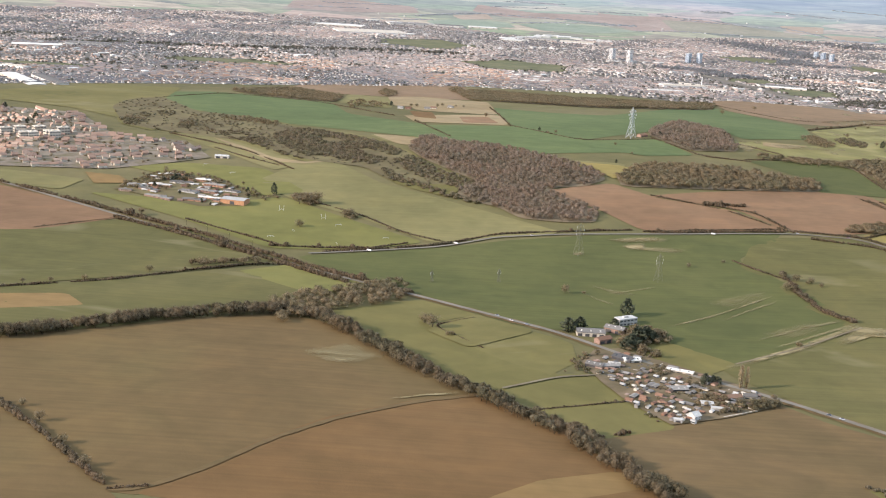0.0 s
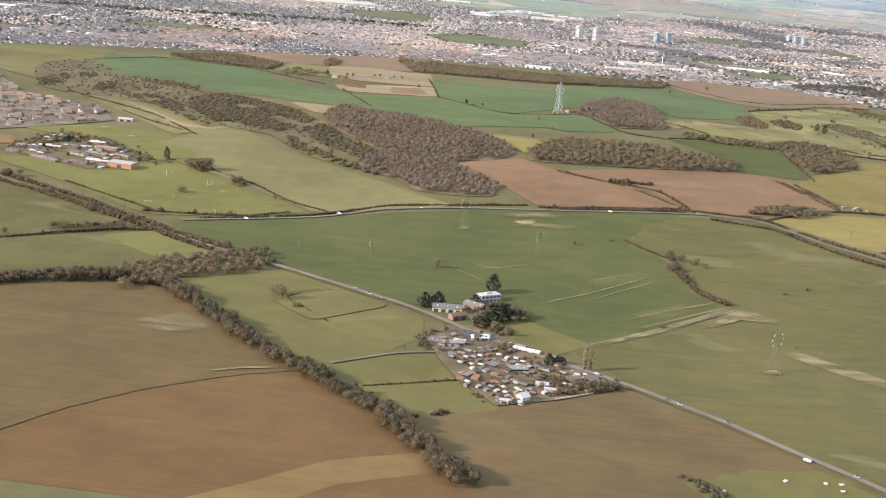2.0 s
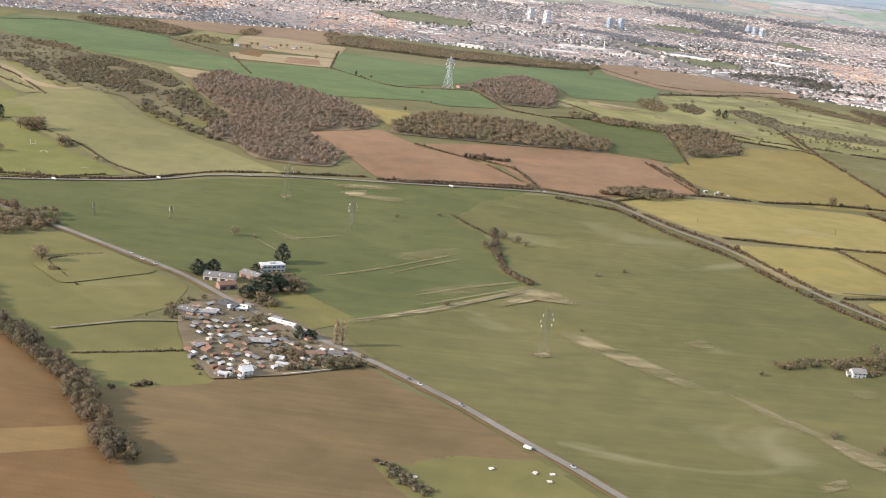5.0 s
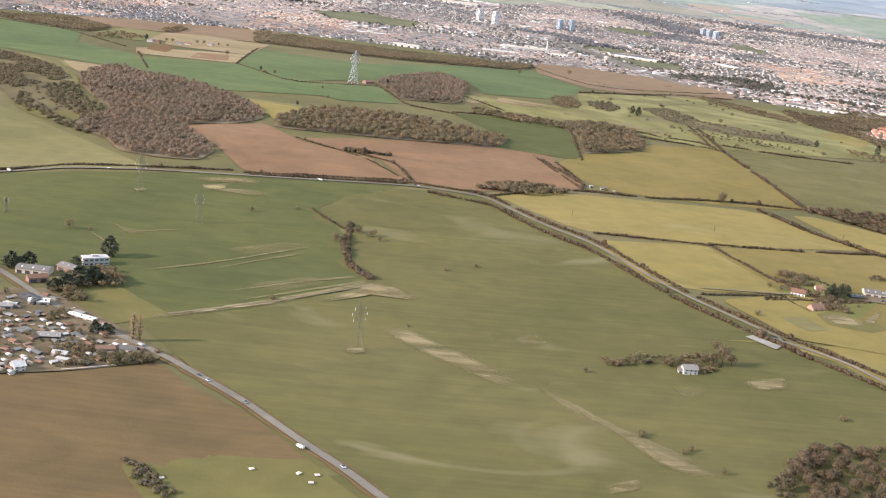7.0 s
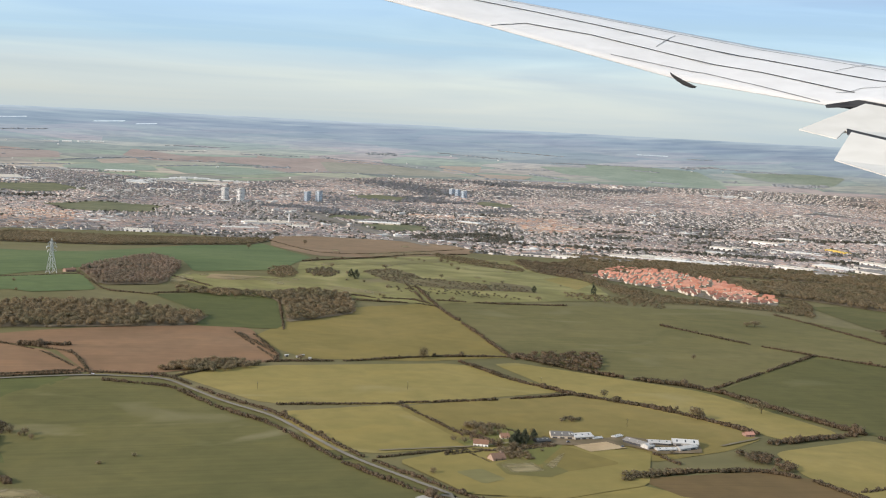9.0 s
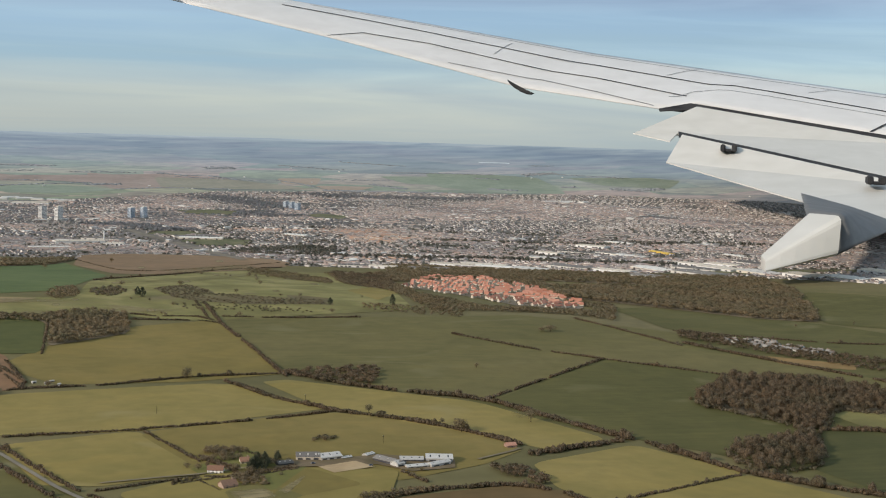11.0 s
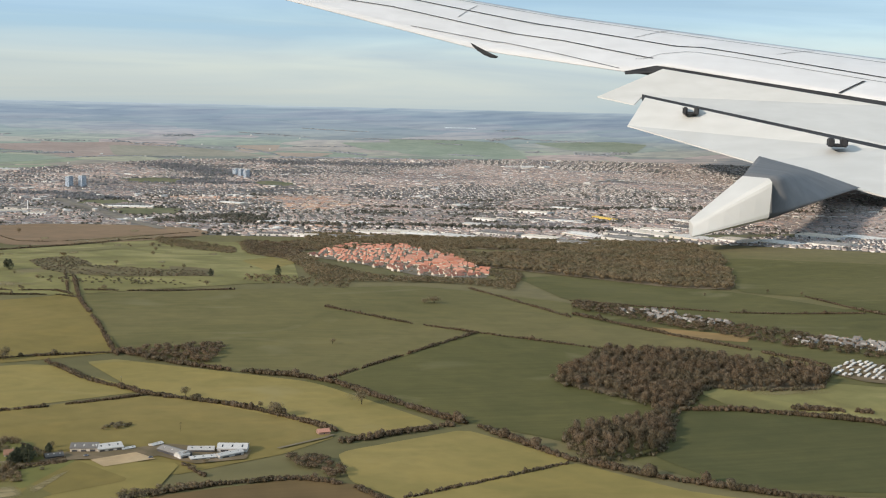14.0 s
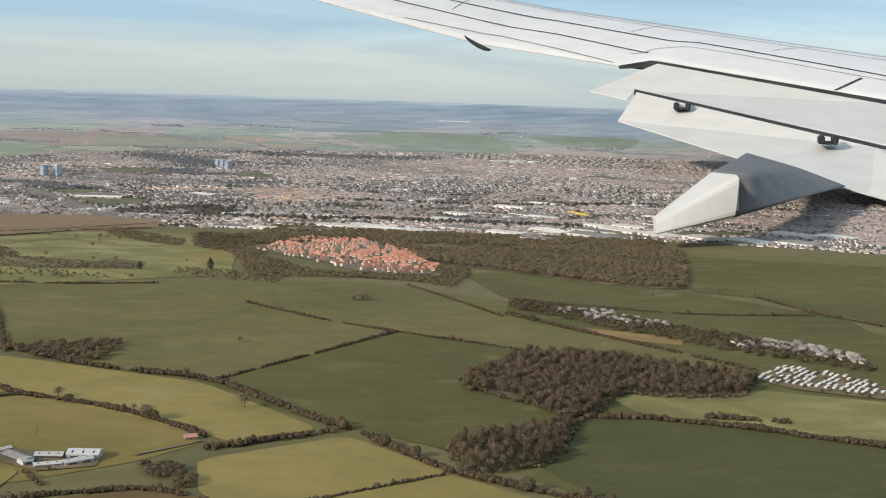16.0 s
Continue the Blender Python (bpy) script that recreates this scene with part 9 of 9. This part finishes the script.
place(shed('pale warehouse with a dark grey roof', 57.7, 23.8, 3.1, 0.8, M_METAL, M_SLATE, 4, 'warehouse', 'warehouse', 5), 1075.3, 1523.9, 312)
place(shed('white walled factory with a cream roof', 49.3, 34.0, 3.7199999999999998, 0.8, M_WHITE, M_CREAM, 4, 'warehouse', 'warehouse', 5), 1258.8, 1477.5, 292)
place(shed('pale roofed warehouse with cream walls', 54.8, 34.0, 2.48, 0.8, M_CREAM, M_METAL, 4, 'warehouse', 'warehouse', 5), 1292.6, 1440.4, 292)
place(shed('pale warehouse with a dark grey roof', 47.6, 34.0, 3.1, 0.8, M_METAL, M_SLATE, 4, 'warehouse', 'warehouse', 5), 1334.8, 1405.9, 301)
place(shed('white walled factory with a cream roof', 40.3, 20.4, 3.7199999999999998, 0.8, M_WHITE, M_CREAM, 4, 'warehouse', 'warehouse', 5), 1216.8, 1687.4, 292)
place(shed('pale roofed warehouse with cream walls', 59.3, 23.8, 2.48, 0.8, M_CREAM, M_METAL, 4, 'warehouse', 'warehouse', 5), 1061.1, 1836.3, 304)
place(shed('pale warehouse with a dark grey roof', 52.4, 20.4, 3.1, 0.8, M_METAL, M_SLATE, 4, 'warehouse', 'warehouse', 5), 1100.8, 1791.2, 312)
place(shed('white walled factory with a cream roof', 53.2, 23.8, 3.7199999999999998, 0.8, M_WHITE, M_CREAM, 4, 'warehouse', 'warehouse', 5), 1240.6, 2081.8, 308)
place(shed('pale roofed warehouse with cream walls', 51.2, 23.8, 2.48, 0.8, M_CREAM, M_METAL, 4, 'warehouse', 'warehouse', 5), 1324.5, 2153.4, 304)
place(shed('pale warehouse with a dark grey roof', 43.5, 20.4, 3.1, 0.8, M_METAL, M_SLATE, 4, 'warehouse', 'warehouse', 5), 1206.1, 1937.8, 299)
place(shed('white walled factory with a cream roof', 43.1, 20.4, 3.7199999999999998, 0.8, M_WHITE, M_CREAM, 4, 'warehouse', 'warehouse', 5), 1107.5, 1943.2, 302)
place(shed('pale roofed warehouse with cream walls', 42.9, 17.0, 2.48, 0.8, M_CREAM, M_METAL, 4, 'warehouse', 'warehouse', 5), 1396.8, 1886.3, 285)
place(shed('pale warehouse with a dark grey roof', 56.0, 17.0, 3.1, 0.8, M_METAL, M_SLATE, 4, 'warehouse', 'warehouse', 5), 834.7, 1677.5, 340)
place(shed('white walled factory with a cream roof', 36.3, 13.6, 3.7199999999999998, 0.8, M_WHITE, M_CREAM, 4, 'warehouse', 'warehouse', 5), 780.3, 1702.3, 332)
place(shed('pale roofed warehouse with cream walls', 46.1, 23.8, 2.48, 0.8, M_CREAM, M_METAL, 4, 'warehouse', 'warehouse', 5), 777.8, 2284.3, 315)
place(shed('pale warehouse with a dark grey roof', 54.9, 23.8, 3.1, 0.8, M_METAL, M_SLATE, 4, 'warehouse', 'warehouse', 5), 1313.8, 1698.8, 285)
place(shed('white walled factory with a cream roof', 55.6, 34.0, 3.7199999999999998, 0.8, M_WHITE, M_CREAM, 4, 'warehouse', 'warehouse', 5), 1389.8, 1505.7, 293)
place(shed('pale roofed warehouse with cream walls', 49.5, 34.0, 2.48, 0.8, M_CREAM, M_METAL, 4, 'warehouse', 'warehouse', 5), 1433.3, 1478.3, 287)
place(shed('pale warehouse with a dark grey roof', 41.3, 17.0, 3.1, 0.8, M_METAL, M_SLATE, 4, 'warehouse', 'warehouse', 5), 746.6, 1723.2, 342)
place(shed('white walled factory with a cream roof', 58.0, 20.4, 3.7199999999999998, 0.8, M_WHITE, M_CREAM, 4, 'warehouse', 'warehouse', 5), 882.8, 1731.3, 334)
place(shed('pale roofed warehouse with cream walls', 74.5, 20.4, 2.48, 0.8, M_CREAM, M_METAL, 4, 'warehouse', 'warehouse', 5), 938.5, 1687.6, 324)
place(shed('pale warehouse with a dark grey roof', 64.3, 27.2, 3.1, 0.8, M_METAL, M_SLATE, 4, 'warehouse', 'warehouse', 5), 1183.0, 1615.1, 305)
place(shed('white walled factory with a cream roof', 47.2, 23.8, 3.7199999999999998, 0.8, M_WHITE, M_CREAM, 4, 'warehouse', 'warehouse', 5), 1253.6, 1671.7, 311)
place(shed('pale roofed warehouse with cream walls', 53.5, 20.4, 2.48, 0.8, M_CREAM, M_METAL, 4, 'warehouse', 'warehouse', 5), 1217.7, 1885.3, 298)
place(shed('pale warehouse with a dark grey roof', 57.8, 20.4, 3.1, 0.8, M_METAL, M_SLATE, 4, 'warehouse', 'warehouse', 5), 1161.7, 1966.6, 312)
place(shed('yellow roofed warehouse on the trading estate', 50.3, 14, 2.48, 0.8, M_YELLOW, M_YELLOW, 4, 'warehouse', 'warehouse', 5), 1306.5, 1960.3, 279)
chimney_stack(452, 2176, 16)

# ---- poles and oddments ----
def utility_pole(x, y, h, a):
    root = place(tagged(new("utility_pole"), "weathered wooden pole with a crossarm and wires gone slack", "pole", "wooden poles"), x, y, a)
    bm = bmesh.new()
    limb(bm, Vector((0, 0, -0.1)), Vector((0, 0, h)), 0.11, 0.08, 8)
    part("shaft", bm, M_BARK, root)
    part("crossarm", boxes((-0.55, -0.05, h - 0.5, 0.55, 0.05, h - 0.38)), M_BARK, root)
    for k in (-0.45, 0.0, 0.45):
        part("insulator", boxes((k - 0.04, -0.04, h - 0.39, k + 0.04, 0.04, h - 0.26)), M_WHITE, root)


for px, py in ((-153, 793), (-137, 777), (-121, 763), (-105, 750), (338, 801), (423, 804), (507, 824), (527, 725)):
    utility_pole(px, py, 4.6, (px * 13) % 180)
copies(shed('white box trailer parked by a hedge', 2.4, 1.3, 1.1, 0.1, M_CHALK, M_CHALK, 1, 'trailer', 'box_trailer', 0), [(360, 889, 30), (367, 886, 15), (374, 882, 70), (370, 891, 20)])

# ---- vehicles ----
on_road(car('white van on the main road', True), 213.7, 449.8, -38)
on_road(car('dark car further along the main road', False), 228.0, 438.0, -38)
on_road(car('dark car on the main road', False), 191.8, 483.1, 142)
on_road(car('white car on the main road', False), 45.2, 621.6, -38)
on_road(car('pale car on the main road', False), 38.3, 629.6, -38)
on_road(car('white car on the lane', False), -76.2, 712.4, 142)
on_road(car('white car near the junction', False), -45.0, 749.8, 142)
on_road(car('white van near the junction', True), -34.6, 753.3, 142)
on_road(car('white car on the curving road', False), 247.3, 832.9, 142)
on_road(car('dark car on the curving road', False), 279.9, 827.9, -38)
on_road(car('pale car between hedges', False), 340.1, 753.6, 142)
on_road(car('white van on the curving road', True), 18.3, 779.6, 142)
on_road(car('white car passing the wood', False), 67.7, 805.5, -38)
on_road(car('pale van beside the fields', True), 188.7, 822.3, 142)
on_road(car('dark car past the hamlet', False), 172.3, 504.1, 142)
on_road(car('pale car past the hamlet', False), 176.4, 499.7, 142)
on_road(car('white car past the paddocks', False), 52.4, 616.2, -38)
on_road(car('car parked at the farm', False), 510.2, 683.0, 20)
on_road(car('car in the farmyard', False), 484.6, 690.4, 20)

# ---- worn places in the fields ----
def streak(label, line, width, full):
    """A thin worn line through a crop, where wheels or water went."""
    p = np.array(line, float)
    d = np.gradient(p, axis=0)
    side = np.stack([-d[:, 1], d[:, 0]], -1) / np.hypot(*d.T)[:, None] * width / 2
    k = np.linspace(0.5, 1.0, len(p))[:, None]
    return patch(label, [tuple(q) for q in np.vstack([p + side * k, (p - side * k)[::-1]])], full)


streak('pale broken line through green wheat', [(124, 625), (146, 641), (160, 655), (175, 670), (198, 693)], 1.6, 0.8)
streak('pale wheel line in green wheat', [(167, 609), (185, 624), (203, 638), (226, 651)], 3.0, 0.6)
streak('pale wheel line beside the track', [(172, 597), (190, 612), (206, 626), (230, 645)], 3.2, 0.7)
streak('faint wheel line in green wheat', [(156, 640), (166, 652), (177, 663), (196, 681)], 2.4, 0.6)
streak('pale line along a crop edge', [(88, 683), (95, 672), (103, 662)], 2.0, 0.7)
streak('pale line in green wheat', [(100, 683), (116, 692), (132, 701)], 2.4, 0.6)
streak('row of pale rubble on ploughed land', [(-11, 487), (-4, 491), (2, 495), (10, 498), (17, 501)], 2.6, 1.0)
patch('long pale strip of worn grass', [(233, 578), (243, 582), (266, 559), (290, 529), (284, 520), (259, 544), (240, 566)], 1.0)
patch('pale worn ground on a rise', [(205, 609), (228, 643), (253, 625), (249, 618), (230, 633), (208, 604)], 1.0)
patch('pale worn field corner', [(229, 636), (239, 638), (248, 622), (240, 618)], 1.0)
patch('pale dry patch near the road', [(116, 802), (151, 812), (149, 803), (124, 795)], 1.0)
patch('pale dry patch in the crop', [(122, 789), (140, 799), (139, 783), (128, 779)], 1.0)
patch('pale streaks in young wheat', [(293, 524), (299, 523), (319, 495), (346, 466), (349, 455), (340, 455), (322, 482)], 0.6)
patch('pale worn patch in wheat', [(378, 549), (399, 559), (397, 545), (382, 540)], 1.0)
patch('faint pale patch in wheat', [(288, 579), (302, 584), (304, 576), (292, 573)], 0.35)
patch('broad pale strip across young wheat', [(320, 484), (326, 482), (338, 469), (350, 455), (341, 452), (329, 464)], 1.0)
patch('faint pale line in young wheat', [(293, 527), (299, 524), (319, 490), (313, 486)], 0.35)
patch('faint pale worn ground in wheat', [(288, 579), (300, 588), (305, 575), (294, 570)], 0.35)
patch('faint pale worn ground below the house', [(348, 535), (361, 541), (360, 528), (351, 525)], 0.35)
patch('pale patch at the foot of the field', [(310, 443), (322, 450), (322, 442), (310, 435)], 1.0)
patch('faint pale streak in wheat', [(153, 675), (197, 704), (188, 677), (163, 663)], 0.35)
patch('faint pale streak in the crop', [(169, 620), (207, 647), (211, 633), (185, 612)], 0.35)
patch('pale square under a pylon', [(90, 769), (97, 772), (98, 766), (91, 764)], 1.0)
patch('pale square under a pylon', [(220, 548), (229, 554), (231, 546), (223, 544)], 1.0)
patch('pale worn track through wheat', [(139, 563), (186, 603), (229, 644), (231, 641), (189, 597), (142, 560)], 1.0)
patch('pale patch in stubble', [(-56, 542), (-33, 565), (-13, 543), (-35, 527)], 0.6)
patch('pale patches in dark wheat', [(615, 784), (629, 795), (626, 777), (617, 771)], 0.35)
patch('pale patches in dark wheat', [(631, 770), (643, 779), (640, 767), (632, 763)], 0.35)
patch('pale sandy streak in the crop', [(111, 802), (145, 813), (158, 807), (154, 800), (122, 796)], 0.8)
patch('pale sandy streak below a pylon', [(124, 786), (153, 788), (166, 783), (158, 775), (131, 780)], 0.7)
patch('faint worn streak in the crop', [(91, 702), (112, 689), (121, 683), (108, 681)], 0.6)
patch('pale sandy bunkers', [(278, 1163), (294, 1208), (300, 1167), (287, 1140)], 1.0)
for x, y in ((418, 1372), (433, 1378), (374, 1175), (389, 1204), (427, 1137), (446, 1149), (442, 1357), (589, 1429), (297, 1212), (299, 1180)):
    patch('pale sandy bunker', [(x - 4, y - 6), (x + 3, y - 7), (x + 4, y + 5), (x - 3, y + 7)], 1.0)
patch('pale sandy bunker', [(306, 1213), (315, 1222), (315, 1207), (307, 1202)], 1.0)
patch('pale sandy bunker', [(424, 1350), (437, 1372), (434, 1339), (423, 1328)], 1.0)
patch('pale mown fairway', [(317, 1208), (388, 1209), (382, 1188), (326, 1181)], 0.6)
patch('pale mown fairway', [(410, 1186), (467, 1149), (455, 1128), (407, 1149)], 0.6)
patch('pale sandy bunker', [(468, 1677), (479, 1689), (478, 1645), (469, 1644)], 1.0)
patch('pale sandy bunker', [(577, 1813), (591, 1823), (587, 1782), (576, 1782)], 1.0)
patch('pale sandy bunker', [(567, 1296), (575, 1304), (573, 1281), (566, 1280)], 1.0)
patch('pale sandy bunker', [(493, 1394), (504, 1418), (503, 1380), (493, 1368)], 1.0)
patch('pale sandy bunker', [(543, 1557), (553, 1571), (550, 1528), (542, 1525)], 1.0)
patch('pale sandy bunker', [(627, 1423), (639, 1439), (633, 1398), (625, 1393)], 1.0)
patch('pale mown fairway', [(482, 1613), (608, 1763), (622, 1698), (498, 1528)], 0.6)
patch('pale trodden earth by the farm', [(439, 654), (458, 656), (461, 641), (443, 638)], 1.0)
patch('pale trodden path through the paddock', [(461, 650), (477, 673), (478, 671), (464, 643)], 1.0)
patch('pale mown fairway', [(830, 771), (883, 763), (890, 747), (843, 751)], 0.6)
